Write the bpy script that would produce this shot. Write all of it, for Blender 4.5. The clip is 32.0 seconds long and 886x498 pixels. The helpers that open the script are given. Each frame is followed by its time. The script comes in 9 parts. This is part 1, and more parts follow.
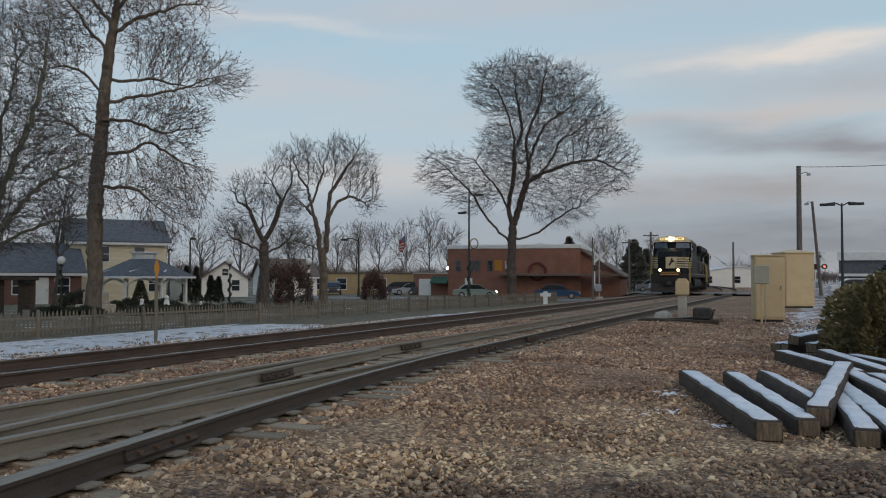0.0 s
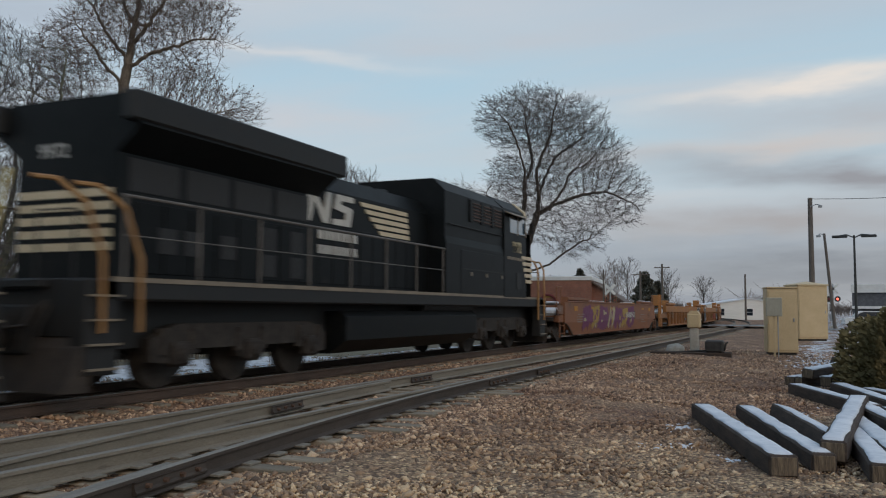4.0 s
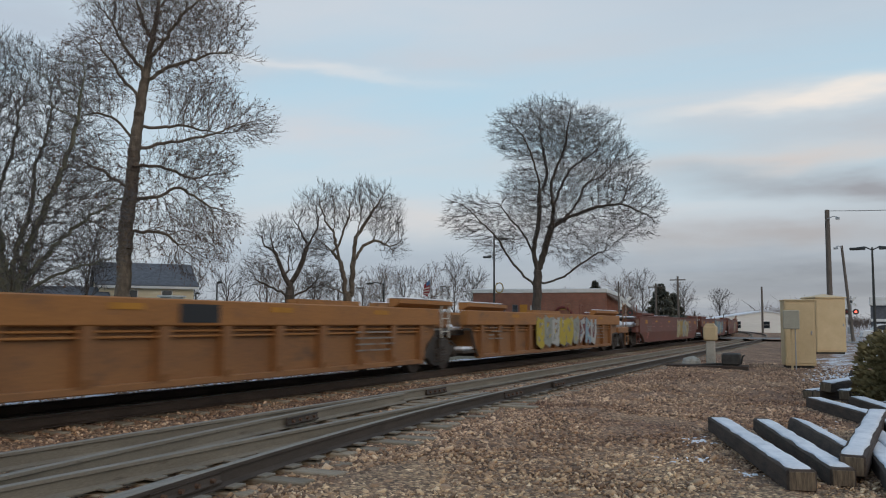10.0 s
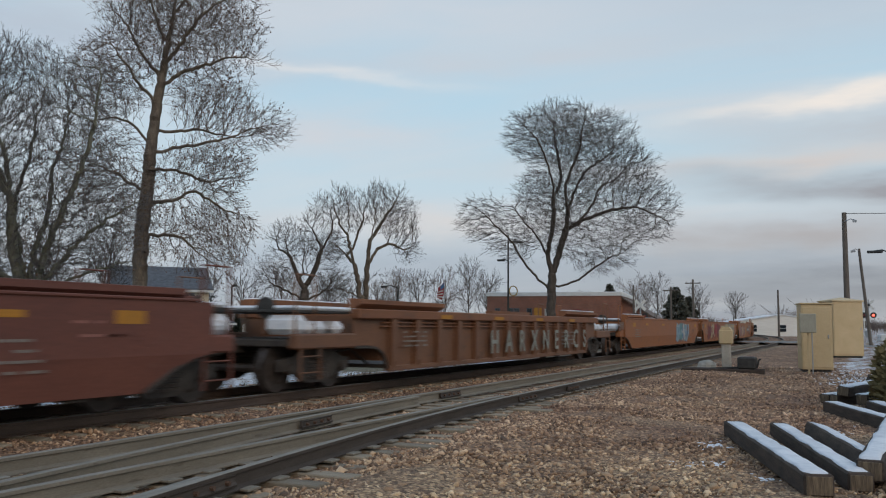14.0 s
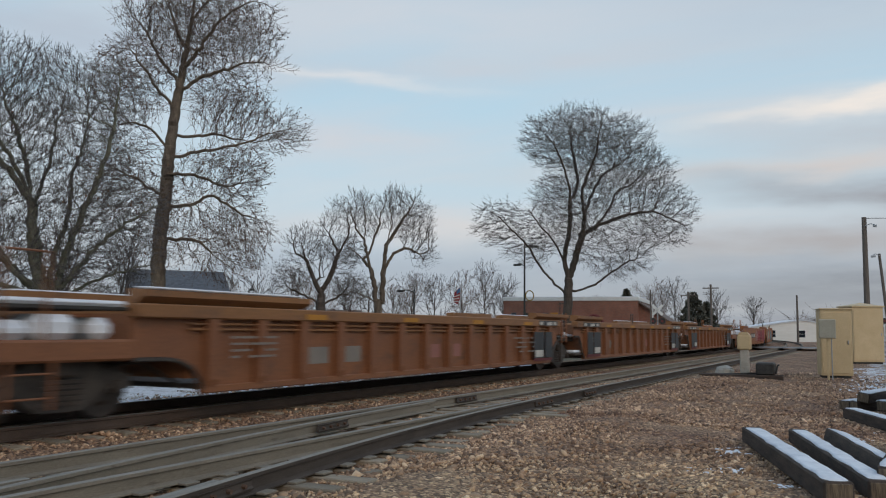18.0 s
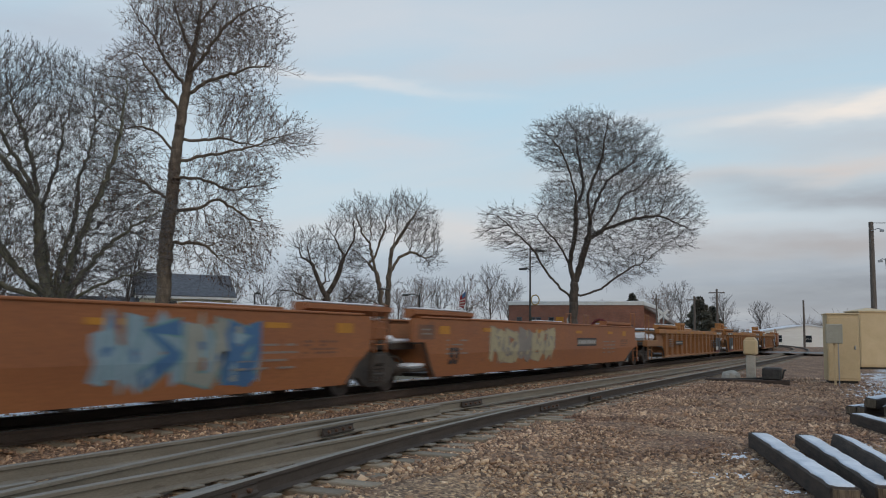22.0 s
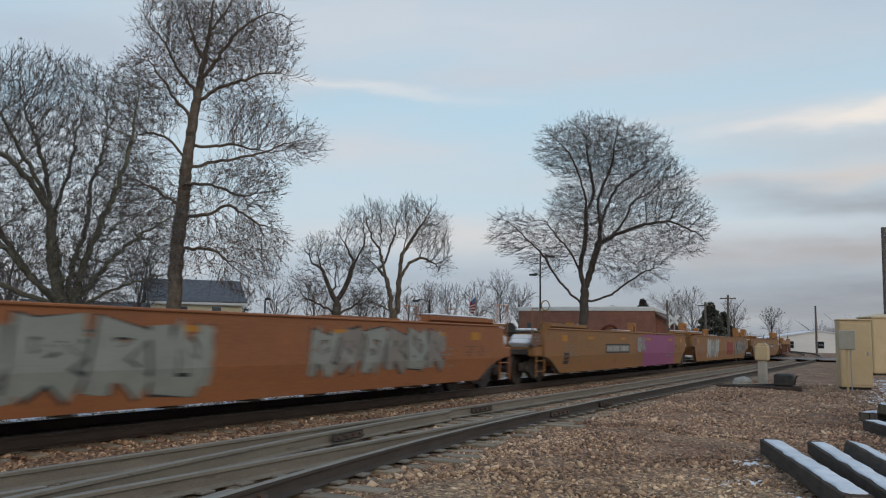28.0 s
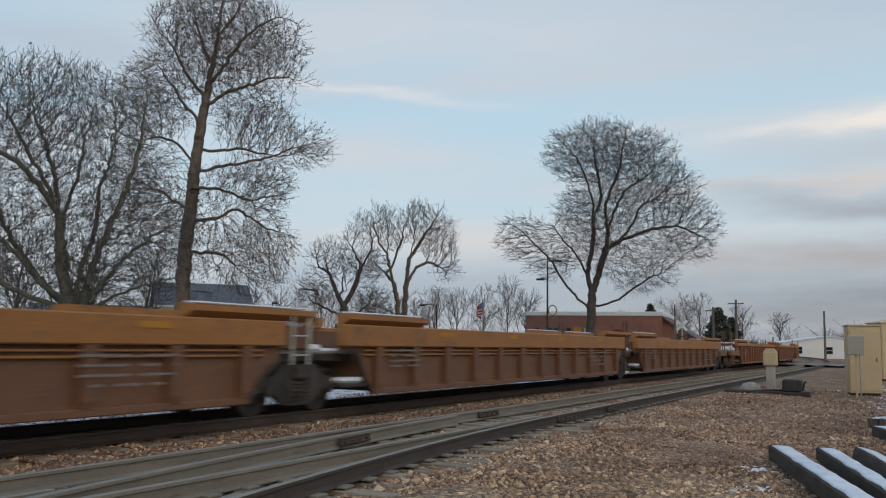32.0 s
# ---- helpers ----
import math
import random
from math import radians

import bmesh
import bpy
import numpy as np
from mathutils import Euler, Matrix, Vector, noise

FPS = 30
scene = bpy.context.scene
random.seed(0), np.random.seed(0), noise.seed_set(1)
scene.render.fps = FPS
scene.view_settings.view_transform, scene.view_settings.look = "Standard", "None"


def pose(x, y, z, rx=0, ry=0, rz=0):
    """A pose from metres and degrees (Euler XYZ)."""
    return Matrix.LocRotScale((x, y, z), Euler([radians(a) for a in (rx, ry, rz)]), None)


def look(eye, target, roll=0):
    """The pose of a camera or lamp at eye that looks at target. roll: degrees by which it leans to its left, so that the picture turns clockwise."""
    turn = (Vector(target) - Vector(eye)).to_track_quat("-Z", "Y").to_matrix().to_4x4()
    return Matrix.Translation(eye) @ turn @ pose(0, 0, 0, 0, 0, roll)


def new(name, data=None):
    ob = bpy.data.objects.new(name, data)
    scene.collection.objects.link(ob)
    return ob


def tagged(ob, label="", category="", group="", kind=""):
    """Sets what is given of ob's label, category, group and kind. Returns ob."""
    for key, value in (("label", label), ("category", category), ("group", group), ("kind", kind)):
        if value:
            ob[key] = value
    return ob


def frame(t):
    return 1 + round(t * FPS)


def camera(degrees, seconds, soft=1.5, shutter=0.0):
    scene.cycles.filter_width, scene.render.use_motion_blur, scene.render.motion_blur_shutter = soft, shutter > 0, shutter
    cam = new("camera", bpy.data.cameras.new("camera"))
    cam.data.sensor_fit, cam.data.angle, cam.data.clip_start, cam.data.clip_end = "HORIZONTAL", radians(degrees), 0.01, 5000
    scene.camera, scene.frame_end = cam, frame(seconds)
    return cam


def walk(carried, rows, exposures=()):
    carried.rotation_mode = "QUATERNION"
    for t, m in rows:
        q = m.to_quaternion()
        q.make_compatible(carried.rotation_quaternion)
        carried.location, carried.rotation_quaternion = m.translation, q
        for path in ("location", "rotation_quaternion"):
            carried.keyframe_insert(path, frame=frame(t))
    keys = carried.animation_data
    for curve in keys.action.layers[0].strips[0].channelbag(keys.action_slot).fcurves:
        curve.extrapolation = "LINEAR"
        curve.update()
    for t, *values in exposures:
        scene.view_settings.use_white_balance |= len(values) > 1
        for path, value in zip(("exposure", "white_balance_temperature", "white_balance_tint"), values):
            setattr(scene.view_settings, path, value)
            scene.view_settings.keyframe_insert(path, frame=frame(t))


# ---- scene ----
import collections

cam = camera(55.0, 32.0, soft=1.12, shutter=0.28)
EYE_Z = 1.25
# seconds, degrees left of the track's line, degrees up, degrees of lean
TURNS = (
    (0, 23.05, 1.95, 0.17), (0.5, 23.33, 2.07, 0.11), (1, 23.44, 2.24, 0.10), (1.5, 23.41, 2.89, 0.09), (2, 23.51, 3.28, 0.11),
    (2.5, 23.55, 3.60, 0.12), (3, 23.46, 3.81, 0.02), (3.5, 23.62, 3.96, 0.14), (5.5, 23.98, 4.38, 0.26), (6, 24.06, 4.44, 0.26),
    (6.5, 24.09, 4.53, 0.33), (7, 24.14, 4.50, 0.33), (7.5, 24.26, 4.63, 0.25), (8, 24.33, 4.62, 0.31), (8.5, 24.48, 4.74, 0.31),
    (9, 24.57, 4.78, 0.31), (9.5, 24.74, 4.88, 0.34), (10, 24.75, 4.91, 0.33), (10.5, 24.85, 4.89, 0.36), (11, 24.92, 4.93, 0.38),
    (11.5, 25.02, 5.00, 0.36), (12, 25.20, 5.06, 0.35), (12.5, 25.35, 5.08, 0.50), (13, 25.46, 5.10, 0.48), (13.5, 25.54, 5.09, 0.47),
    (14, 25.70, 5.12, 0.38), (14.5, 25.85, 5.18, 0.43), (16.5, 26.64, 5.33, 0.50), (17, 26.70, 5.38, 0.47), (17.5, 26.76, 5.38, 0.52),
    (18, 26.80, 5.41, 0.56), (18.5, 26.89, 5.48, 0.59), (19, 26.93, 5.51, 0.55), (19.5, 26.98, 5.54, 0.60), (20, 27.05, 5.54, 0.67),
    (20.5, 27.06, 5.58, 0.66), (21, 27.18, 5.59, 0.71), (21.5, 27.16, 5.68, 0.64), (22, 27.18, 5.68, 0.69), (22.5, 27.23, 5.73, 0.63),
    (23, 27.27, 5.80, 0.67), (23.5, 27.33, 5.85, 0.66), (24, 27.41, 5.93, 0.70), (24.5, 27.49, 5.95, 0.78), (25, 27.50, 5.98, 0.81),
    (25.5, 27.55, 6.00, 0.78), (27.5, 27.79, 6.06, 0.73), (28, 27.86, 6.05, 0.74), (28.5, 27.93, 6.07, 0.72), (29, 27.99, 6.19, 0.72),
    (29.5, 28.04, 6.23, 0.83), (30, 28.02, 6.27, 0.88), (30.5, 28.09, 6.33, 0.77), (31, 28.17, 6.28, 0.89), (31.5, 28.27, 6.28, 0.90),
    (32, 28.35, 6.34, 0.90),
)

walk(cam, [(t, pose(0, 0, EYE_Z, 90 + up, 0, left) @ pose(0, 0, 0, 0, 0, lean)) for t, left, up, lean in TURNS],
     exposures=((0.0, -0.10), (3.5, -0.05), (5.5, 0.12), (32.0, 0.12)))

# ---- world and sun ----
def sky_world():
    w = bpy.data.worlds.new("winter_evening_sky")
    scene.world = w
    w.use_nodes = True
    nt = w.node_tree
    nt.nodes.clear()
    N, Lk = nt.nodes.new, nt.links.new
    out, bg = N("ShaderNodeOutputWorld"), N("ShaderNodeBackground")
    sky = N("ShaderNodeTexSky")
    sky.sky_type, sky.sun_disc = "NISHITA", False
    sky.sun_elevation, sky.sun_rotation = radians(30), radians(131)
    sky.air_density, sky.dust_density, sky.ozone_density = 1.0, 0.6, 1.0
    geo = N("ShaderNodeTexCoord")
    sep = N("ShaderNodeSeparateXYZ")
    Lk(geo.outputs["Generated"], sep.inputs[0])
    # clouds lie on a flat layer: direction divided by its height
    z = N("ShaderNodeMath"); z.operation = "MAXIMUM"; z.inputs[1].default_value = 0.0
    Lk(sep.outputs["Z"], z.inputs[0])
    zz = N("ShaderNodeMath"); zz.operation = "ADD"; zz.inputs[1].default_value = 0.16
    Lk(z.outputs[0], zz.inputs[0])
    div = N("ShaderNodeVectorMath"); div.operation = "DIVIDE"
    comb = N("ShaderNodeCombineXYZ")
    for k in range(3):
        Lk(zz.outputs[0], comb.inputs[k])
    Lk(geo.outputs["Generated"], div.inputs[0]); Lk(comb.outputs[0], div.inputs[1])

    def clouds(scale, stretch, turn, lo, hi, detail, rough, shift):
        mp = N("ShaderNodeMapping")
        mp.inputs["Location"].default_value = shift
        mp.inputs["Rotation"].default_value = (0, 0, radians(turn))
        mp.inputs["Scale"].default_value = (scale, scale * stretch, scale)
        tx = N("ShaderNodeTexNoise")
        tx.inputs["Scale"].default_value = 1.0
        tx.inputs["Detail"].default_value, tx.inputs["Roughness"].default_value = detail, rough
        tx.inputs["Distortion"].default_value = 0.25
        rp = N("ShaderNodeValToRGB")
        rp.color_ramp.elements[0].position, rp.color_ramp.elements[1].position = lo, hi
        rp.color_ramp.interpolation = "EASE"
        Lk(div.outputs[0], mp.inputs[0]); Lk(mp.outputs[0], tx.inputs[0]); Lk(tx.outputs["Fac"], rp.inputs[0])
        return rp.outputs[0]

    def calc(op, a, b=None):
        m = N("ShaderNodeMath"); m.operation = op
        for k, q in enumerate((a, b)):
            if isinstance(q, (int, float)):
                m.inputs[k].default_value = q
            elif q is not None:
                Lk(q, m.inputs[k])
        return m.outputs[0]

    # bearing (degrees left of the track's line) and height of a direction
    az = calc("DEGREES", calc("ARCTAN2", calc("MULTIPLY", sep.outputs["X"], -1.0), sep.outputs["Y"]))
    el = calc("DEGREES", calc("ARCSINE", z.outputs[0]))
    rp = N("ShaderNodeValToRGB")
    stops = ((0.0, (0.30, 0.335, 0.40)), (3, (0.35, 0.40, 0.48)), (5, (0.42, 0.48, 0.55)), (7.5, (0.52, 0.60, 0.655)), (10.5, (0.475, 0.62, 0.705)), (15, (0.435, 0.62, 0.735)), (22, (0.42, 0.585, 0.705)), (40, (0.36, 0.53, 0.72)), (90, (0.22, 0.38, 0.62)))
    while len(rp.color_ramp.elements) < len(stops):
        rp.color_ramp.elements.new(0.5)
    for k, (q, c) in enumerate(stops):
        rp.color_ramp.elements[k].position, rp.color_ramp.elements[k].color = q / 90, (*c, 1)
    Lk(calc("DIVIDE", el, 90.0), rp.inputs[0])

    def over(below, fac, colour):
        m = N("ShaderNodeMix"); m.data_type = "RGBA"
        Lk(fac, m.inputs["Factor"]); Lk(below, m.inputs["A"])
        m.inputs["B"].default_value = (*colour, 1)
        return m.outputs["Result"]

    # thin veils all over the sky
    col = over(rp.outputs[0], calc("MULTIPLY", clouds(0.55, 3.2, 24, 0.38, 0.75, 5, 0.5, (0.3, 4.1, 0)), 0.75), (0.58, 0.60, 0.63))
    col = over(col, calc("MULTIPLY", clouds(0.8, 4.6, 18, 0.50, 0.85, 7, 0.5, (2.7, 1.6, 0)), 0.35), (0.66, 0.63, 0.62))
    # long soft cloud bands, drawn out along the horizon and frayed
    mpw, wn, fr = N("ShaderNodeMapping"), N("ShaderNodeTexNoise"), N("ShaderNodeTexNoise")
    mpw.inputs["Scale"].default_value = (5, 5, 22)
    Lk(geo.outputs["Generated"], mpw.inputs[0])
    for t, sc_, de in ((wn, 1.0, 4), (fr, 2.6, 6)):
        t.inputs["Scale"].default_value, t.inputs["Detail"].default_value, t.inputs["Roughness"].default_value = sc_, de, 0.55
        Lk(mpw.outputs[0], t.inputs[0])
    elw = calc("ADD", el, calc("MULTIPLY", calc("SUBTRACT", wn.outputs["Fac"], 0.5), 3.2))
    fray = calc("ADD", 0.45, calc("MULTIPLY", fr.outputs["Fac"], 1.1))
    for a0, e0, slope, wide, reach, colour, amount in (
            (27, 20.5, 0.02, 2.2, 24, (0.60, 0.63, 0.67), 0.55), (52, 17.5, 0.05, 1.6, 14, (0.45, 0.50, 0.57), 0.7), (22, 17.6, -0.05, 0.7, 16, (0.55, 0.58, 0.62), 0.55), (18, 10.2, 0.03, 0.9, 10, (0.56, 0.585, 0.61), 0.6),
            (34, 16.7, 0.06, 0.35, 8, (0.72, 0.71, 0.70), 0.6), (33, 12.6, 0.0, 1.3, 8, (0.62, 0.60, 0.61), 0.65),
            (26, 6.6, 0.0, 0.9, 11, (0.64, 0.605, 0.59), 0.75), (-3, 12.2, 0.0, 1.2, 11, (0.49, 0.495, 0.515), 0.75),
            (0, 10.5, -0.01, 0.8, 12, (0.63, 0.56, 0.52), 0.75), (-3, 8.2, 0.11, 1.0, 11, (0.31, 0.305, 0.325), 0.95),
            (4, 5.6, 0.0, 1.1, 14, (0.40, 0.375, 0.38), 0.85), (0, 2.6, 0.0, 1.8, 22, (0.235, 0.248, 0.29), 0.9), (30, 2.8, 0.0, 1.5, 18, (0.34, 0.385, 0.46), 0.85), (0, 22, 0.0, 4.0, 14, (0.40, 0.49, 0.585), 0.5),
            (-1, 14.1, -0.09, 0.6, 9, (0.86, 0.78, 0.70), 0.95)):
        v = calc("DIVIDE", calc("SUBTRACT", az, a0), reach)
        u = calc("DIVIDE", calc("SUBTRACT", calc("SUBTRACT", elw, e0), calc("MULTIPLY", calc("SUBTRACT", az, a0), slope)), wide)
        g = calc("POWER", math.e, calc("MULTIPLY", calc("ADD", calc("MULTIPLY", u, u), calc("MULTIPLY", v, v)), -1.0))
        f = calc("MINIMUM", calc("MULTIPLY", calc("MULTIPLY", g, fray), amount), 1.0)
        col = over(col, f, colour)
    m3 = N("ShaderNodeMix"); m3.data_type = "RGBA"
    # the clear sky itself shines through a little
    m3.inputs["Factor"].default_value = 0.9
    sc = N("ShaderNodeVectorMath"); sc.operation = "SCALE"; sc.inputs["Scale"].default_value = 0.10
    Lk(sky.outputs[0], sc.inputs[0]); Lk(sc.outputs[0], m3.inputs["A"]); Lk(col, m3.inputs["B"])
    Lk(m3.outputs["Result"], bg.inputs[0])
    bg.inputs[1].default_value = 1.02
    Lk(bg.outputs[0], out.inputs[0])


sky_world()
sun = new("sun", bpy.data.lights.new("sun", "SUN"))
sun.data.energy, sun.data.angle, sun.data.color = 0.65, radians(35), (1.0, 0.74, 0.50)
sun.matrix_world = look((0, 0, 60), (-34, 30, 34))
tagged(sun, kind="structure")

# ---- materials ----
def surf(name, a, b, scale=3.0, rough=(0.6, 0.85), bump=0.15, metal=0.0, fine=40.0, stain=None, amount=0.45, spread=0.0, axes=(1, 1, 1), dist=0.01, shine=0.5):
    """A worn surface: colour a to b in broad patches, fine grain, stains and relief."""
    m = bpy.data.materials.new(name)
    m.use_nodes = True
    nt = m.node_tree
    N, Lk = nt.nodes.new, nt.links.new
    p = nt.nodes["Principled BSDF"]
    tc, mp = N("ShaderNodeTexCoord"), N("ShaderNodeMapping")
    mp.inputs["Scale"].default_value = axes
    Lk(tc.outputs["Object"], mp.inputs[0])
    n1, n2 = N("ShaderNodeTexNoise"), N("ShaderNodeTexNoise")
    n1.inputs["Scale"].default_value, n1.inputs["Detail"].default_value, n1.inputs["Roughness"].default_value = scale, 6, 0.62
    n2.inputs["Scale"].default_value, n2.inputs["Detail"].default_value = fine, 3
    Lk(mp.outputs[0], n1.inputs[0]); Lk(mp.outputs[0], n2.inputs[0])
    r1 = N("ShaderNodeValToRGB")
    r1.color_ramp.elements[0].position, r1.color_ramp.elements[1].position = 0.33, 0.67
    r1.color_ramp.elements[0].color, r1.color_ramp.elements[1].color = (*a, 1), (*b, 1)
    Lk(n1.outputs["Fac"], r1.inputs[0])
    colour = r1.outputs[0]
    g = N("ShaderNodeMix"); g.data_type, g.blend_type = "RGBA", "OVERLAY"
    g.inputs["Factor"].default_value = 0.35
    Lk(colour, g.inputs["A"]); Lk(n2.outputs["Fac"], g.inputs["B"])
    colour = g.outputs["Result"]
    if stain:
        n3 = N("ShaderNodeTexNoise")
        n3.inputs["Scale"].default_value, n3.inputs["Detail"].default_value, n3.inputs["Roughness"].default_value = scale * 2.3, 8, 0.7
        sh = N("ShaderNodeVectorMath"); sh.inputs[1].default_value = (7.3, 2.1, 5.5)
        Lk(mp.outputs[0], sh.inputs[0]); Lk(sh.outputs[0], n3.inputs[0])
        r3 = N("ShaderNodeValToRGB")
        r3.color_ramp.elements[0].position, r3.color_ramp.elements[1].position = 0.72 - amount * 0.45, 0.80 - amount * 0.25
        Lk(n3.outputs["Fac"], r3.inputs[0])
        s = N("ShaderNodeMix"); s.data_type = "RGBA"
        s.inputs["B"].default_value = (*stain, 1)
        Lk(r3.outputs[0], s.inputs["Factor"]); Lk(colour, s.inputs["A"])
        colour = s.outputs["Result"]
    if spread:
        oi, hs = N("ShaderNodeObjectInfo"), N("ShaderNodeHueSaturation")
        mr = N("ShaderNodeMapRange")
        mr.inputs["To Min"].default_value, mr.inputs["To Max"].default_value = 1 - spread, 1 + spread
        Lk(oi.outputs["Random"], mr.inputs[0]); Lk(mr.outputs[0], hs.inputs["Value"]); Lk(colour, hs.inputs["Color"])
        colour = hs.outputs[0]
    Lk(colour, p.inputs["Base Color"])
    rr = N("ShaderNodeMapRange")
    rr.inputs["To Min"].default_value, rr.inputs["To Max"].default_value = rough
    Lk(n1.outputs["Fac"], rr.inputs[0]); Lk(rr.outputs[0], p.inputs["Roughness"])
    p.inputs["Metallic"].default_value = metal
    p.inputs["Specular IOR Level"].default_value = shine
    bp = N("ShaderNodeBump")
    bp.inputs["Strength"].default_value, bp.inputs["Distance"].default_value = bump, dist
    Lk(n2.outputs["Fac"], bp.inputs["Height"]); Lk(bp.outputs[0], p.inputs["Normal"])
    return m


def glow(name, colour, strength):
    m = bpy.data.materials.new(name)
    m.use_nodes = True
    p = m.node_tree.nodes["Principled BSDF"]
    p.inputs["Base Color"].default_value = (*colour, 1)
    p.inputs["Emission Color"].default_value = (*colour, 1)
    p.inputs["Emission Strength"].default_value = strength
    return m


def glass(name, colour=(0.02, 0.025, 0.03)):
    m = bpy.data.materials.new(name)
    m.use_nodes = True
    p = m.node_tree.nodes["Principled BSDF"]
    p.inputs["Base Color"].default_value = (*colour, 1)
    p.inputs["Roughness"].default_value = 0.06
    p.inputs["Specular IOR Level"].default_value = 0.8
    return m


SNOW = surf("snow", (0.56, 0.585, 0.63), (0.74, 0.755, 0.79), 2.5, (0.6, 0.8), 0.35, fine=14, dist=0.03)
MAIN_RAIL = surf("main_rail_brown", (0.062, 0.042, 0.033), (0.105, 0.074, 0.058), 2.0, (0.6, 0.9), 0.2, 0.1, axes=(4, 0.7, 4), shine=0.3)
STEEL_RAIL = surf("rail_side_brown", (0.052, 0.041, 0.034), (0.09, 0.072, 0.06), 2.0, (0.6, 0.9), 0.2, 0.2, axes=(4, 0.7, 4), shine=0.3)
DUST_RAIL = surf("rail_side_dusty", (0.165, 0.143, 0.112), (0.235, 0.205, 0.16), 1.6, (0.7, 0.95), 0.2, axes=(4, 0.6, 4), stain=(0.09, 0.07, 0.055), amount=0.25)
RAIL_TOP = surf("rail_worn_top", (0.17, 0.155, 0.14), (0.25, 0.235, 0.22), 3.0, (0.42, 0.6), 0.05, 0.4, axes=(6, 0.4, 6))
RAIL_DULL = surf("rail_dull_top", (0.19, 0.175, 0.15), (0.27, 0.25, 0.22), 3.0, (0.65, 0.85), 0.08, 0.0, axes=(6, 0.4, 6), shine=0.2)
TIE_WOOD = surf("tie_wood", (0.185, 0.15, 0.108), (0.31, 0.255, 0.185), 3.0, (0.8, 0.95), 0.5, fine=30, axes=(1, 6, 6), spread=0.25)
OLD_TIE = surf("creosoted_wood", (0.030, 0.021, 0.017), (0.080, 0.056, 0.042), 3.0, (0.85, 0.98), 0.5, fine=26, axes=(1, 6, 6), spread=0.2)
TIE_END = surf("sawn_tie_end", (0.075, 0.055, 0.04), (0.22, 0.165, 0.11), 6.0, (0.85, 0.97), 0.8, fine=22, axes=(1, 6, 0.6), dist=0.02)
RUST = surf("rusty_iron", (0.08, 0.045, 0.03), (0.15, 0.09, 0.06), 9, (0.7, 0.95), 0.3, 0.2)
DARK_IRON = surf("dark_iron", (0.03, 0.028, 0.026), (0.065, 0.06, 0.055), 6, (0.55, 0.8), 0.2, 0.3)


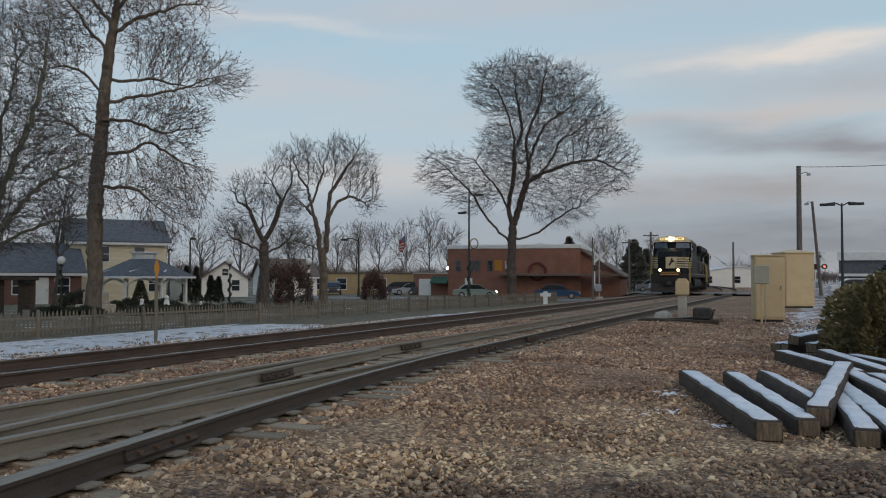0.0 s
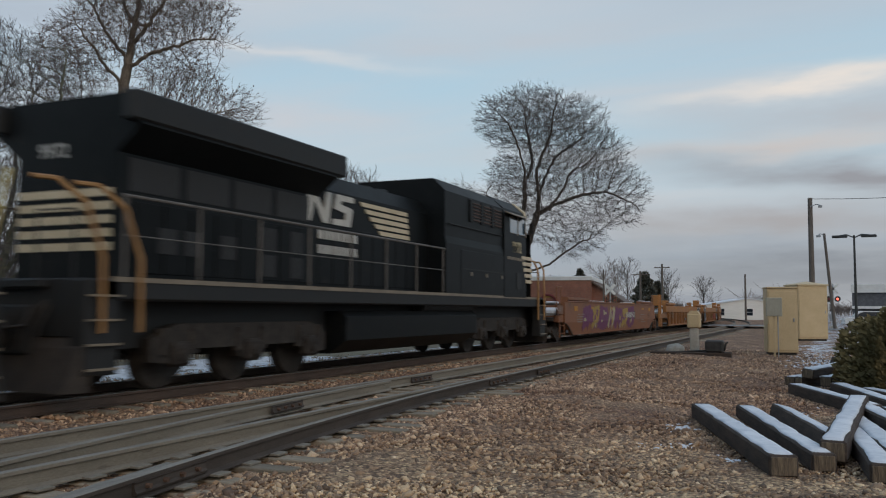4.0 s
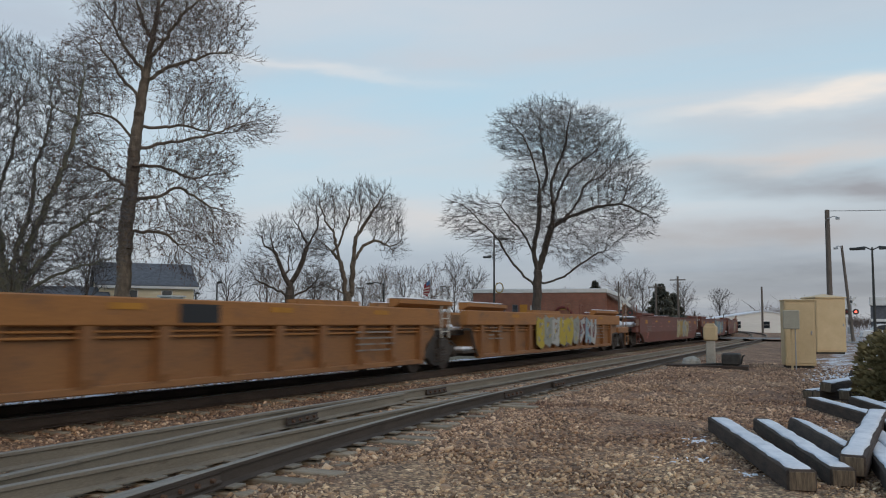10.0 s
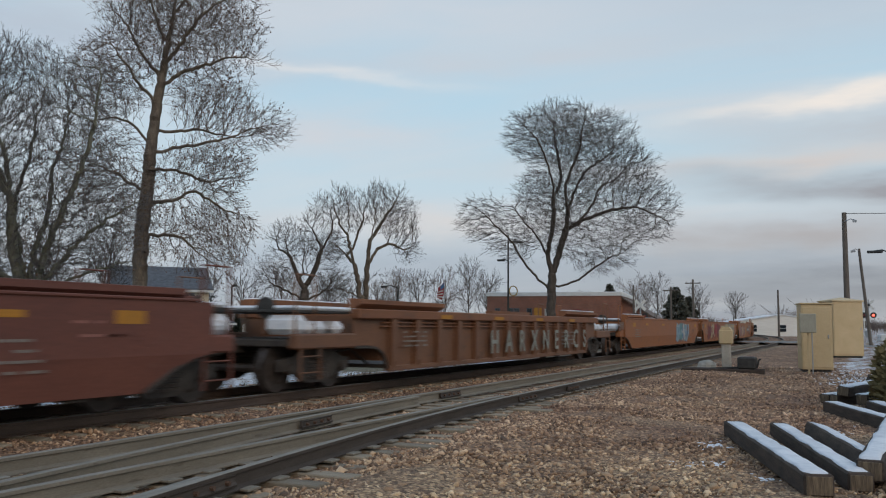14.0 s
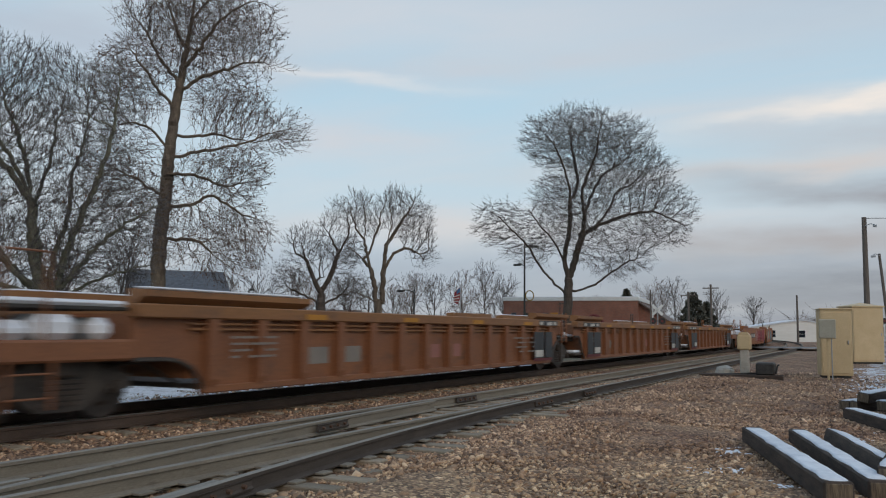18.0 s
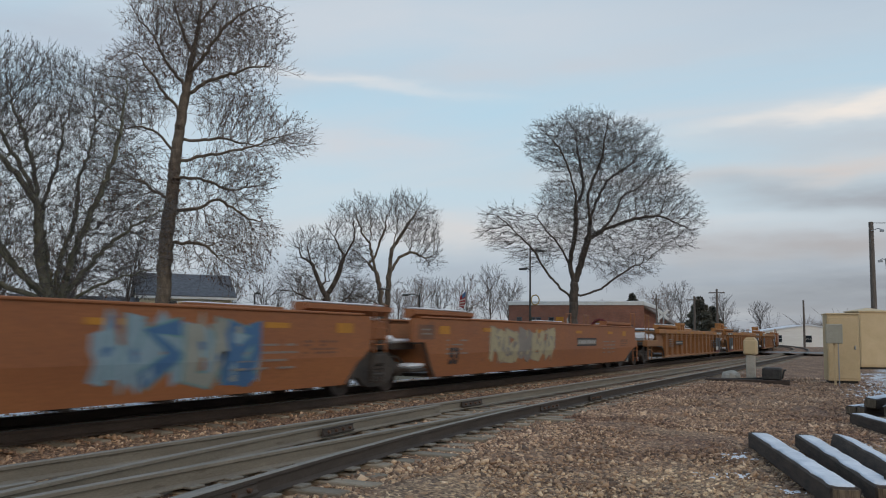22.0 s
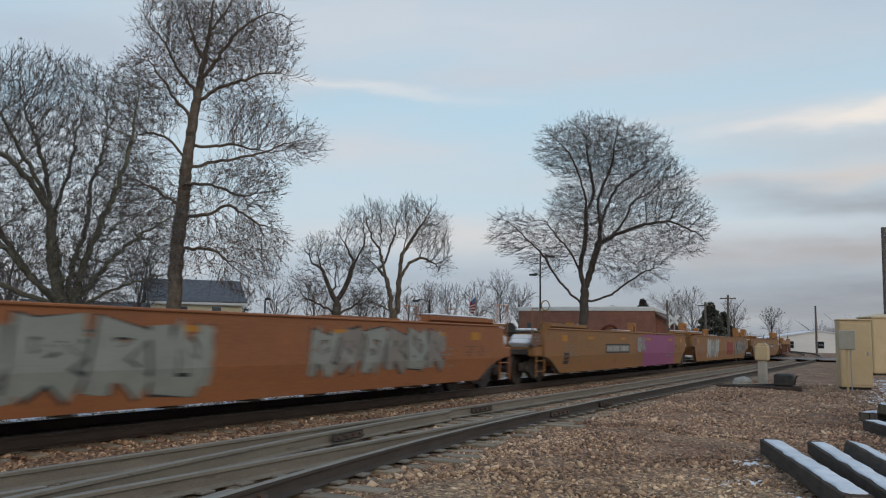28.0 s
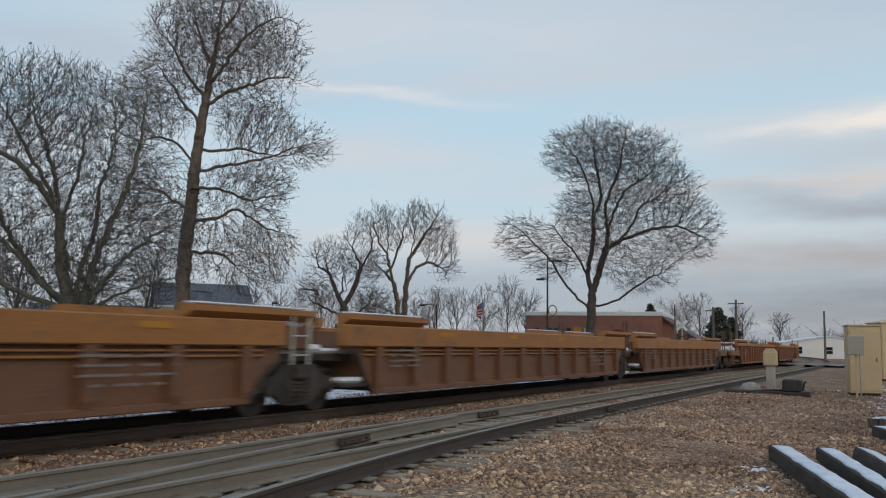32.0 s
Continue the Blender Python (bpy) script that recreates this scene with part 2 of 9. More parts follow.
class Mesh:
    """Collects corners and faces of one mesh."""
    def __init__(self):
        self.v, self.f = [], []

    def add(self, verts, faces):
        k = len(self.v)
        self.v += [tuple(p) for p in verts]
        self.f += [tuple(i + k for i in f) for f in faces]
        return self

    def box(self, x0, x1, y0, y1, z0, z1, c=0.0):
        if c <= 0:
            v = [(x, y, z) for x in (x0, x1) for y in (y0, y1) for z in (z0, z1)]
            return self.add(v, [(0, 1, 3, 2), (4, 6, 7, 5), (0, 4, 5, 1), (2, 3, 7, 6), (0, 2, 6, 4), (1, 5, 7, 3)])
        c = min(c, (x1 - x0) / 2.1, (y1 - y0) / 2.1, (z1 - z0) / 2.1)
        lo, hi = (x0, y0, z0), (x1, y1, z1)
        v, idx = [], {}
        for i in (0, 1):
            for j in (0, 1):
                for k in (0, 1):
                    s = (i, j, k)
                    for a in range(3):
                        p = [hi[q] - (0 if q == a else c) if s[q] else lo[q] + (0 if q == a else c) for q in range(3)]
                        idx[i, j, k, a] = len(v)
                        v.append(p)
        F = []
        for a in range(3):
            b, d = (a + 1) % 3, (a + 2) % 3
            for s in (0, 1):
                q = []
                for sb, sd in ((0, 0), (1, 0), (1, 1), (0, 1)):
                    key = [0, 0, 0]; key[a], key[b], key[d] = s, sb, sd
                    q.append(idx[(*key, a)])
                F.append(q if s else q[::-1])
        for a in range(3):
            b, d = (a + 1) % 3, (a + 2) % 3
            for sb in (0, 1):
                for sd in (0, 1):
                    k0 = [0, 0, 0]; k0[b], k0[d] = sb, sd
                    k1 = list(k0); k1[a] = 1
                    q = [idx[(*k0, b)], idx[(*k1, b)], idx[(*k1, d)], idx[(*k0, d)]]
                    F.append(q if (sb == sd) else q[::-1])
        for i in (0, 1):
            for j in (0, 1):
                for k in (0, 1):
                    t = [idx[i, j, k, a] for a in range(3)]
                    F.append(t if (i + j + k) % 2 else t[::-1])
        return self.add(v, F)

    def prism(self, outline, a, b, axis="x"):
        """Extrudes an outline of (u, w) from a to b: along x it is (y, z), along y (x, z), along z (x, y)."""
        n = len(outline)
        def put(u, w, e):
            return {"x": (e, u, w), "y": (u, e, w), "z": (u, w, e)}[axis]
        v = [put(u, w, a) for u, w in outline] + [put(u, w, b) for u, w in outline]
        return self.add(v, [tuple(range(n))[::-1], tuple(range(n, 2 * n))] + [(i, (i + 1) % n, n + (i + 1) % n, n + i) for i in range(n)])

    def cyl(self, p, q, r0, r1=None, n=10, cap=True):
        r1 = r0 if r1 is None else r1
        p, q = Vector(p), Vector(q)
        d = (q - p).normalized()
        u = d.orthogonal().normalized()
        w = d.cross(u)
        v = [p + (u * math.cos(2 * math.pi * i / n) + w * math.sin(2 * math.pi * i / n)) * r0 for i in range(n)]
        v += [q + (u * math.cos(2 * math.pi * i / n) + w * math.sin(2 * math.pi * i / n)) * r1 for i in range(n)]
        F = [(i, (i + 1) % n, n + (i + 1) % n, n + i) for i in range(n)]
        if cap:
            F += [tuple(range(n))[::-1], tuple(range(n, 2 * n))]
        return self.add(v, F)

    def tube(self, pts, r, n=6):
        """One round bar swept along the points."""
        pts = [Vector(p) for p in pts]
        v, F, u = [], [], None
        for k, p in enumerate(pts):
            a, b = pts[max(k - 1, 0)], pts[min(k + 1, len(pts) - 1)]
            d = ((p - a).normalized() + (b - p).normalized()).normalized() if 0 < k < len(pts) - 1 else (b - a).normalized()
            u = d.orthogonal().normalized() if u is None else (u - d * u.dot(d)).normalized()
            w = d.cross(u)
            v += [p + (u * math.cos(2 * math.pi * i / n) + w * math.sin(2 * math.pi * i / n)) * r for i in range(n)]
            if k:
                F += [((k - 1) * n + i, (k - 1) * n + (i + 1) % n, k * n + (i + 1) % n, k * n + i) for i in range(n)]
        e = (len(pts) - 1) * n
        return self.add(v, F + [tuple(range(n))[::-1], tuple(range(e, e + n))])

    def ball(self, c, r, n=8, k=5, squash=1.0):
        v = [(c[0], c[1], c[2] + r * squash)]
        for i in range(1, k):
            a = math.pi * i / k
            v += [(c[0] + r * math.sin(a) * math.cos(2 * math.pi * j / n), c[1] + r * math.sin(a) * math.sin(2 * math.pi * j / n), c[2] + r * squash * math.cos(a)) for j in range(n)]
        v.append((c[0], c[1], c[2] - r * squash))
        F = [(0, 1 + j, 1 + (j + 1) % n) for j in range(n)]
        for i in range(k - 2):
            for j in range(n):
                F.append((1 + i * n + j, 1 + (i + 1) * n + j, 1 + (i + 1) * n + (j + 1) % n, 1 + i * n + (j + 1) % n))
        e = len(v) - 1
        F += [(e, e - n + (j + 1) % n, e - n + j) for j in range(n)]
        return self.add(v, F)

    def data(self, name, material, smooth=False):
        me = bpy.data.meshes.new(name)
        me.from_pydata(self.v, [], self.f)
        me.materials.append(material)
        bm = bmesh.new()
        bm.from_mesh(me)
        bmesh.ops.recalc_face_normals(bm, faces=bm.faces)
        bm.to_mesh(me)
        bm.free()
        if smooth:
            me.polygons.foreach_set("use_smooth", [True] * len(me.polygons))
        return me


def part(name, mesh, material, parent=None, label="", at=None, smooth=False):
    ob = new(name, mesh.data(name, material, smooth) if isinstance(mesh, Mesh) else mesh)
    if parent:
        ob.parent = parent
    if at is not None:
        ob.matrix_basis = at
    return tagged(ob, label)


def thing(name, label, category, at=None, group="", kind=""):
    ob = new(name)
    ob.empty_display_size = 0.2
    if at is not None:
        ob.matrix_basis = at
    return tagged(ob, label, category, group, kind)


def lettering(text, size, material, squeeze=1.0, bold=0.0):
    """A mesh of letters that stand on the y axis, face +x, with their middle at the origin."""
    cu = bpy.data.curves.new("letters", "FONT")
    cu.body, cu.size, cu.align_x, cu.align_y, cu.extrude, cu.offset = text, size, "CENTER", "CENTER", 0.004, bold
    ob = bpy.data.objects.new("letters", cu)
    scene.collection.objects.link(ob)
    me = bpy.data.meshes.new_from_object(ob.evaluated_get(bpy.context.evaluated_depsgraph_get()))
    bpy.data.objects.remove(ob)
    me.transform(Matrix(((0, 0, 1, 0), (squeeze, 0, 0, 0), (0, 1, 0, 0), (0, 0, 0, 1))))
    me.materials.clear()
    me.materials.append(material)
    return me


# ---- plan: the line of the tracks ----
TRACK_X = -10.32           # middle of the main line
BEND_Y, BEND_R, BEND_ANGLE = 66.0, 440.0, radians(15)


def line_at(s, off=0.0):
    """Place and heading (radians to the left) at s metres along the main line, off metres to its right."""
    if s < BEND_Y:
        return TRACK_X + off, s, 0.0
    a = min((s - BEND_Y) / BEND_R, BEND_ANGLE)
    x = TRACK_X - BEND_R * (1 - math.cos(a))
    y = BEND_Y + BEND_R * math.sin(a)
    rest = s - BEND_Y - BEND_R * a
    x, y = x - math.sin(a) * rest, y + math.cos(a) * rest
    return x + off * math.cos(a), y + off * math.sin(a), a


def smooth(a, b, x):
    t = min(1, max(0, (x - a) / (b - a)))
    return t * t * (3 - 2 * t)


def ground_z(x, y):
    bend = line_at(y)[0] - TRACK_X if y > BEND_Y else 0
    u = x - bend
    z = -0.20 - 0.03 * smooth(-9.3, -8.8, u) * (1 - smooth(-4.6, -3.9, u)) - 0.65 * smooth(-12.6, -19.5, u) - 0.12 * smooth(-4.4, -2.2, u)
    z += 0.05 * smooth(8, 30, u)
    return z

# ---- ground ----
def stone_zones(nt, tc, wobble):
    """Multiplies the stone's colour by place: darker nearest, cream beyond, red-brown towards the crossing."""
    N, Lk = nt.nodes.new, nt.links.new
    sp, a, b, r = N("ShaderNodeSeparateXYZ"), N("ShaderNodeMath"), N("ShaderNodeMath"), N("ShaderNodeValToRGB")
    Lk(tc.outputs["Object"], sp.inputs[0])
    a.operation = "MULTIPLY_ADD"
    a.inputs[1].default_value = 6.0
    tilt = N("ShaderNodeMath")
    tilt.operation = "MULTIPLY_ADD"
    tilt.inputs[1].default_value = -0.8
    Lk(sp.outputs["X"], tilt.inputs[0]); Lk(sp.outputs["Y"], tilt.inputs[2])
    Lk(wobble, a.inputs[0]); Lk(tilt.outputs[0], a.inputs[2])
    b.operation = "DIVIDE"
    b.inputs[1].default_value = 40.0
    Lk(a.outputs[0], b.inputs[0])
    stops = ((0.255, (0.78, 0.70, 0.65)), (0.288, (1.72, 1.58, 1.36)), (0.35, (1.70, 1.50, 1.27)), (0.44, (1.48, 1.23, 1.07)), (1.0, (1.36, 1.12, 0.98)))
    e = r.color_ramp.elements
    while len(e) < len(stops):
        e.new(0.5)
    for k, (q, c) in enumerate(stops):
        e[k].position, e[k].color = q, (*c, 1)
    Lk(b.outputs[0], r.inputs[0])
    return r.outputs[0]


def ground_material():
    m = bpy.data.materials.new("ground_stone_grass_snow")
    m.use_nodes = True
    nt = m.node_tree
    N, Lk = nt.nodes.new, nt.links.new
    p = nt.nodes["Principled BSDF"]
    tc, sep = N("ShaderNodeTexCoord"), N("ShaderNodeSeparateXYZ")
    Lk(tc.outputs["Object"], sep.inputs[0])

    def noise_tex(scale, detail=5, rough=0.6, shift=(0, 0, 0)):
        mp, t = N("ShaderNodeMapping"), N("ShaderNodeTexNoise")
        mp.inputs["Location"].default_value = shift
        t.inputs["Scale"].default_value, t.inputs["Detail"].default_value, t.inputs["Roughness"].default_value = scale, detail, rough
        Lk(tc.outputs["Object"], mp.inputs[0]); Lk(mp.outputs[0], t.inputs[0])
        return t.outputs["Fac"]

    def ramp(fac, stops, linear=True):
        r = N("ShaderNodeValToRGB")
        e = r.color_ramp.elements
        while len(e) < len(stops):
            e.new(0.5)
        for k, (q, c) in enumerate(stops):
            e[k].position, e[k].color = q, (*((c,) * 3 if isinstance(c, float) else c), 1)
        Lk(fac, r.inputs[0])
        return r.outputs[0]

    def mix(fac, a, b, kind="MIX"):
        x = N("ShaderNodeMix"); x.data_type, x.blend_type = "RGBA", kind
        if isinstance(fac, float):
            x.inputs["Factor"].default_value = fac
        else:
            Lk(fac, x.inputs["Factor"])
        for s, q in (("A", a), ("B", b)):
            if isinstance(q, tuple):
                x.inputs[s].default_value = (*q, 1)
            else:
                Lk(q, x.inputs[s])
        return x.outputs["Result"]

    def math_(op, a, b):
        x = N("ShaderNodeMath"); x.operation = op
        for k, q in enumerate((a, b)):
            if isinstance(q, (int, float)):
                x.inputs[k].default_value = q
            else:
                Lk(q, x.inputs[k])
        return x.outputs[0]

    # crushed stone: one cell a stone, brown, grey and cream ones
    vo = N("ShaderNodeTexVoronoi"); vo.inputs["Scale"].default_value = 27
    Lk(tc.outputs["Object"], vo.inputs[0])
    hue = N("ShaderNodeSeparateColor"); Lk(vo.outputs["Color"], hue.inputs[0])
    stone = ramp(hue.outputs[0], ((0.0, (0.085, 0.066, 0.056)), (0.3, (0.155, 0.12, 0.096)), (0.55, (0.215, 0.17, 0.134)), (0.8, (0.29, 0.24, 0.183)), (1.0, (0.43, 0.37, 0.285))))
    # shade between the stones, put into the colour as darker cell edges
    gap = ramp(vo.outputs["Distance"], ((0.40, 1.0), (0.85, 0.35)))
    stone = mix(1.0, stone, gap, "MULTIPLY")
    tone = ramp(noise_tex(0.55, 6, 0.65), ((0.36, (0.66, 0.48, 0.40)), (0.52, (1.0, 0.88, 0.76)), (0.66, (1.35, 1.22, 0.98))))
    stone = mix(0.85, stone, tone, "MULTIPLY")
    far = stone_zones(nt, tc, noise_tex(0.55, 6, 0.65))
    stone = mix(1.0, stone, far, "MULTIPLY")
    # winter grass of the park
    grass = ramp(noise_tex(3.0, 8, 0.7), ((0.3, (0.075, 0.07, 0.045)), (0.5, (0.13, 0.115, 0.075)), (0.7, (0.20, 0.175, 0.125))))
    lawn = math_("LESS_THAN", sep.outputs["X"], math_("ADD", math_("MULTIPLY", noise_tex(0.4, 4), 4.0), -15.8))
    col = mix(lawn, stone, grass)
    # thin snow: on the bank of the line and in the park
    bank = math_("MULTIPLY", math_("LESS_THAN", sep.outputs["X"], math_("SUBTRACT", -12.2, math_("MULTIPLY", noise_tex(1.1, 4, 0.6, (2, 2, 0)), 0.7))), math_("GREATER_THAN", sep.outputs["X"], -23.6))
    bank = math_("MULTIPLY", bank, math_("LESS_THAN", sep.outputs["Y"], math_("ADD", math_("MULTIPLY", noise_tex(0.3, 4), 14.0), 26.0)))
    n_s = noise_tex(1.6, 9, 0.72, (3, 1, 0))
    snow_bank = math_("MULTIPLY", bank, ramp(n_s, ((0.37, 0.0), (0.46, 1.0))))
    park = math_("LESS_THAN", sep.outputs["X"], -23.6)
    snow_park = math_("MULTIPLY", park, ramp(noise_tex(0.5, 9, 0.7, (9, 4, 0)), ((0.58, 0.0), (0.66, 1.0))))
    wob = math_("MULTIPLY", noise_tex(0.35, 5, 0.6, (4, 4, 0)), 5.0)
    right = math_("MULTIPLY", math_("GREATER_THAN", sep.outputs["X"], math_("ADD", wob, -2.6)), math_("GREATER_THAN", sep.outputs["Y"], math_("ADD", wob, 17.0)))
    snow_right = math_("MULTIPLY", right, ramp(noise_tex(1.1, 8, 0.7, (1, 8, 0)), ((0.48, 0.0), (0.55, 1.0))))
    few = ramp(noise_tex(0.9, 9, 0.75, (5, 5, 2)), ((0.69, 0.0), (0.73, 0.9)))
    snow = math_("MAXIMUM", math_("MAXIMUM", snow_bank, snow_park), math_("MAXIMUM", snow_right, math_("MULTIPLY", few, math_("GREATER_THAN", sep.outputs["X"], -3.6))))
    col = mix(snow, col, ramp(noise_tex(7.0, 6, 0.65, (1, 2, 3)), ((0.38, (0.40, 0.405, 0.42)), (0.56, (0.66, 0.685, 0.73)))))
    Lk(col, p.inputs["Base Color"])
    p.inputs["Roughness"].default_value = 0.9
    b1, b2 = N("ShaderNodeBump"), N("ShaderNodeBump")
    b1.inputs["Strength"].default_value, b1.inputs["Distance"].default_value = 0.9, 0.03
    b1.invert = True
    Lk(vo.outputs["Distance"], b1.inputs["Height"])
    b2.inputs["Strength"].default_value, b2.inputs["Distance"].default_value = 0.4, 0.02
    Lk(noise_tex(60, 3), b2.inputs["Height"]); Lk(b1.outputs[0], b2.inputs["Normal"])
    Lk(b2.outputs[0], p.inputs["Normal"])
    return m


def steps(*pieces):
    out = []
    for a, b, n in pieces:
        out += [a + (b - a) * i / n for i in range(n)]
    return out + [pieces[-1][1]]


def make_ground():
    xs = steps((-1500, -200, 8), (-200, -40, 10), (-40, -20, 10), (-20, -12, 24), (-12, 4, 80), (4, 20, 16), (20, 200, 10), (200, 1500, 8))
    ys = steps((-600, -20, 8), (-20, 2, 8), (2, 14, 70), (14, 40, 52), (40, 120, 40), (120, 400, 14), (400, 2500, 10))
    me = Mesh()
    for y in ys:
        for x in xs:
            z = ground_z(x, y)
            if -14 < x < 12 and 0 < y < 60:
                amp = 0.3 if -9.2 < x < -4.2 else 1.0
                z += amp * 0.035 * noise.noise((x * 0.9, y * 0.9, 0)) + amp * 0.02 * noise.noise((x * 3.1, y * 3.1, 4))
            me.v.append((x, y, z))
    w = len(xs)
    me.f = [(j * w + i, j * w + i + 1, (j + 1) * w + i + 1, (j + 1) * w + i) for j in range(len(ys) - 1) for i in range(w - 1)]
    return tagged(part("ground", me, ground_material(), smooth=True), "brown crushed-stone ground with winter grass and patchy snow", "ground", kind="structure")


make_ground()

# ---- tracks ----
def rail_profile(w=0.037, tapered=1.0):
    f, n = 0.07, 0.012
    return [(-f, -0.172), (f, -0.172), (f, -0.160), (n, -0.138), (n, -0.045), (w, -0.035), (w, -0.006), (w - 0.008, 0), (-w + 0.008, 0), (-w, -0.006), (-w, -0.035), (-n, -0.045), (-n, -0.138), (-f, -0.160)]


def rail(parent, pts, side, top, name="rail", label=""):
    """A rail along pts (x, y, z of its top's middle)."""
    prof = rail_profile()
    n = len(prof)
    me = Mesh()
    for k, (x, y, z) in enumerate(pts):
        q = pts[min(k + 1, len(pts) - 1)]
        o = pts[max(k - 1, 0)]
        d = Vector((q[0] - o[0], q[1] - o[1])).normalized()
        for u, w in prof:
            me.v.append((x + u * d.y, y - u * d.x, z + w))
    for k in range(len(pts) - 1):
        for i in range(n):
            me.f.append((k * n + i, k * n + (i + 1) % n, (k + 1) * n + (i + 1) % n, (k + 1) * n + i))
    me.f += [tuple(range(n))[::-1], tuple(range((len(pts) - 1) * n, len(pts) * n))]
    ob = part(name, me, side, parent, label)
    ob.data.materials.append(top)
    for pl in ob.data.polygons:
        if pl.normal.z > 0.6 and pl.center.z > pts[0][2] - 0.02:
            pl.material_index = 1
    return ob


SIDING = TRACK_X + 3.97      # middle of the second track
RAIL_G = 0.755
ys_main = steps((-14, 66, 20), (66, 180, 36), (180, 420, 12))

main_track = thing("main_track", "main railway line on brown ballast, rusty rails", "track", kind="structure")
second_track = thing("second_track", "second railway line with a switch, dusty rails on wooden ties", "track", kind="structure")
for off in (-RAIL_G, RAIL_G):
    rail(main_track, [(*line_at(s, off)[:2], 0.0) for s in ys_main], MAIN_RAIL, RAIL_TOP)


def branch_x(y):
    """Right rail of the track that leaves the second track towards the viewer."""
    return -5.60 + 0.0073 * max(0.0, 16.0 - y) ** 2


X_LEFT, X_RIGHT = -7.18, -5.70
far_y = steps((16, 66, 14), (66, 180, 36), (180, 420, 12))
near_y = steps((-10, 16, 40))
rail(second_track, [(X_LEFT if s < BEND_Y else line_at(s, X_LEFT - TRACK_X)[0], s if s < BEND_Y else line_at(s, X_LEFT - TRACK_X)[1], 0.0) for s in near_y[:-1] + far_y], DUST_RAIL, RAIL_DULL, label="straight stock rail with dusty web")
rail(second_track, [(branch_x(y), y, 0.0) for y in near_y] + [(*line_at(s, X_RIGHT + 0.03 - TRACK_X)[:2], 0.0) for s in far_y[1:]], STEEL_RAIL, RAIL_DULL, label="curved stock rail with worn bright head")
rail(second_track, [(X_RIGHT - 0.06, y, -0.004) for y in steps((-10, 14.5, 20))], DUST_RAIL, RAIL_DULL, "closure_rail")
rail(second_track, [(max(branch_x(y) - 1.47, X_LEFT + 0.09), y, -0.004) for y in steps((-10, 13.6, 40))], DUST_RAIL, RAIL_DULL, "closure_rail")
rail(second_track, [(branch_x(y) - 0.105, y, -0.01) for y in steps((-10, 5.6, 10))], STEEL_RAIL, RAIL_DULL, "guard_rail")
rail(second_track, [(X_LEFT + 0.85, y, -0.01) for y in steps((-10, 4.9, 10))], DUST_RAIL, RAIL_DULL, "guard_rail")


def joint_bar(x, y, turn, length=0.9, label="bolted joint bar"):
    me = Mesh()
    me.prism([(0.014, -0.135), (0.05, -0.14), (0.058, -0.12), (0.04, -0.10), (0.034, -0.06), (0.044, -0.042), (0.03, -0.036), (0.014, -0.04)], -length / 2, length / 2, "y")
    b = part("joint_bar", me, STEEL_RAIL, second_track, label, pose(x, y, 0, 0, 0, turn))
    for k in range(4):
        yy = (k - 1.5) * length / 4.3
        part("bolt", Mesh().cyl((0.036, yy, -0.088), (0.075, yy, -0.088), 0.022, 0.022, 6), RUST, b)


joint_bar(branch_x(5.45), 5.45, math.degrees(math.atan(0.0146 * 10.5)), 1.0)
joint_bar(branch_x(15.3), 15.3, 0.6, 1.0)
joint_bar(X_LEFT + 0.42, 10.0, 7, 0.9)
joint_bar(X_LEFT + 0.02, 15.2, 0, 0.9)
joint_bar(branch_x(18.2), 18.2, 0, 0.8)

# ties, the longer ones under the switch
tie_me = Mesh().box(-1.3, 1.3, -0.115, 0.115, -0.36, -0.172, 0.012).data("tie", TIE_WOOD)
long_me = Mesh().box(-3.0, 0.0, -0.115, 0.115, -0.36, -0.172, 0.012).data("tie", TIE_WOOD)
plate_me = Mesh().box(-0.17, 0.17, -0.09, 0.09, -0.182, -0.160, 0.004).data("tie_plate", DUST_RAIL)
rnd = random.Random(4)
TIE_ENDS = {k: rnd.choice((0.3, 0.42, 0.5, 0.6, 0.7, 0.85)) for k in range(40)}
y = 1.0
count = 0
while y < 74:
    if y < 62:
        part("tie", tie_me, None, main_track, at=pose(TRACK_X, y, -0.004 + rnd.uniform(-0.01, 0.004), 0, 0, rnd.uniform(-1, 1)))
    mid = (X_LEFT + X_RIGHT) / 2
    if y < 17:
        part("tie", long_me, None, second_track, at=pose(branch_x(y + 0.2) + TIE_ENDS[round((y - 1.0) / 0.54)], y + 0.2, -0.006 - rnd.uniform(0, 0.045), 0, 0, 1.5 + rnd.uniform(-1.2, 1.2)))
        part("tie_plate", plate_me, None, second_track, at=pose(branch_x(y + 0.2), y + 0.2, 0, 0, 0, 2))
        part("tie_plate", plate_me, None, second_track, at=pose(X_RIGHT - 0.06, y + 0.2, 0, 0, 0, 0))
    else:
        part("tie", tie_me, None, second_track, at=pose(mid + rnd.uniform(-0.05, 0.05), y, -0.045 + rnd.uniform(-0.02, 0.004), 0, 0, rnd.uniform(-1.2, 1.2)))
        if y < 30:
            part("tie_plate", plate_me, None, second_track, at=pose(X_RIGHT + 0.03, y, 0, 0, 0, 0))
    y += 0.54

# ---- the train ----
def paint(name, a, b, stain, amount=0.4):
    warm = lambda c: (c[0] * 1.05, c[1] * 0.95, c[2] * 0.84)
    return surf(name, warm(a), warm(b), 0.8, (0.5, 0.8), 0.12, fine=22, stain=stain, amount=amount, axes=(1, 0.55, 1.3))


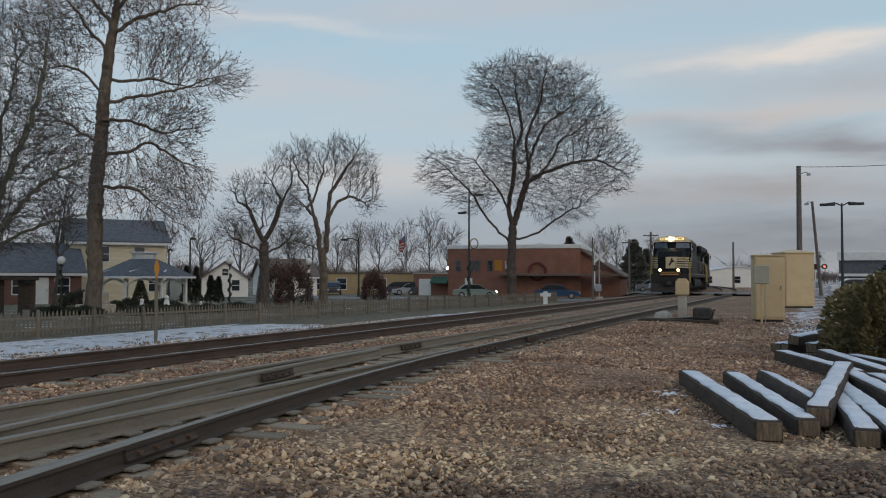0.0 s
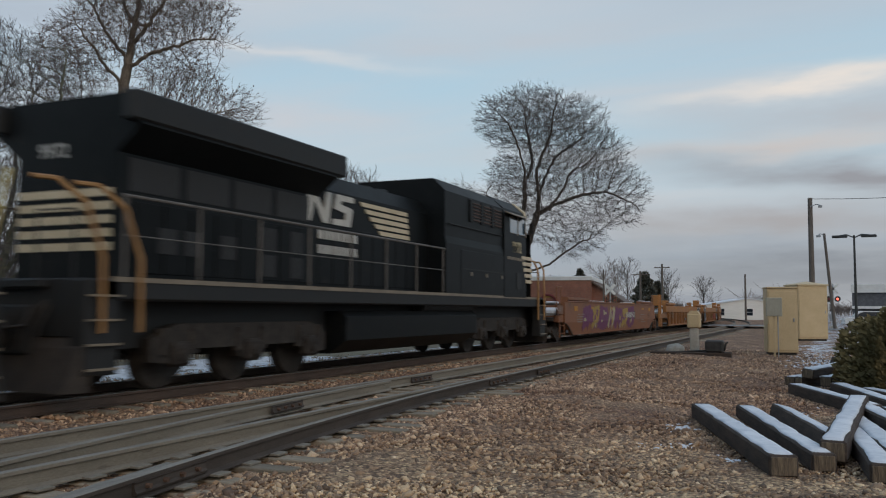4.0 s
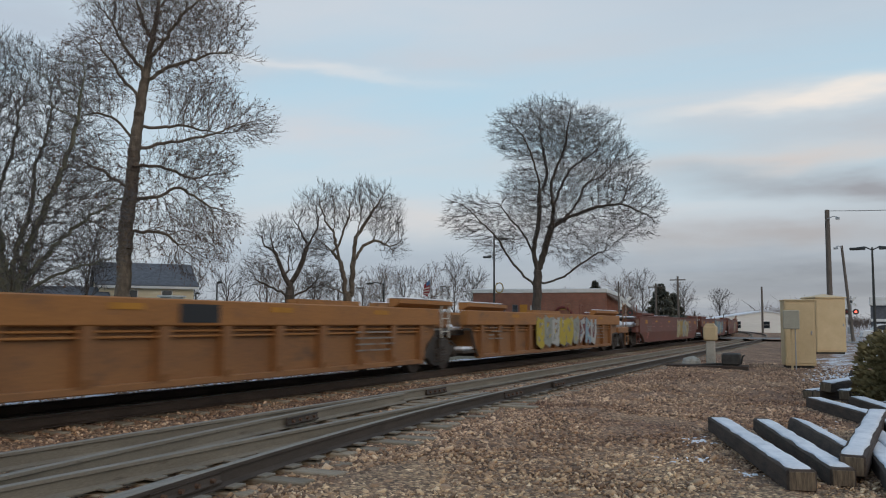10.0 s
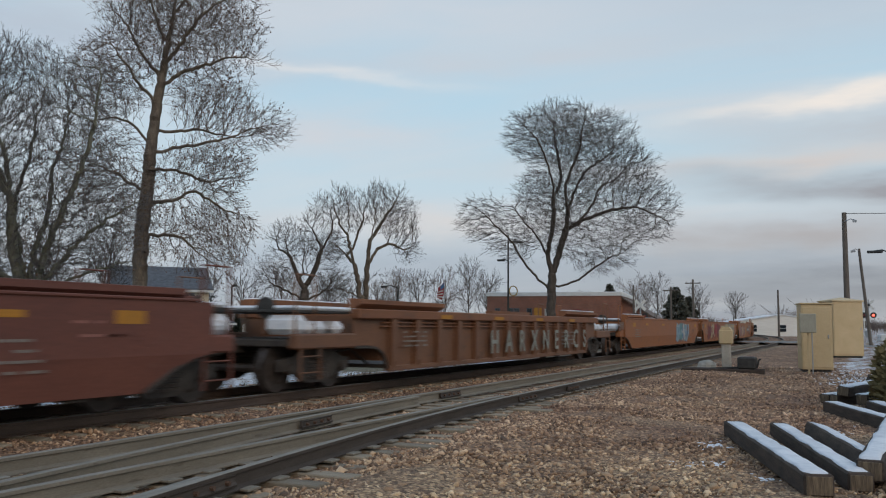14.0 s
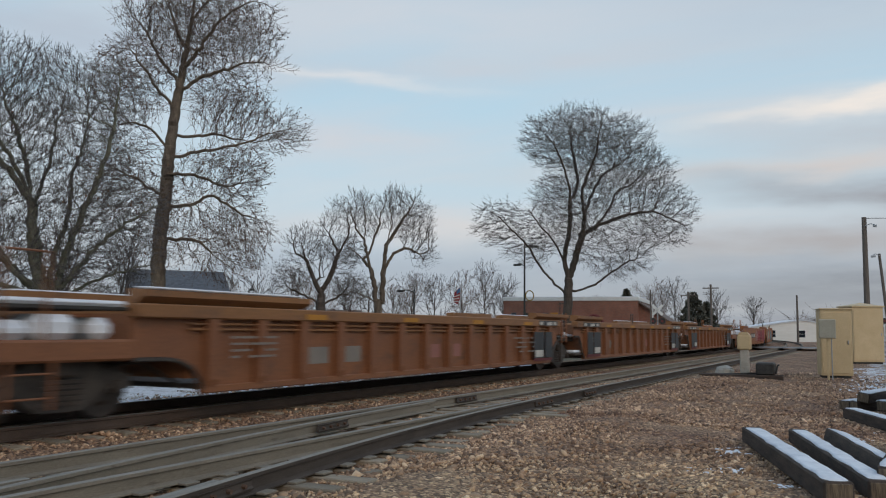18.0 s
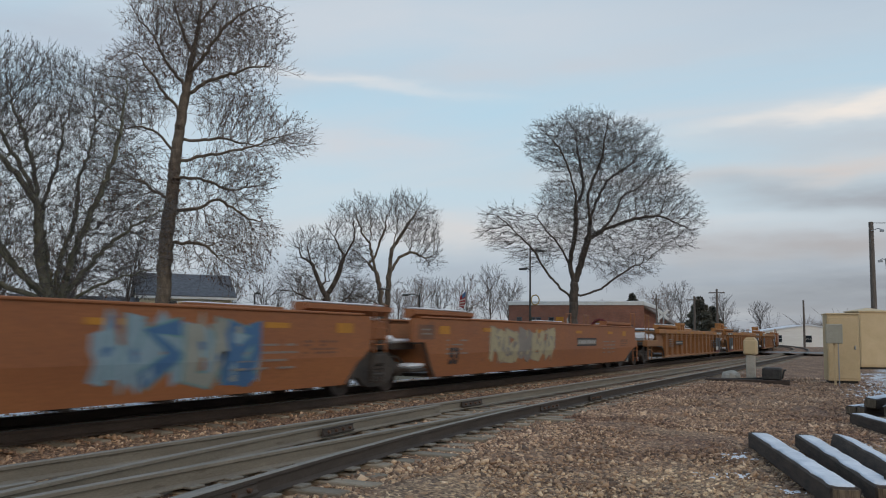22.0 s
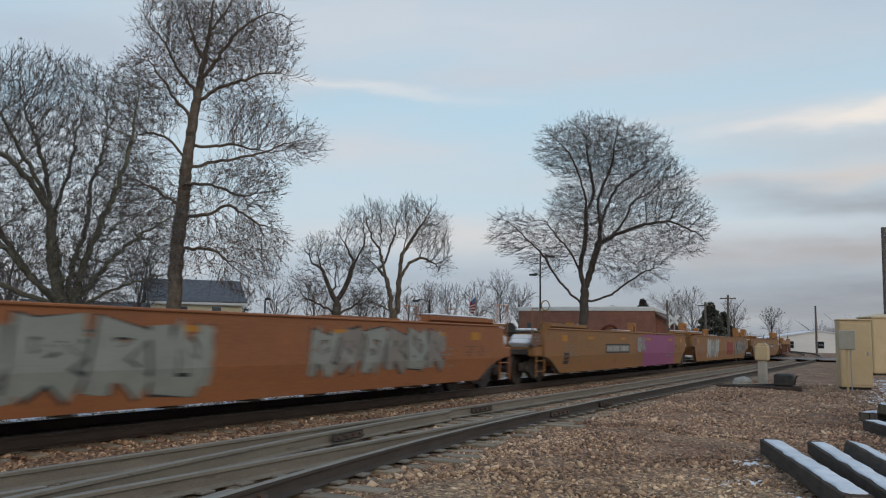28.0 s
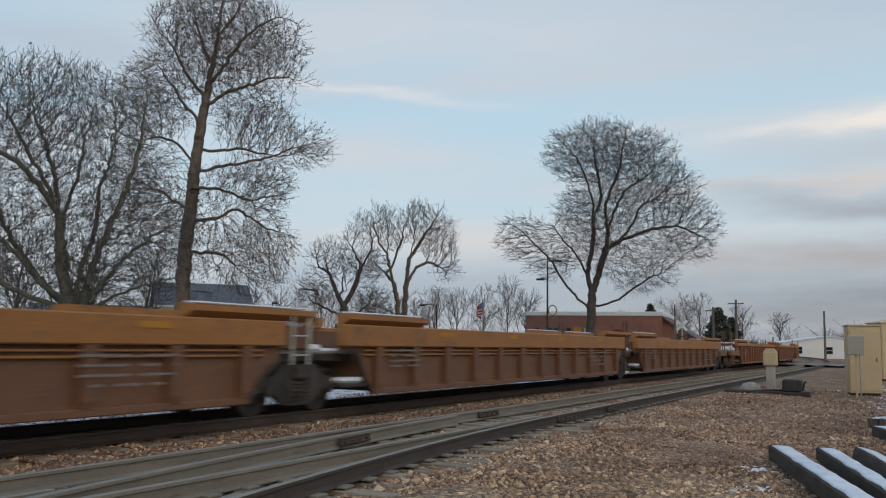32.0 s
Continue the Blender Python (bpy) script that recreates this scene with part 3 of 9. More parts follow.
YELLOW = paint("faded_yellow_paint", (0.2646, 0.122, 0.0346), (0.351, 0.1642, 0.0475), (0.1674, 0.0864, 0.0432))
OCHRE = paint("ochre_brown_paint", (0.1904, 0.093, 0.0382), (0.2568, 0.1284, 0.0495), (0.124, 0.0664, 0.0382))
RUSTY = paint("rusty_orange_paint", (0.1685, 0.0716, 0.0349), (0.2232, 0.0969, 0.044), (0.1053, 0.0539, 0.0341))
BROWN = paint("rusty_brown_paint", (0.1284, 0.0637, 0.0375), (0.1771, 0.0886, 0.0495), (0.0797, 0.0487, 0.0351))
ORANGE = paint("orange_paint", (0.2274, 0.0885, 0.0341), (0.2864, 0.1162, 0.0424), (0.1601, 0.0716, 0.0394), 0.3)
TAN = paint("tan_orange_paint", (0.2081, 0.1045, 0.0359), (0.2701, 0.139, 0.0478), (0.1506, 0.0797, 0.0399), 0.3)
MAROON = paint("maroon_paint", (0.1118, 0.0408, 0.0307), (0.1555, 0.0583, 0.042), (0.1944, 0.1069, 0.0787), 0.25)
UNDER = surf("grimy_truck_iron", (0.032, 0.026, 0.023), (0.08, 0.066, 0.055), 5, (0.6, 0.9), 0.25, 0.2, stain=(0.11, 0.085, 0.065), amount=0.3)
WHEEL = surf("wheel_steel", (0.05, 0.04, 0.035), (0.10, 0.08, 0.07), 6, (0.45, 0.7), 0.1, 0.6)
TREAD = surf("polished_wheel_tread", (0.4, 0.39, 0.38), (0.5, 0.49, 0.48), 6, (0.2, 0.35), 0.05, 0.9)
BLACK_PANEL = surf("black_stencil_panel", (0.018, 0.018, 0.02), (0.04, 0.04, 0.042), 4, (0.5, 0.7), 0.1)
WHITE_PAINT = surf("dirty_white_paint", (0.42, 0.40, 0.36), (0.55, 0.53, 0.48), 3, (0.6, 0.8), 0.1)
FLAT = {k: surf(k + "_spray_paint", tuple(q * 0.72 for q in c), tuple(q * 0.92 for q in c), 2.0, (0.55, 0.8), 0.08) for k, c in {
    "silver": (0.30, 0.31, 0.27), "white": (0.46, 0.45, 0.42), "cream": (0.42, 0.36, 0.22), "blue": (0.06, 0.15, 0.30), "teal": (0.13, 0.27, 0.28),
    "sky": (0.24, 0.34, 0.40), "purple": (0.16, 0.04, 0.11), "gold": (0.38, 0.25, 0.05), "red": (0.30, 0.025, 0.03), "yellow": (0.48, 0.36, 0.03),
    "black": (0.02, 0.02, 0.022), "pink": (0.33, 0.09, 0.20), "rose": (0.36, 0.15, 0.12), "grey": (0.25, 0.22, 0.19), "orange": (0.50, 0.22, 0.02), "darkred": (0.16, 0.03, 0.03)}.items()}


def truck_mesh_parts():
    """A two-axle freight truck: side frames, springs, bolster, wheels; z from the rail's top."""
    out = []
    frame_line = [(-1.12, 0.40), (-1.12, 0.60), (-0.72, 0.66), (-0.42, 0.86), (0.42, 0.86), (0.72, 0.66), (1.12, 0.60), (1.12, 0.40), (0.74, 0.42), (0.50, 0.24), (0.30, 0.16), (-0.30, 0.16), (-0.50, 0.24), (-0.74, 0.42)]
    for sx in (-1, 1):
        me = Mesh().prism(frame_line, sx * 1.02 - 0.07, sx * 1.02 + 0.07, "x")
        for k in (-1, 1):
            me.cyl((sx * 1.02, k * 0.875, 0.44), (sx * 1.16, k * 0.875, 0.44), 0.11, 0.09, 10)
        out.append(("side_frame", me, UNDER))
        sp = Mesh()
        for k in range(4):
            for z in range(5):
                sp.cyl((sx * 1.08, -0.24 + 0.16 * k, 0.24 + z * 0.07), (sx * 1.08, -0.24 + 0.16 * k, 0.285 + z * 0.07), 0.062, 0.062, 8)
        out.append(("springs", sp, WHEEL))
    out.append(("bolster", Mesh().box(-1.2, 1.2, -0.2, 0.2, 0.6, 0.82, 0.03), UNDER))
    for k in (-1, 1):
        w = Mesh()
        for sx in (-1, 1):
            w.cyl((sx * 0.68, k * 0.875, 0.44), (sx * 0.81, k * 0.875, 0.44), 0.44, 0.43, 24)
            w.cyl((sx * 0.66, k * 0.875, 0.44), (sx * 0.685, k * 0.875, 0.44), 0.465, 0.465, 24)
            w.cyl((sx * 0.80, k * 0.875, 0.44), (sx * 0.84, k * 0.875, 0.44), 0.30, 0.22, 16)
        w.cyl((-0.8, k * 0.875, 0.44), (0.8, k * 0.875, 0.44), 0.08, 0.08, 8)
        out.append(("wheel_set", w, WHEEL))
    return [(n, me.data(n, mt), ) for n, me, mt in out]


TRUCK = truck_mesh_parts()


def add_truck(car, y):
    t = part("truck", Mesh().box(-1.0, 1.0, -0.14, 0.14, 0.44, 0.6, 0.02), UNDER, car, at=pose(0, y, 0))
    for n, me in TRUCK:
        tagged(part(n, me, None, t), kind="stuff" if n == "springs" else "")


SIDE = 1.52
RIB_MESH = {}


def panel(me_parent, y0, y1, z0, z1, material, name="panel", proud=0.006, x=SIDE, label="", slant=0.0):
    me = Mesh().prism([(y0, z0), (y1, z0), (y1 + slant, z1), (y0 + slant, z1)], x, x + proud, "x")
    return part(name, me, material, me_parent, label)


def blob(rn, cy, cz, w, h, n=11):
    """A wobbly outline of a fat sprayed letter."""
    pts = []
    lean = rn.uniform(-0.12, 0.18)
    for k in range(n):
        a = 2 * math.pi * k / n
        r = 0.5 * (abs(math.cos(a)) ** 4 + abs(math.sin(a)) ** 4) ** -0.25 * rn.uniform(0.78, 1.08)
        u, v = r * math.cos(a) * w, r * math.sin(a) * h
        pts.append((cy + u + lean * v, cz + v))
    return pts


def stroke(rn, cy, cz, w, h, thick):
    """A bent sprayed stroke, as an outline."""
    k = rn.choice((0, 1, 2, 3))
    if k == 0:
        line = [(-0.4, -0.5), (-0.15, 0.5), (0.15, -0.45), (0.42, 0.5)]
    elif k == 1:
        line = [(0.4, 0.42), (-0.3, 0.36), (0.25, -0.05), (-0.4, -0.42)]
    elif k == 2:
        line = [(-0.35, -0.5), (-0.3, 0.45), (0.35, 0.3), (-0.2, 0.0), (0.4, -0.5)]
    else:
        line = [(-0.4, 0.45), (-0.38, -0.4), (0.1, -0.48), (0.4, 0.0), (0.3, 0.48)]
    line = [(cy + (u + rn.uniform(-0.06, 0.06)) * w, cz + (v + rn.uniform(-0.05, 0.05)) * h) for u, v in line]
    left, right = [], []
    for i, (u, v) in enumerate(line):
        a, b = line[max(0, i - 1)], line[min(len(line) - 1, i + 1)]
        d = Vector((b[0] - a[0], b[1] - a[1])).normalized()
        left.append((u - d.y * thick, v + d.x * thick)); right.append((u + d.y * thick, v - d.x * thick))
    return left, right


def shard(rn, cy, cz, w, h, lean):
    """An angular piece of a sprayed letter."""
    n = rn.choice((4, 4, 5, 6))
    a0 = rn.uniform(0, 6.28)
    pts = []
    for k in range(n):
        a = a0 + 2 * math.pi * (k + rn.uniform(-0.25, 0.25)) / n
        r = rn.uniform(0.7, 1.15)
        v = r * math.sin(a) * h / 2
        pts.append((cy + r * math.cos(a) * w / 2 + lean * v, cz + v))
    return pts


def spray(car, y0, y1, z0, z1, fills, edge="black", seed=1, letters=5, back=None, x=SIDE):
    """Spray-painted fat letters that nobody can read: a ragged backing, dark rims, fills and inner shards."""
    rn = random.Random(seed)
    w, h = (y1 - y0) / letters, z1 - z0
    zm = (z0 + z1) / 2
    lean = rn.uniform(-0.15, 0.25)
    inside = lambda pts: [(min(max(u, y0), y1), min(max(v, z0 - 0.02), min(z1 + 0.02, 1.55))) for u, v in pts]
    base = Mesh()
    for k in range(letters * 3):
        base.prism(inside(shard(rn, y0 + w * (k + 0.5) / 3, zm + rn.uniform(-0.22, 0.22) * h, w * 0.75, h * rn.uniform(0.45, 0.75), lean)), x, x + 0.002 + 0.00005 * k, "x")
    g = tagged(part("sprayed_lettering", base, FLAT[back or edge], car, "unreadable spray-painted letters"), kind="stuff")
    rims, meshes = Mesh(), {f: Mesh() for f in fills}
    tones = list(fills) + ([back] if back else [])
    for f in tones:
        meshes.setdefault(f, Mesh())
    for k in range(letters):
        cy, cz = y0 + w * (k + 0.5), zm + rn.uniform(-0.05, 0.05) * h
        f = fills[k % len(fills)]
        th = min(w, h) * rn.uniform(0.13, 0.18)
        st = rn.getstate()
        for grow_, target, lift in ((1.35, rims, 0.0045), (1.0, meshes[f], 0.006)):
            rn.setstate(st)
            for j in range(2):
                L, R = stroke(rn, cy, cz, w * 0.98, h * 0.80, th * grow_)
                for i in range(len(L) - 1):
                    target.prism(inside([L[i], L[i + 1], R[i + 1], R[i]]), x, x + lift + 0.0001 * (i + 4 * j + k % 3), "x")
        for j in range(4):
            t = rn.choice(tones)
            meshes[t].prism(inside(shard(rn, cy + rn.uniform(-0.35, 0.35) * w, cz + rn.uniform(-0.35, 0.35) * h, w * rn.uniform(0.12, 0.34), h * rn.uniform(0.12, 0.34), lean)), x, x + 0.0075 + 0.0001 * (j + 4 * (k % 4)), "x")
    tagged(part("outline", rims, FLAT[edge], g), kind="stuff")
    for f, me in meshes.items():
        if me.v:
            tagged(part("fill", me, FLAT[f], g), kind="stuff")
    return g


def stencils(car, y0, y1, z0, z1, seed, material=None, rows=4):
    """Small stencilled data that cannot be read, as short bars."""
    rn = random.Random(seed)
    me = Mesh()
    for k in range(rows):
        z = z1 - (k + 0.5) * (z1 - z0) / rows
        y = y0
        while y < y1 - 0.05:
            w = rn.uniform(0.06, 0.2)
            if rn.random() < 0.75:
                me.prism([(y, z - 0.018), (min(y + w, y1), z - 0.018), (min(y + w, y1), z + 0.018), (y, z + 0.018)], SIDE, SIDE + 0.005, "x")
            y += w + 0.035
    tagged(part("stencil", me, material or FLAT["grey"], car), kind="stuff")


def ladder(car, x, y, z0, z1, material, wide=0.4, axis="y"):
    me = Mesh()
    for k in (-1, 1):
        me.box(x - 0.02, x + 0.02, y + k * wide / 2 - 0.02, y + k * wide / 2 + 0.02, z0, z1, 0.005)
    n = max(2, int((z1 - z0) / 0.3))
    for k in range(n):
        z = z0 + (k + 0.5) * (z1 - z0) / n
        me.cyl((x, y - wide / 2, z), (x, y + wide / 2, z), 0.014, 0.014, 6)
    part("ladder", me, material, car)


def end_profile(sg, kind, b, t, low, top):
    """The side's outline at one end, from the bottom to the top."""
    if kind == "s":
        return [(b, low), (b + sg * 0.30, 0.45), (b + sg * 0.62, 0.62), (b + sg * 0.95, 0.74), (t, 0.80), (t, top)]
    if kind == "c":
        return [(b, low), (b + sg * 0.06, 0.48), (b + sg * 0.22, 0.66), (b + sg * 0.5, 0.77), (b + sg * 0.8, 0.80), (t, 0.80), (t, top)]
    if sg > 0:
        return [(b, low), (b + 0.16, 0.45), (b + 0.34, 0.70), (b + 0.52, 0.80), (t, 0.95), (t, top)]
    return [(b, low), (b - 0.22, 0.55), (b - 0.36, 0.80), (b - 0.50, 1.02), (b - 0.56, 1.06), (t, 1.06), (t, top)]


def guide_frame(car, y, sx, small=False):
    """A frame that guides containers: a deep beam on posts; the small one is a single box on two."""
    if small:
        x0, x1 = sorted((sx * 1.10, sx * 1.40))
        g = part("container_guide", Mesh().box(x0, x1, y - 0.30, y + 0.30, 2.00, 2.18, 0.02), YELLOW, car, "yellow container guide")
        for u in (-0.23, 0.23):
            part("guide_post", Mesh().box(x0 + 0.02, x1 - 0.02, y + u - 0.07, y + u + 0.07, 1.60, 2.02, 0.01), YELLOW, g)
        return
    x0, x1 = sorted((sx * 1.05, sx * 1.42))
    g = part("container_guide", Mesh().box(x0, x1, y - 0.66, y + 0.66, 1.96, 2.10, 0.02), YELLOW, car, "yellow container guide")
    for u in (-0.56, 0.02, 0.58):
        part("guide_post", Mesh().box(x0 + 0.02, x1 - 0.02, y + u - 0.09, y + u + 0.09, 1.60, 1.98, 0.01), YELLOW, g)


def well_car(label, length, ends, style, body, top, rn, guides=(), dark_ends=0, deep=False, group="well cars of the train"):
    """One well-car unit. ends: 'a' shares the truck at its joint, 'c' has a coupler. Local y runs backwards along the train."""
    car = thing("well_car", label, "freight car", group=group)
    h = length / 2
    tops, bots, trucks = [], [], []
    for sgn, e in ((-1, ends[0]), (1, ends[1])):
        ti, bi = ((2.85, 4.2) if style == "rib" else (1.45, 2.75)) if e == "c" else ((1.45, 2.2) if sgn > 0 else (0.25, 1.3))
        tops.append(sgn * (h - ti)); bots.append(sgn * (h - bi))
        if e == "c":
            trucks.append(sgn * (h - 2.0))
        elif sgn > 0:
            trucks.append(h - 0.55)
    ribbed = style == "rib"
    z_low, z_top = (0.335 if ribbed else 0.285), 1.57
    z_chord = 1.17 if deep else 1.37
    shape = [e if ribbed or e == "a" else "s" for e in ends]
    front = end_profile(-1, shape[0], bots[0], tops[0], z_low, z_chord if ribbed else z_top)
    rear = end_profile(1, shape[1], bots[1], tops[1], z_low, z_chord if ribbed else z_top)
    outline = rear + front[::-1]
    for sx in (-1, 1):
        if ribbed:
            part("side_sheet", Mesh().prism(outline, sx * 1.33, sx * 1.37, "x"), body, car)
            n = int((bots[1] - bots[0]) / (1.35 if deep else 1.1))
            key = (sx, z_chord, body.name)
            if key not in RIB_MESH:
                line = [(1.37, z_low + 0.03), (1.47, z_low + 0.03), (1.50, z_low + 0.14), (1.50, z_chord), (1.37, z_chord)]
                RIB_MESH[key] = Mesh().prism([(sx * u, z) for u, z in line], -0.11, 0.11, "y").data("rib", body)
            for k in range(n + 1):
                part("rib", RIB_MESH[key], None, car, at=pose(0, bots[0] + 0.14 + (bots[1] - bots[0] - 0.28) * k / n, 0))
            part("top_chord", Mesh().box(min(sx * 1.30, sx * 1.514), max(sx * 1.30, sx * 1.514), tops[0], tops[1], z_chord, z_top, 0.02), top, car, "faded yellow top chord" if top is YELLOW else "")
            for q in (0.055, 0.135):
                part("side_rail", Mesh().box(min(sx * 1.39, sx * 1.44), max(sx * 1.39, sx * 1.44), bots[0] - 0.3, bots[1] + 0.3, z_chord - q - 0.035, z_chord - q, 0.008), top, car)
            part("bottom_sill", Mesh().box(min(sx * 1.30, sx * 1.46), max(sx * 1.30, sx * 1.46), bots[0], bots[1], z_low - 0.06, z_low + 0.05, 0.015), body, car)
        else:
            cut = lambda prof: [q for q in prof if q[1] >= 0.80]
            low = lambda prof: [q for q in prof if q[1] <= 0.80]
            part("side_sheet", Mesh().prism(cut(rear) + cut(front)[::-1], sx * 1.40, sx * SIDE, "x"), body, car)
            lo = low(rear) + low(front)[::-1]
            m2, k = Mesh(), len(lo)
            m2.add([(sx * (SIDE - (0.80 - z) / 0.52 * 0.08), y, z) for y, z in lo] + [(sx * 1.36, y, z) for y, z in lo], [tuple(range(k)), tuple(range(k, 2 * k))[::-1]] + [(i, (i + 1) % k, k + (i + 1) % k, k + i) for i in range(k)])
            part("lower_side_sheet", m2, body, car)
            part("top_chord", Mesh().box(min(sx * 1.30, sx * 1.55), max(sx * 1.30, sx * 1.55), tops[0] + 0.3, tops[1] - 0.3, z_top, z_top + 0.05, 0.015), body, car)
        # dark rims of the cut-outs over the trucks
        for prof in (front, rear):
            edge = [(sx * (1.40 if ribbed else 1.47), y, z) for y, z in prof if z < 1.1]
            part("cutout_rim", Mesh().tube(edge, 0.035, 5), UNDER, car)
        # raised covers by the ends
        for sg, kind in ((-1, ends[0]), (1, ends[1])):
            d0, d1 = ((2.9, 6.8) if ribbed else (2.0, 5.3)) if kind == "c" else ((0.6, 3.55) if sg > 0 else (0.35, 3.3))
            y0, y1 = sorted((sg * (h - d0), sg * (h - d1)))
            part("end_cover", Mesh().prism([(sx * 1.22, z_top + 0.01), (sx * 1.36, z_top + 0.01), (sx * 1.50, z_top + 0.10), (sx * 1.50, z_top + 0.19), (sx * 1.22, z_top + 0.21)], y0, y1, "y"), top if ribbed else body, car)
            if rn.random() < 0.6:
                part("cover_snow", Mesh().box(min(sx * 1.24, sx * 1.46), max(sx * 1.24, sx * 1.46), y0 + 0.1, y1 - 0.3, z_top + 0.2, z_top + 0.235, 0.015), SNOW, car, "thin snow on the end cover")
    part("well_floor", Mesh().box(-1.36, 1.36, bots[0], bots[1], z_low, z_low + 0.08), UNDER, car)
    for k in range(9):
        y = bots[0] + (k + 0.6) * (bots[1] - bots[0]) / 9.2
        part("floor_beam", Mesh().box(-1.40, 1.40, y - 0.12, y + 0.12, z_low - 0.05, z_low, 0.015), UNDER, car)
    for e, sg in ((0, -1), (1, 1)):
        y0, y1 = sorted((bots[e] + sg * 0.05, bots[e] + sg * 0.2))
        part("end_bulkhead", Mesh().box(-1.32, 1.32, y0, y1, 0.5, 1.45), body, car)
    # decks over the trucks, with snow
    for e, sg, kind in ((0, -1, ends[0]), (1, 1, ends[1])):
        far = sg * (h - (0.05 if kind == "a" else 0.85))
        y0, y1 = sorted((bots[e] + sg * 0.25, far))
        if kind == "a":
            part("end_deck", Mesh().box(-1.1, 1.1, y0, y1, 0.90, 1.04, 0.02), UNDER, car)
            part("deck_snow", Mesh().box(0.2, 1.12, y0 + 0.12, y1 - 0.1, 1.04, 1.13, 0.04), SNOW, car, "crust of snow on the end deck")
            part("deck_snow", Mesh().box(-1.0, 0.1, y0 + 0.2, y1 - 0.15, 1.04, 1.10, 0.03), SNOW, car, "crust of snow on the end deck")
        else:
            for sx in (-1, 1):
                part("end_sill", Mesh().box(min(sx * 1.24, sx * 1.46), max(sx * 1.24, sx * 1.46), min(far, tops[e]), max(far, tops[e]), 0.80, 1.08, 0.03), body, car)
            part("end_deck", Mesh().box(-1.24, 1.24, y0, y1, 0.84, 0.98, 0.02), UNDER, car)
            # walkway with a thick layer of snow
            part("walkway", Mesh().box(-1.3, 1.3, min(far, tops[e]), max(far, tops[e]), 1.46, 1.51, 0.01), DARK_IRON, car)
            part("walkway_snow", Mesh().box(-1.28, 1.32, min(far, tops[e]) + 0.1, max(far, tops[e]) - 0.05, 1.51, 1.59, 0.035), SNOW, car, "thick snow on the walkway")
            a_, b_ = min(far, tops[e]), max(far, tops[e])
            for q, w in ((0.12, 0.5), (0.42, 0.62), (0.78, 0.34)):
                yy = a_ + (b_ - a_) * q
                part("snow_lump", Mesh().box(0.7, 1.36, yy - w / 2, yy + w / 2, 1.06, 1.06 + rn.uniform(0.22, 0.36), 0.1), SNOW, car, "lump of blown snow")
            yc = sg * (h - 0.45)
            part("coupler", Mesh().box(-0.14, 0.14, min(yc, sg * h), max(yc, sg * h), 0.68, 0.95, 0.04).box(-0.1, 0.1, min(yc, yc - sg * 1.2), max(yc, yc - sg * 1.2), 0.72, 0.9, 0.02), UNDER, car)
            for sx in (-1, 1):
                ladder(car, sx * 1.46, sg * (h - 1.25), 0.24, 0.82, body, 0.62)
                part("handhold", Mesh().tube([(sx * 1.36, sg * (h - 0.9), 1.06), (sx * 1.36, sg * (h - 0.9), 2.15), (sx * 1.36, sg * (h - 1.5), 2.15), (sx * 1.36, sg * (h - 1.5), 1.06)], 0.022, 6), body, car)
            if top is YELLOW and sg < 0 and 8.9 in guides:
                ef = part("end_frame", Mesh().box(1.05, 1.42, sg * (h - 0.95) - 0.36, sg * (h - 0.95) + 0.36, 1.55, 2.2, 0.03), YELLOW, car, "yellow end frame with a ladder")
                for q in (-0.26, 0.26):
                    part("frame_post", Mesh().box(1.38, 1.48, sg * (h - 0.95) + q - 0.06, sg * (h - 0.95) + q + 0.06, 0.3, 2.24, 0.01), YELLOW, ef)
            bs = part("brake_stand", Mesh().box(0.55, 0.75, sg * (h - 1.05) - 0.06, sg * (h - 1.05) + 0.06, 1.06, 1.70, 0.02), body, car)
            part("brake_wheel", Mesh().cyl((0.65, sg * (h - 1.0), 1.55), (0.65, sg * (h - 0.94), 1.55), 0.20, 0.20, 14), DARK_IRON, bs)
        if kind == "a" and sg > 0:
            for sx in (-1, 1):
                ladder(car, sx * 1.46, h - 1.0, 0.86, 1.82, body if rn.random() < 0.7 else WHITE_PAINT, 0.44)
                part("step_ladder", Mesh().box(min(sx * 1.38, sx * 1.44), max(sx * 1.38, sx * 1.44), h - 1.24, h - 1.18, 0.3, 0.95, 0.01).box(min(sx * 1.38, sx * 1.44), max(sx * 1.38, sx * 1.44), h - 1.2, h - 0.8, 0.42, 0.46, 0.01), UNDER, car)
                part("crossover_rail", Mesh().tube([(sx * 1.25, h - 0.75, 1.05), (sx * 1.25, h - 0.75, 2.15), (sx * 1.25, h - 0.35, 2.15), (sx * 1.25, h - 0.35, 1.05)], 0.022, 6), UNDER, car)
                part("diaphragm", Mesh().box(min(sx * 1.0, sx * 1.3), max(sx * 1.0, sx * 1.3), h - 1.5, h - 0.5, 1.1, 1.5, 0.04), body, car)
            part("snow_lump", Mesh().box(1.05, 1.34, h - 0.50, h - 0.2, 1.06, 1.2, 0.06), SNOW, car, "lump of blown snow")
            part("snow_lump", Mesh().box(1.0, 1.3, h - 1.1, h - 0.75, 1.5, 1.58, 0.035), SNOW, car, "lump of blown snow")
        elif kind == "a":
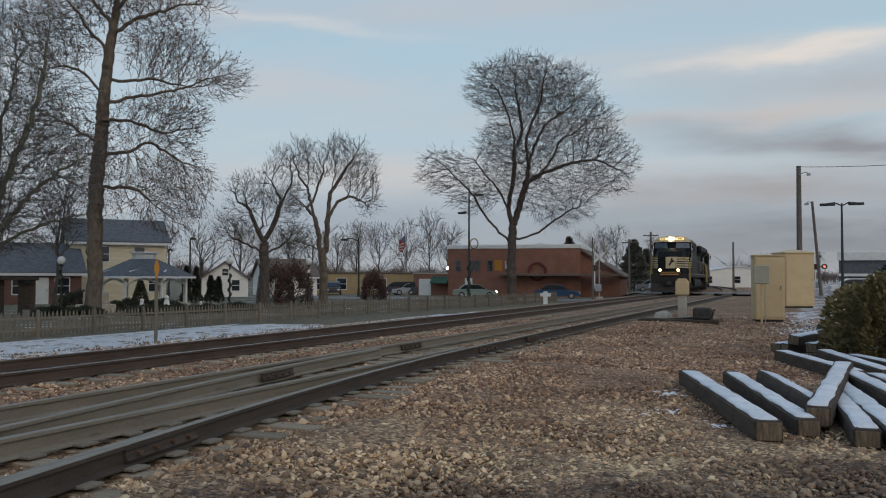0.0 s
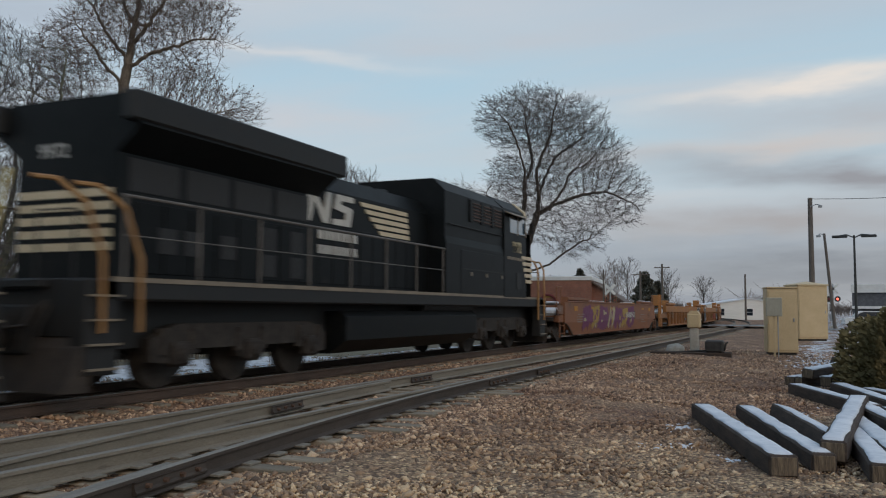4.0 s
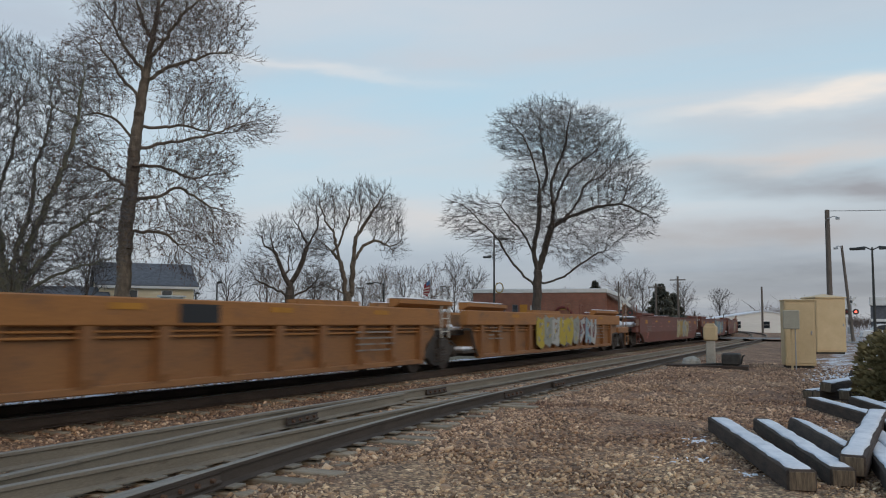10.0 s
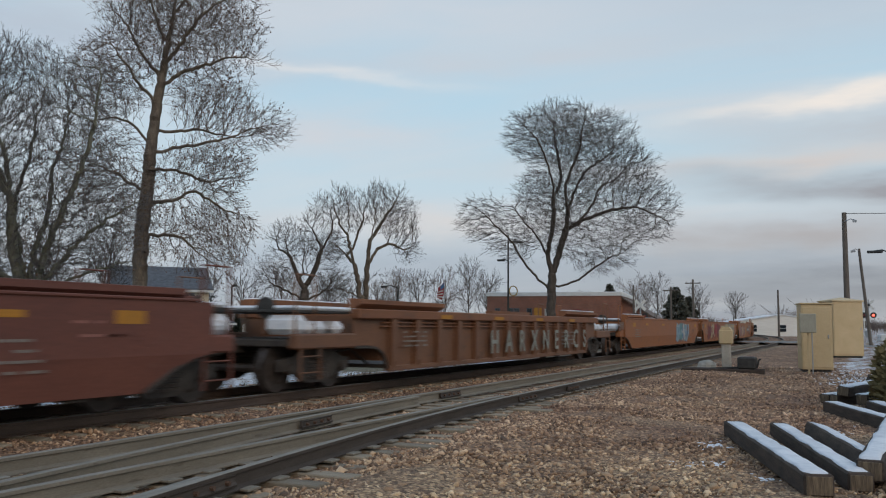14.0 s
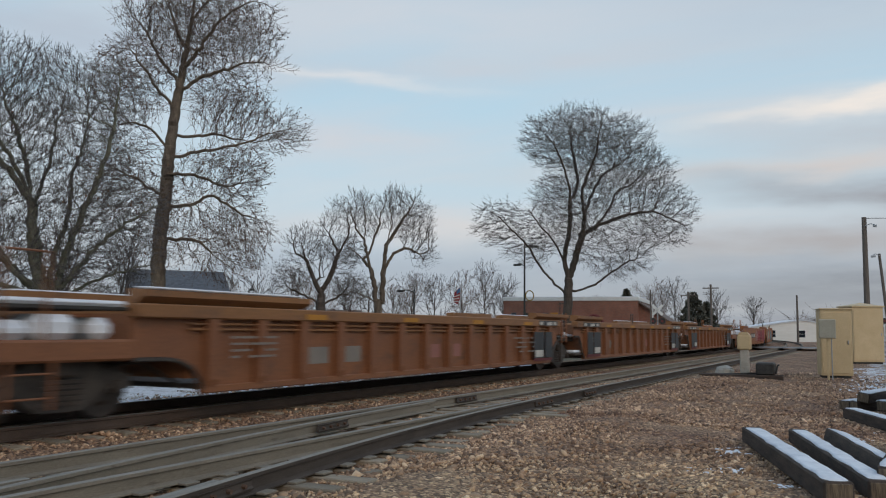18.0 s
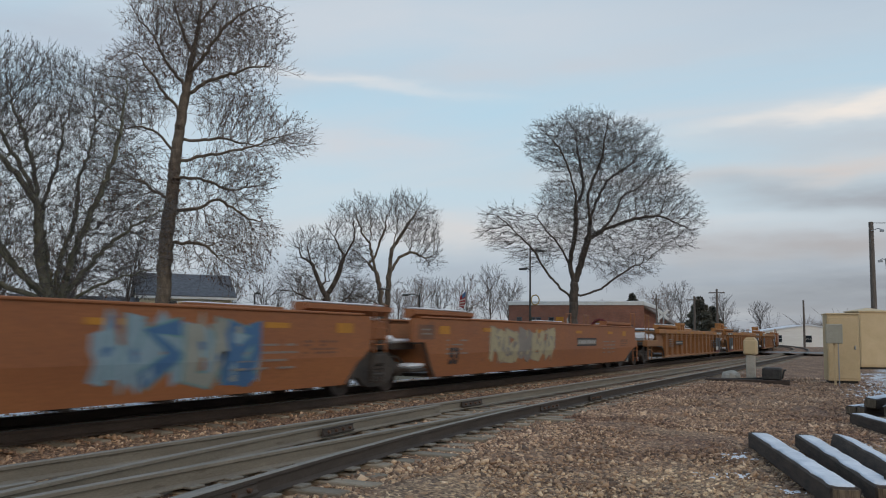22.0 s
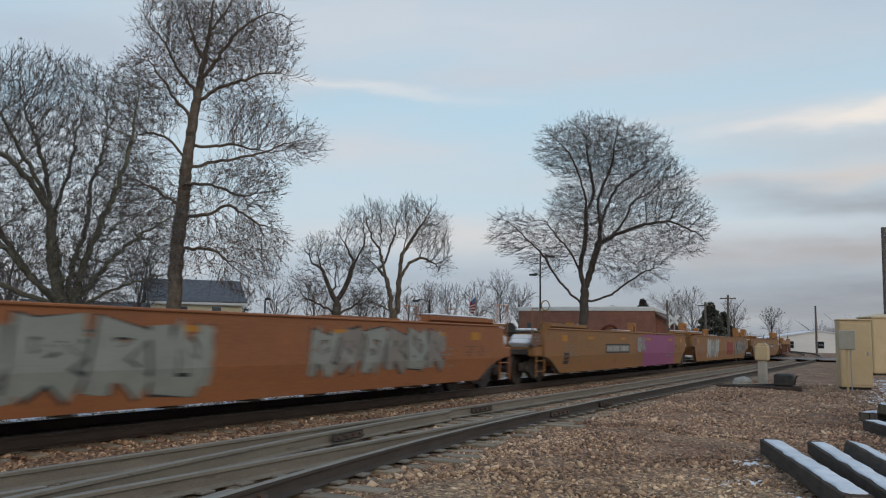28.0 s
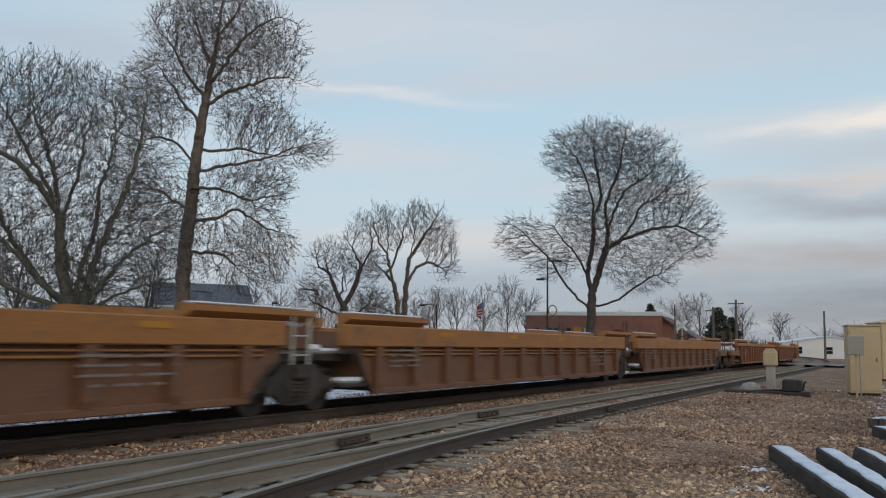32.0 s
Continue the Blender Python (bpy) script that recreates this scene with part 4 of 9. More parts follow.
            for sx in (-1, 1):
                part("shelf_snow", Mesh().box(min(sx * 0.9, sx * 1.34), max(sx * 0.9, sx * 1.34), bots[0] - 0.9, bots[0] + 0.02, 0.50, 0.60, 0.04), SNOW, car, "snow on the draw shelf")
                part("draw_shelf", Mesh().box(min(sx * 0.85, sx * 1.38), max(sx * 0.85, sx * 1.38), bots[0] - 0.95, bots[0] + 0.04, 0.42, 0.50, 0.02), UNDER, car)
    for y in trucks:
        add_truck(car, y)
    for sx in (-1, 1):
        part("brake_pipe", Mesh().tube([(sx * 0.9, bots[0], 0.42), (sx * 0.95, bots[0] - 0.8, 0.75), (sx * 0.9, bots[0] - 1.4, 0.7)], 0.025, 6), UNDER, car)
    for y in guides:
        for sx in (-1, 1):
            guide_frame(car, y, sx, body is TAN)
    # reflectors and data panels
    for k in range(4):
        y = bots[0] + (k + 0.7) * (bots[1] - bots[0]) / 4.4
        panel(car, y, y + 0.62, 1.31 if not ribbed else 1.40, 1.40 if not ribbed else 1.49, FLAT["orange"], "reflector", x=SIDE, label="yellow reflective strip")
    for y in (-h + (3.1 if ends[0] == "c" else 1.7), h - (3.1 if ends[1] == "c" else 2.35)):
        if not ribbed:
            panel(car, y - 0.26, y + 0.26, 1.24, 1.42, FLAT["orange"], "reflector", x=SIDE, label="yellow reflective square")
    if not ribbed:
        # greyish worn end with small boxes of data
        stencils(car, h - 3.6, h - 2.6, 0.86, 1.12, rn.randint(0, 999), body if body is MAROON else BROWN, 4)
        panel(car, -h + 0.45, -h + 1.2, 1.12, 1.44, BROWN, "data_panel", 0.004)
        stencils(car, -h + 0.6, -h + 1.05, 1.2, 1.38, rn.randint(0, 999), None, 2)
    if dark_ends:
        for e, sg in ((0, -1), (1, 1)):
            if dark_ends & (1 << e):
                y0, y1 = sorted((bots[e] - sg * 0.08, bots[e] - sg * 0.70))
                y2, y3 = sorted((bots[e] - sg * 0.80, bots[e] - sg * 1.62))
                panel(car, y0, y1, 0.45, z_chord - 0.16, BLACK_PANEL, "stencil_panel", label="black stencil panel")
                panel(car, y2, y3, 0.45, z_chord - 0.16, BLACK_PANEL, "stencil_panel", label="black stencil panel")
                stencils(car, y0 + 0.06, y1 - 0.06, 0.72, 0.98, rn.randint(0, 999), None, 3)
                stencils(car, y2 + 0.06, y3 - 0.06, 0.86, 0.98, rn.randint(0, 999), None, 2)
                panel(car, y2 + 0.08, y3 - 0.08, 0.48, 0.68, WHITE_PAINT, "data_plate", 0.009, label="white data plate")
                a_, b_ = sorted((tops[e] - sg * 0.15, bots[e] - sg * 1.7))
                panel(car, a_ + 0.5, b_ - 0.2, z_chord + 0.03, 1.54, BLACK_PANEL, "chord_panel", 0.004, x=1.516)
                for q in (0.12, 0.5, 0.62, 0.86):
                    yy = a_ + 0.5 + (b_ - a_ - 0.7) * q
                    panel(car, yy - 0.13, yy + 0.13, 1.42 if q != 0.5 else z_chord + 0.04, 1.51 if q != 0.5 else z_chord + 0.13, WHITE_PAINT, "white_square", 0.008, x=1.516)
                panel(car, min(y0, y2), max(y1, y3), 0.36, 0.44, FLAT["darkred"], "red_mark", x=SIDE - 0.02)
    return car, (bots[0], bots[1])


def sign_board(car, y0, y1, z0, z1, seed):
    """A framed black board whose long code cannot be read: pale bars."""
    panel(car, y0, y1, z0, z1, FLAT["black"], "code_board", 0.004, label="framed code board")
    panel(car, y0 + 0.06, y1 - 0.06, z0 + 0.05, z1 - 0.05, FLAT["grey"], "code_board_face", 0.006)
    rn = random.Random(seed)
    y = y0 + 0.14
    while y < y1 - 0.25:
        w = rn.choice((0.10, 0.13, 0.16))
        part("code_bar", Mesh().prism([(y, z0 + 0.08), (y + w, z0 + 0.08), (y + w + 0.03, z1 - 0.08), (y + 0.03, z1 - 0.08)], SIDE, SIDE + 0.009, "x"), FLAT["white"], car)
        y += 0.24 if rn.random() < 0.85 else 0.5


def letters_on(car, text, y, z, size, colour, squeeze=1.0, bold=0.01, label=""):
    return part("painted_letters", lettering(text, size, FLAT[colour], squeeze, bold), None, car, label or "painted " + text, pose(SIDE + 0.006, y, z))


def mark_bars(car, y, z, size, colour):
    """The owner's mark as three plain blocks."""
    s = size
    for k in range(3):
        y0 = y + k * s * 0.9
        part("owner_mark", Mesh().prism([(y0, z - s * 0.4), (y0 + s * 0.62, z - s * 0.4), (y0 + s * 0.66, z + s * 0.5), (y0 + s * 0.04, z + s * 0.5)], SIDE, SIDE + 0.006, "x"), FLAT[colour], car)


# joints of the train, metres behind the origin at the clip's start, with the kind of end
JOINTS = [115.2, 137.4, 158.7, 177.8, 198.4, 220.4, 239.7, 260.2, 282.0, 300.5, 321.0, 344.2, 365.8, 385.2, 404.9, 426.5, 445.3, 464.9, 486.0, 504.9, 524.9, 546.1, 564.5, 585.3, 606.5, 625.7, 645.8, 667.2, 686.4, 705.8, 726.8, 746.0, 765.8, 787.0, 806.2, 826.0]
CARS = []


def build_cars():
    rn = random.Random(11)
    kinds = ["c"] + ["c"] + list("aac" * 3) + ["c"] + list("aac" * 8)
    R, S_ = "rib", "smooth"
    spec = [(S_, RUSTY, RUSTY)] + [(R, OCHRE, YELLOW)] * 6 + [(S_, MAROON, MAROON)] * 3 + [(R, BROWN, RUSTY)] + [(S_, ORANGE, ORANGE)] * 3 + [(R, RUSTY, OCHRE)] * 3 \
        + [(S_, ORANGE, ORANGE)] * 3 + [(R, OCHRE, YELLOW)] * 3 + [(S_, ORANGE, ORANGE)] * 3 + [(S_, TAN, TAN)] * 3 + [(R, BROWN, YELLOW)] * 3 + [(R, RUSTY, YELLOW)] * 3
    words = {RUSTY: "rusty orange", OCHRE: "ochre-brown", MAROON: "maroon", BROWN: "rusty brown", ORANGE: "orange", TAN: "tan-orange"}
    guides = {1: (8.9,), 2: (7.6,), 3: (5.8,), 20: (10.0,), 21: (7.4,), 26: (10.0,), 27: (5.4, 8.6), 28: (5.3, 7.5)}
    dark = {1: 2, 2: 3, 3: 1, 14: 2, 15: 3, 16: 3, 20: 2, 21: 3, 22: 3}
    for k in range(len(JOINTS) - 1):
        a, b = JOINTS[k], JOINTS[k + 1]
        st, body, top = spec[k]
        ends = kinds[k] + kinds[k + 1]
        lab = words[body] + (" ribbed" if st == R else " smooth-sided") + " container well car, empty and snow-dusted, on rails"
        car, (y0, y1) = well_car(lab, b - a, ends, st, body, top, rn, guides.get(k, ()), dark.get(k, 0), k in (1, 2, 3, 4, 5, 6, 29, 30, 31))
        CARS.append((car, (a + b) / 2, y0, y1))
        stencils(car, y0 + 0.5, y0 + 1.6, 0.75, 1.15, k * 7 + 1)
        stencils(car, y1 - 3.2, y1 - 1.6, 0.6, 1.1, k * 7 + 2)


build_cars()

# ---- painted lettering on the cars ----
def decorate():
    """Places along a car are measured from its middle, backwards."""
    C = [c[0] for c in CARS]

    def number(k, y, z=0.75, size=0.50, colour="black"):
        letters_on(C[k], "53", y, z, size, colour, bold=0.02)

    def patch(k, y0, y1, z0, z1, colour, proud=0.005):
        panel(C[k], y0, y1, z0, z1, FLAT[colour], "paint_patch", proud)

    before = set(bpy.data.objects)
    spray(C[0], -7.0, 3.6, 0.40, 1.48, ("purple", "gold", "purple", "cream"), "purple", 3, 7, "purple")
    sign_board(C[0], 1.5, 3.9, 0.85, 1.25, 5)
    number(1, 1.75, 0.78)
    sign_board(C[1], 0.2, 1.0, 0.6, 0.75, 1)
    patch(1, 2.9, 3.6, 0.45, 1.05, "darkred")
    number(2, 0.1, 0.78)
    mark_bars(C[2], 2.2, 0.75, 0.55, "red")
    panel(C[2], -8.6, -6.9, 0.42, 1.1, BLACK_PANEL, "stencil_panel", 0.004, label="black stencil panel")
    number(3, -0.1, 0.78)
    sign_board(C[3], 1.2, 3.7, 0.70, 1.0, 4)
    # blue and silver letters on the ribbed ochre cars
    spray(C[4], -4.3, -2.9, 0.40, 0.85, ("teal", "silver"), "black", 8, 3)
    spray(C[4], -2.9, -1.5, 0.40, 0.85, ("silver", "white"), "grey", 9, 3)
    spray(C[4], 1.4, 2.3, 0.40, 0.95, ("blue", "sky"), "blue", 9, 2)
    spray(C[4], 2.7, 4.1, 0.40, 0.95, ("blue", "sky"), "blue", 19, 3)
    spray(C[4], 5.5, 6.2, 0.40, 0.95, ("blue",), "blue", 29, 1)
    for c, u, w in (("white", -4.4, -3.7), ("teal", -2.3, -1.3), ("teal", -1.0, 0.0), ("white", 0.6, 2.7), ("grey", 2.75, 9.2)):
        patch(4, u, w, 1.24, 1.52, c)
    spray(C[5], -8.1, -7.5, 0.42, 0.95, ("blue", "white"), "blue", 10, 1)
    patch(5, -0.9, 0.0, 1.22, 1.5, "black")
    spray(C[6], -4.3, 0.8, 0.40, 1.5, ("yellow", "silver", "white", "yellow"), "grey", 12, 6)
    spray(C[6], 0.8, 3.3, 0.40, 1.5, ("white", "sky"), "darkred", 13, 3)
    # maroon cars
    for k in (7, 8, 9):
        number(k, -7.4, 0.62, 0.40, "rose")
        for j in range(7):
            stencils(C[k], -6.4 + 2.1 * j, -5.5 + 2.1 * j, 1.0, 1.35, 40 + j + 9 * k, FLAT["rose"], 2)
    spray(C[7], 1.4, 5.8, 0.40, 1.52, ("cream", "gold", "silver", "cream"), "grey", 21, 4)
    spray(C[8], -0.5, 5.3, 0.40, 1.52, ("teal", "silver", "sky", "cream"), "blue", 22, 5, "sky")
    spray(C[9], 0.9, 4.6, 0.40, 1.45, ("grey", "cream"), "rose", 23, 3, "grey")
    # brown single car with tall pale letters between its ribs
    for k in range(9):
        letters_on(C[10], "HARXNERCS"[k], -1.7 + k * 1.07, 0.78, 0.86, "silver", 0.95, 0.012, "tall pale painted letter")
    # orange cars
    spray(C[11], 2.3, 6.2, 0.40, 1.48, ("sky", "teal", "white"), "blue", 31, 4)
    spray(C[12], -7.0, -1.2, 0.40, 1.5, ("darkred", "cream", "red"), "darkred", 32, 4, "darkred")
    spray(C[12], -1.7, -0.8, 0.40, 1.2, ("teal", "cream"), "teal", 33, 1)
    for k in range(6):
        patch(12, -0.8, 1.2, 0.45 + 0.16 * k, 0.55 + 0.16 * k, "cream", 0.004)
    panel(C[12], 1.3, 7.1, 0.36, 1.50, FLAT["grey"], "backing", 0.003)
    letters_on(C[12], "STRANGE", 4.2, 0.92, 1.30, "cream", 0.88, 0.05, "cream sprayed letters on grey")
    spray(C[13], -8.2, -1.6, 0.5, 1.4, ("rose", "grey", "rose", "cream"), "darkred", 34, 6, "rose")
    panel(C[13], -1.6, 0.6, 0.30, 1.5, YELLOW, "fresh_paint_patch", 0.004)
    sign_board(C[13], 1.3, 4.2, 0.86, 1.20, 6)
    patch(13, 3.0, 4.4, 1.24, 1.42, "grey")
    spray(C[13], 4.4, 6.3, 0.45, 1.48, ("rose", "grey"), "grey", 35, 3)
    # plain ribbed cars with small paint-outs between the ribs
    for k, places in ((14, (-3.6, -2.5, 0.9, 2.0)), (15, (-4.5, 1.2)), (16, (2.4,))):
        for y in places:
            panel(C[k], y - 0.32, y + 0.32, 0.62, 0.92, FLAT["rose" if y > 0 else "grey"], "paint_patch", 0.004, x=1.371)
    # orange cars with red, pale and blue letters
    sign_board(C[17], -3.6, -0.4, 0.84, 1.18, 7)
    number(17, -6.8, 0.78, 0.45)
    spray(C[17], 0.2, 2.5, 0.5, 1.45, ("rose",), "rose", 40, 2)
    spray(C[17], 1.8, 8.4, 0.40, 1.52, ("red", "red", "darkred"), "red", 41, 5, "red")
    number(18, -7.2, 0.72)
    spray(C[18], -5.7, -1.6, 0.55, 1.5, ("cream", "silver"), "teal", 42, 6)
    spray(C[18], 1.4, 4.7, 0.40, 1.52, ("sky", "blue", "silver", "blue"), "teal", 43, 4, "sky")
    number(19, -7.8, 0.72)
    spray(C[19], -5.8, -0.9, 0.5, 1.46, ("cream", "cream", "grey"), "grey", 44, 5)
    sign_board(C[19], 1.2, 3.3, 0.90, 1.16, 8)
    # yellow-brown ribbed cars
    sign_board(C[20], -4.4, -2.8, 0.86, 1.04, 9)
    mark_bars(C[21], 1.1, 0.75, 0.65, "red")
    number(20, 6.0, 0.8)
    sign_board(C[22], 3.2, 4.7, 0.90, 1.10, 10)
    # orange cars with blocks of white
    sign_board(C[23], -5.0, -3.2, 0.9, 1.15, 11)
    spray(C[23], -0.5, 7.0, 0.5, 1.4, ("grey", "rose"), "grey", 50, 7)
    rn = random.Random(9)
    for k in range(26):
        u, w = rn.uniform(-6.5, 6.0), rn.uniform(0.3, 1.0)
        z, hgt = rn.uniform(0.4, 1.25), rn.uniform(0.08, 0.24)
        patch(24, u, u + w, z, z + hgt, rn.choice(("white", "grey", "rose")), 0.003 + 0.0004 * k)
    spray(C[25], -7.4, -1.9, 0.40, 1.50, ("silver", "silver"), "black", 51, 5, "silver")
    spray(C[25], 0.4, 5.4, 0.55, 1.48, ("silver", "grey"), "black", 52, 6, "grey")
    number(26, -7.4, 0.70, 0.45)
    sign_board(C[26], -3.4, -0.4, 0.84, 1.16, 12)
    panel(C[26], 1.6, 7.0, 0.29, 1.55, FLAT["pink"], "painted_panel", 0.005, label="pink sprayed panel")
    spray(C[26], 0.7, 2.0, 0.85, 1.45, ("silver", "grey"), "pink", 57, 2)
    number(27, -7.6, 0.68, 0.45, "rose")
    spray(C[27], -5.6, -2.1, 0.40, 1.5, ("white", "silver"), "silver", 53, 3, "silver")
    mark_bars(C[27], 0.6, 0.88, 0.80, "red")
    spray(C[27], 3.3, 7.6, 0.5, 1.45, ("grey",), "black", 54, 4)
    number(28, -8.2, 0.66)
    spray(C[28], -5.6, 0.9, 0.45, 1.45, ("grey", "rose"), "grey", 55, 6)
    sign_board(C[28], 1.8, 3.8, 0.86, 1.18, 13)
    spray(C[29], 2.2, 3.2, 0.4, 0.9, ("white", "sky"), "grey", 56, 2)
    # on smooth cars the paint follows the crease and the lower sheet's lean
    smooth_cars = {c for c in C if any(q.name.startswith("lower_side_sheet") for q in c.children)}
    for ob in set(bpy.data.objects) - before:
        root, lift = ob, 0.0
        while root.parent:
            lift += root.matrix_basis.translation.z
            root = root.parent
        if root not in smooth_cars or ob.type != "MESH" or ob.data.users > 1 or not len(ob.data.vertices):
            continue
        if min(v.co.z for v in ob.data.vertices) + lift > 0.79:
            continue
        bm = bmesh.new()
        bm.from_mesh(ob.data)
        bmesh.ops.bisect_plane(bm, geom=bm.verts[:] + bm.edges[:] + bm.faces[:], plane_co=(0, 0, 0.80 - lift), plane_no=(0, 0, 1))
        for v in bm.verts:
            v.co.x -= max(0.0, 0.80 - v.co.z - lift) / 0.52 * 0.08
        bm.to_mesh(ob.data)
        bm.free()


decorate()

# ---- the two locomotives ----
LOCO_BLACK = surf("black_locomotive_paint", (0.0045, 0.0055, 0.006), (0.010, 0.011, 0.0115), 1.2, (0.40, 0.6), 0.05, stain=(0.02, 0.0175, 0.015), amount=0.28, shine=0.12)
LOCO_DARK = surf("sooty_black_paint", (0.006, 0.006, 0.006), (0.016, 0.015, 0.014), 3, (0.55, 0.85), 0.1)
CREAM_BAND = surf("cream_band_paint", (0.50, 0.40, 0.25), (0.60, 0.50, 0.34), 2, (0.4, 0.6), 0.05, stain=(0.35, 0.24, 0.14), amount=0.2)
STEP_YELLOW = surf("safety_yellow_paint", (0.30, 0.22, 0.045), (0.40, 0.31, 0.07), 3, (0.4, 0.6), 0.05)
STEP_ORANGE = surf("weathered_orange_paint", (0.28, 0.14, 0.045), (0.34, 0.18, 0.06), 3, (0.4, 0.6), 0.05)
SILL_WHITE = surf("grimy_white_sill_stripe", (0.16, 0.125, 0.088), (0.24, 0.195, 0.14), 2, (0.5, 0.7), 0.05)
# the blue base holds part of the sky's reflection; the coat reflects too
CAB_GLASS = glass("cab_glass", (0.05, 0.085, 0.12))
CAB_GLASS.node_tree.nodes["Principled BSDF"].inputs["Coat Weight"].default_value = 1.0
PILOT = surf("dusty_pilot_iron", (0.018, 0.014, 0.012), (0.045, 0.036, 0.029), 3, (0.75, 0.95), 0.3, stain=(0.025, 0.02, 0.018), amount=0.35)
LOCO_TRUCK = surf("grimy_engine_truck", (0.018, 0.0155, 0.014), (0.052, 0.044, 0.038), 5, (0.7, 0.9), 0.2, shine=0.25)
DITCH = glow("ditch_light_glow", (1.0, 0.58, 0.22), 9.0)
LAMP = glow("headlight_glow", (1.0, 0.90, 0.70), 12.0)
BOARD = glow("number_board_glow", (1.0, 0.72, 0.30), 0.9)
RAIL_GREY = surf("worn_handrail_grey", (0.085, 0.075, 0.066), (0.15, 0.135, 0.12), 3, (0.5, 0.7), 0.05)
LOUVRE = surf("brown_dusted_louvre", (0.05, 0.028, 0.02), (0.09, 0.05, 0.036), 5, (0.7, 0.9), 0.1)
RAD_GRILL = surf("radiator_grille", (0.010, 0.010, 0.011), (0.03, 0.03, 0.03), 20, (0.6, 0.9), 0.5, axes=(1, 8, 1))
LOCO_L = 22.2


def locomotive(label, number, lights):
    """Six-axle road engine; local y runs from its cab end (-11.1) to its radiator end (+11.1)."""
    eng = thing("locomotive", label, "locomotive", group="locomotives of the train")
    H = 2.6 - LOCO_L / 2        # y of the headlight
    def Y(s):
        return H + s
    bk, dk = LOCO_BLACK, LOCO_DARK
    part("underframe", Mesh().box(-1.50, 1.50, Y(-1.7), Y(18.9), 1.36, 1.66, 0.03), dk, eng)
    part("centre_sill", Mesh().box(-0.95, 0.95, Y(-1.4), Y(18.6), 0.66, 1.36), dk, eng)
    for sx in (-1, 1):
        part("sill_stripe", Mesh().box(min(sx * 1.50, sx * 1.515), max(sx * 1.50, sx * 1.515), Y(-0.9), Y(18.6), 1.62, 1.69), SILL_WHITE, eng, "grimy white sill stripe")
    # nose
    nose = Mesh()
    plan = ((-1.22, -0.55), (-0.98, -1.32), (0.98, -1.32), (1.22, -0.55), (1.50, 0.06), (-1.50, 0.06))
    levels = ((1.66, 0.0), (3.06, 0.05), (3.50, 0.42), (3.80, 0.86))
    for z, back in levels:
        nose.v += [(x * (1 - 0.03 * back), Y(min(q + back, 0.06)), z) for x, q in plan]
    for k in range(3):
        nose.f += [(6 * k + i, 6 * k + (i + 1) % 6, 6 * k + 6 + (i + 1) % 6, 6 * k + 6 + i) for i in range(6)]
    nose.f += [(0, 5, 4, 3, 2, 1), (18, 19, 20, 21, 22, 23)]
    part("nose", nose, bk, eng)
    for k in range(5):
        band = Mesh()
        z = 2.14 + k * 0.19
        y0 = Y(-1.32 + (z - 1.66) * 0.036)
        for a, b in ((-0.98, -0.30), (0.52, 0.98)):
            band.box(a, b, y0 - 0.010, y0 + 0.03, z, z + 0.115)
        for sx in (-1, 1):
            for (xa, qa), (xb, qb) in (((0.98, -1.32), (1.22, -0.55)), ((1.22, -0.55), (1.50, 0.06))):
                f = (z - 1.66) * 0.036
                lo = [(sx * (xa + 0.010), Y(qa + f) - 0.008), (sx * (xb + 0.010), Y(qb + f) - 0.008)]
                band.add([(*lo[0], z), (*lo[1], z), (*lo[1], z + 0.115), (*lo[0], z + 0.115)], [(0, 1, 2, 3)])
            band.prism([(Y(0.06), z), (Y(0.66 + 0.10 * k), z), (Y(0.69 + 0.10 * k), z + 0.115), (Y(0.06), z + 0.115)], min(sx * 1.52, sx * 1.530), max(sx * 1.52, sx * 1.530), "x")
        part("nose_band", band, CREAM_BAND, eng, "cream band across the nose")
    part("nose_foot_band", Mesh().box(-0.86, 0.86, Y(-1.36), Y(-1.30), 1.70, 1.82, 0.01), STEP_ORANGE, eng, "orange-tan band at the nose's foot")
    pn = part("nose_panel", Mesh().box(-0.32, 0.54, Y(-1.335), Y(-1.24), 2.10, 3.04, 0.01), CREAM_BAND, eng, "cream panel on the nose")
    part("nose_emblem", Mesh().prism([(-0.06, 2.28), (0.06, 2.4), (0.16, 2.6), (0.36, 2.62), (0.40, 2.70), (0.24, 2.76), (0.20, 2.94), (0.10, 2.96), (0.06, 2.72), (-0.02, 2.56), (-0.12, 2.38)], Y(-1.348), Y(-1.30), "y"), dk, pn)
    part("nose_door", Mesh().box(-0.95, -0.36, Y(-1.335), Y(-1.26), 1.95, 3.02, 0.01), bk, eng)
    part("nose_grab", Mesh().tube([(-0.45, Y(-0.82), 3.58), (-0.45, Y(-0.92), 3.62), (0.25, Y(-0.92), 3.62), (0.25, Y(-0.82), 3.58)], 0.015, 6), dk, eng)
    # cab
    cab = Mesh()
    cab.prism([(-1.52, 1.66), (1.52, 1.66), (1.52, 4.16), (1.46, 4.42), (1.06, 4.78), (-1.06, 4.78), (-1.46, 4.42), (-1.52, 4.16)], Y(0.64), Y(2.75), "y")
    part("cab", cab, bk, eng)

    def swept(z0, z1, grow_, narrow, material, name, label=""):
        """A block with a front swept back to both sides."""
        plan = [(-1.50, 0.66), (-0.24, 0.04), (0.24, 0.04), (1.50, 0.66)]
        v = [(x, Y(q - grow_), z0) for x, q in plan] + [(x * narrow, Y(q - grow_ + 0.05), z1) for x, q in plan]
        v += [(-1.50, Y(0.70), z0), (1.50, Y(0.70), z0), (-1.50 * narrow, Y(0.70), z1), (1.50 * narrow, Y(0.70), z1)]
